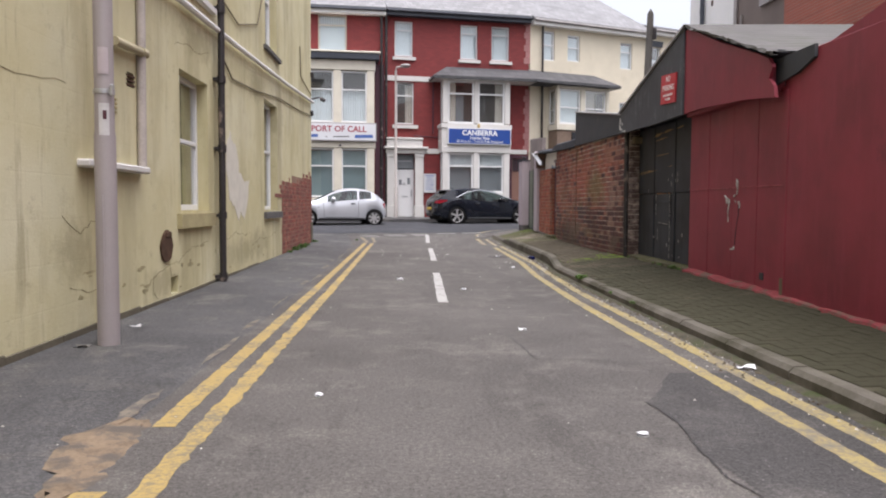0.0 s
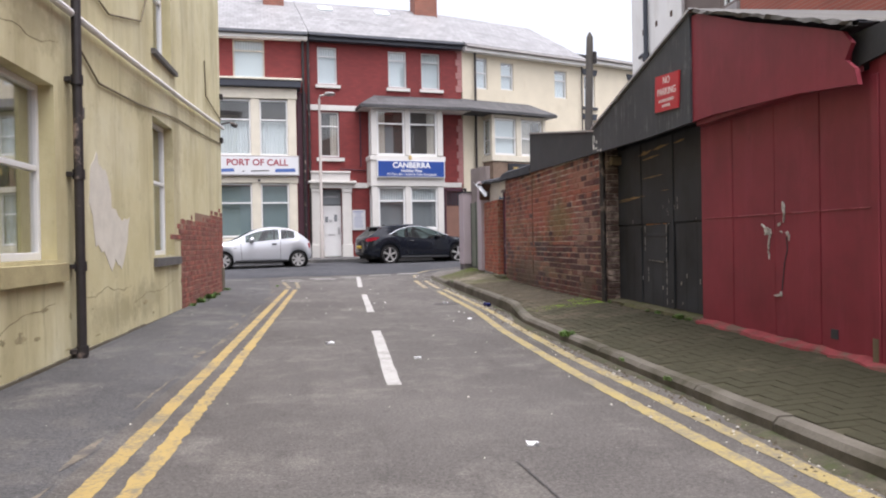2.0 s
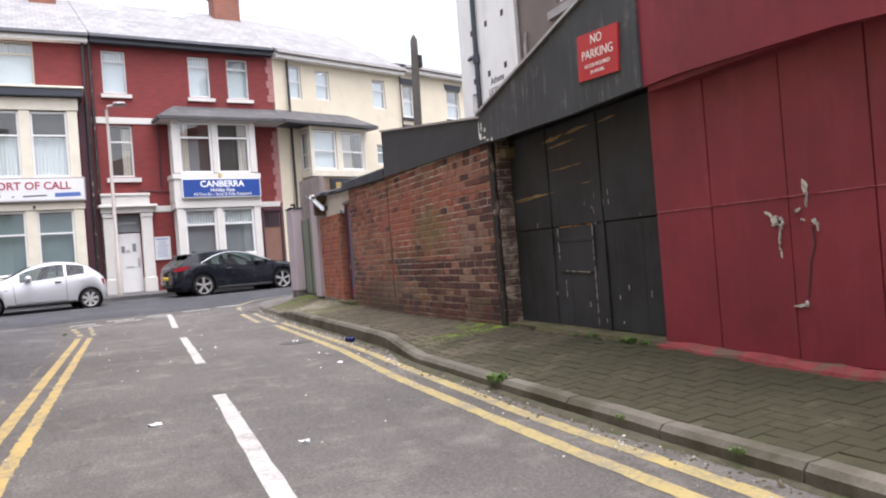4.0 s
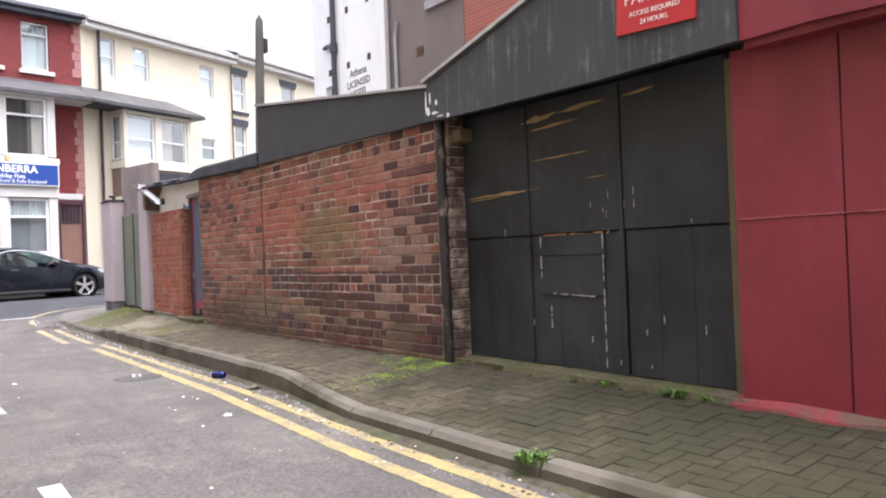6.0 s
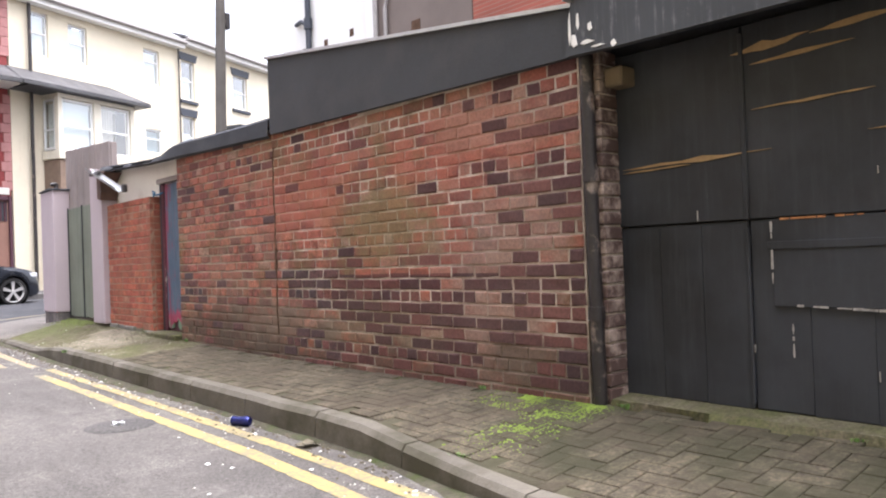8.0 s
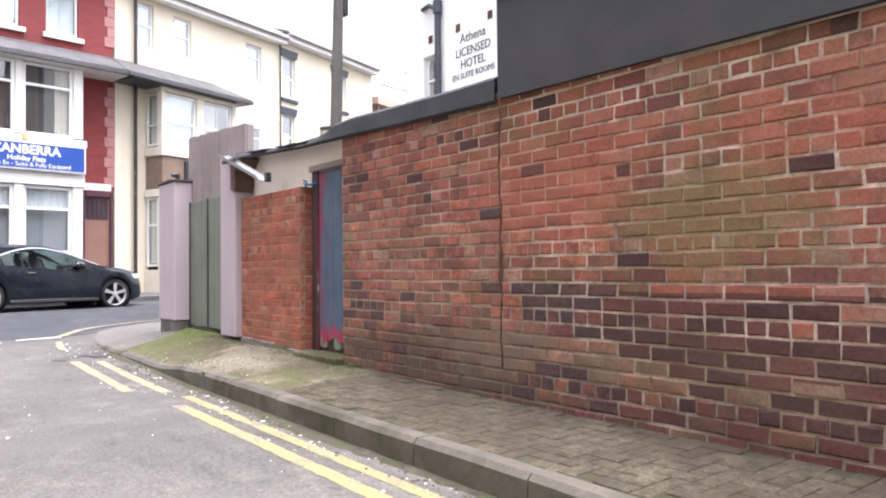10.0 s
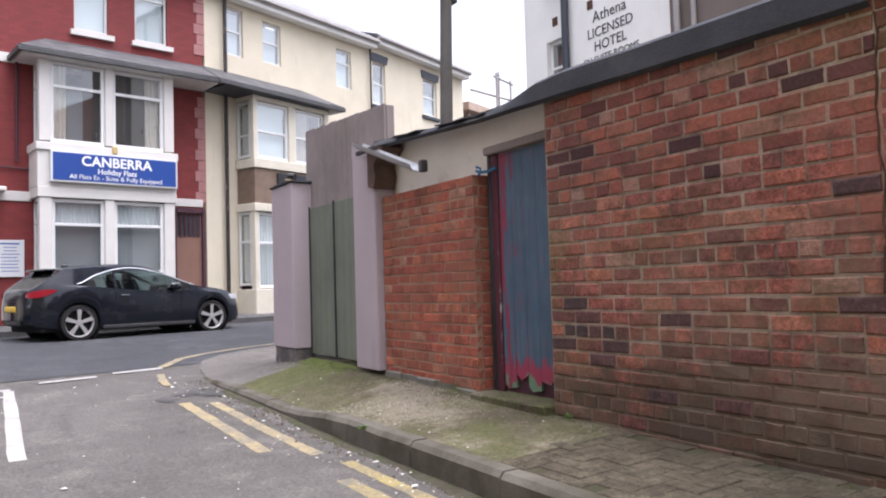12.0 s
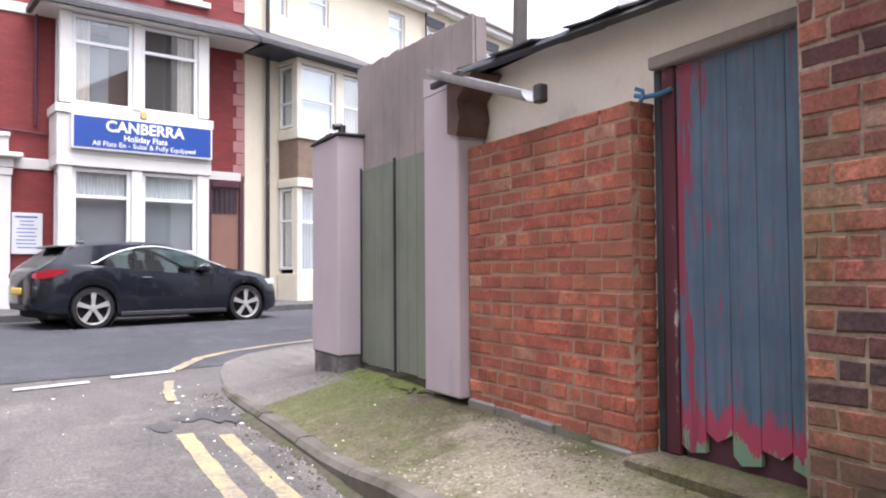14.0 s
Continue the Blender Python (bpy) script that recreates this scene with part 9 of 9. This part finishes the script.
# the cracked seam between two builds
smear_rnd = random.Random(17)
seam, y = Shell(), 16.66
for k in range(18):
    z0, z1, ny = 0.45 + k * 0.1, 0.55 + k * 0.1, 16.66 + smear_rnd.uniform(-0.014, 0.014)
    g = 0.018 if k in (6, 7) else smear_rnd.uniform(0.0015, 0.004)
    seam.extrude([(RIGHT_WALL - 0.007, y - g, z0), (RIGHT_WALL - 0.007, y + g, z0), (RIGHT_WALL - 0.007, ny + g * 0.8, z1), (RIGHT_WALL - 0.007, ny - g * 0.8, z1)], (0.012, 0, 0))
    y = ny
part("crack", seam, RUST, brick_wall, "dark cracked seam between two stretches of brickwork")

# the low wall and its return by the door
for k in range(20):
    z = 0.335 + k * 0.0835
    for a, b in course_layout(19.77, 21.31, k):
        L, yc = b - a, (a + b) / 2
        ob = new("brick", cached(BRICK_NEW, L, 0.0835, 0.05))
        ob.parent = low_wall
        ob.matrix_basis = pose(RIGHT_WALL + 0.03 + rnd.uniform(-0.004, 0.004), yc, z, rnd.uniform(-0.6, 0.6), 0, rnd.uniform(-0.6, 0.6))
    for x0, L in (((RIGHT_WALL + 0.08, 0.11), (RIGHT_WALL + 0.19, 0.10)) if k % 2 else ((RIGHT_WALL + 0.08, 0.21),)):
        ob = new("brick", cached(BRICK_NEW, L, 0.0835, 0.05))
        ob.parent = low_wall
        ob.matrix_basis = pose(x0 + L / 2, 19.77 + rnd.uniform(-0.003, 0.003), z, 0, 0, 90)

# bare brick at the corner of the yellow house
s = Shell()
edge = random.Random(3)
bare = thing("bare_brick", "exposed red brick where the yellow render has fallen away", "wall", kind="structure")
for k in range(21):
    z = 0.06 + k * COURSE
    lo = 15.75 if z < 1.12 else 15.02
    for a, b in course_layout(lo + edge.uniform(-0.06, 0.06) * (z < 1.1), 20.2, k):
        L, yc = b - a, (a + b) / 2
        roof_line = 1.30 + (0.12 if yc > 15.5 else 0) + (0.12 if yc > 15.9 else 0) + 0.055 * max(0, yc - 16.5) + 0.10 * (yc > 18.5) + edge.uniform(-0.07, 0.07)
        if z + COURSE > roof_line:
            continue
        x, c, h, H = LEFT_WALL + 0.012 + edge.uniform(-0.003, 0.003), 0.005, L / 2 - JOINT / 2, COURSE - JOINT
        n0 = len(s.v)
        s.v += [(x - 0.02, yc - h, z), (x - 0.02, yc + h, z), (x - 0.02, yc + h, z + H), (x - 0.02, yc - h, z + H), (x - c, yc - h, z), (x - c, yc + h, z), (x - c, yc + h, z + H), (x - c, yc - h, z + H),
                (x, yc - h + c, z + c), (x, yc + h - c, z + c), (x, yc + h - c, z + H - c), (x, yc - h + c, z + H - c)]
        s.f += [tuple(n0 + i for i in q) for q in [(8, 9, 10, 11)] + [(4 + i, 4 + (i + 1) % 4, 8 + (i + 1) % 4, 8 + i) for i in range(4)] + [(i, (i + 1) % 4, 4 + (i + 1) % 4, 4 + i) for i in range(4)]]
bb = part("brick", s, BRICK_FAR, bare)
bb["kind"] = "stuff"
s = Shell()
s.box(LEFT_WALL + 0.002, 15.72, 0.06, LEFT_WALL + 0.005, 20.22, 1.50)
s.box(LEFT_WALL + 0.002, 17.0, 1.50, LEFT_WALL + 0.005, 20.22, 1.66)
part("mortar", s, MORTAR_NEW, bare)

# herringbone pavers
pm, field = {}, Shell()
made = 0
PW, PL = 0.102, 0.204


def lay(xc, yc, along_y):
    global made
    hx, hy = (PW / 2 - 0.0028, PL / 2 - 0.0028) if along_y else (PL / 2 - 0.0028, PW / 2 - 0.0028)
    x0, x1 = kerb_x(yc) + 0.13, (4.0 if yc < 13.2 else RIGHT_WALL) - 0.005
    if xc - hx < x0 - 0.05 or xc + hx > x1 + 0.05 or not (3.0 < yc < 18.2):
        return
    hx0, hx1 = max(xc - hx, x0), min(xc + hx, x1)
    if hx1 - hx0 < 0.02:
        return
    z = pave_z(xc, yc)
    tx = (pave_z(xc + 0.05, yc) - pave_z(xc - 0.05, yc)) / 0.1
    ty = (pave_z(xc, yc + 0.1) - pave_z(xc, yc - 0.1)) / 0.2
    lift = rnd.uniform(-0.002, 0.002) + 0.003
    c = 0.004
    hx0, hx1 = hx0 + rnd.uniform(-0.001, 0.001), hx1 + rnd.uniform(-0.001, 0.001)

    def at(x, y, d):
        return (x, y, z + tx * (x - xc) + ty * (y - yc) + lift + d)
    o = [(hx0, yc - hy), (hx1, yc - hy), (hx1, yc + hy), (hx0, yc + hy)]
    i = [(hx0 + c, yc - hy + c), (hx1 - c, yc - hy + c), (hx1 - c, yc + hy - c), (hx0 + c, yc + hy - c)]
    quad = [at(x, y, -0.02) for x, y in o] + [at(x, y, -0.003) for x, y in o] + [at(x, y, 0) for x, y in i]
    faces = [(8, 9, 10, 11)] + [(4 + k, 4 + (k + 1) % 4, 8 + (k + 1) % 4, 8 + k) for k in range(4)] + [(k, (k + 1) % 4, 4 + (k + 1) % 4, 4 + k) for k in range(4)]
    whole = hx1 - hx0 > 2 * hx - 0.004
    if 9.0 < yc < 12.4 and whole and made < 300:
        key = along_y
        if key not in pm:
            s = Shell()
            s.v = [(p[0] - xc, p[1] - yc, [-0.02, -0.003, 0][k // 4]) for k, p in enumerate(quad)]
            s.f = faces
            pm[key] = mesh_of("paver", s, PAVER)
        ob = new("paver", pm[key])
        ob.parent = paving
        ob.matrix_basis = pose(xc, yc, z + lift, math.degrees(ty), math.degrees(-tx), 0)
        made += 1
    else:
        n0 = len(field.v)
        field.v += quad
        field.f += [tuple(n0 + k for k in q) for q in faces]


paving = thing("block_paving", "mossy grey-brown herringbone block paving of the footway", "pavement", kind="structure")
for i in range(0, 150):
    for j in range(-1, 14):
        y, x = 3.0 + i * PW, 2.70 + j * PW
        if (j - i) % 4 == 0:
            lay(x + PW, y + PW / 2, False)
        elif (j - i) % 4 == 3:
            lay(x + PW / 2, y + PW, True)
rest = part("paver", field, PAVER_FAR, paving)
rest["kind"] = "stuff"
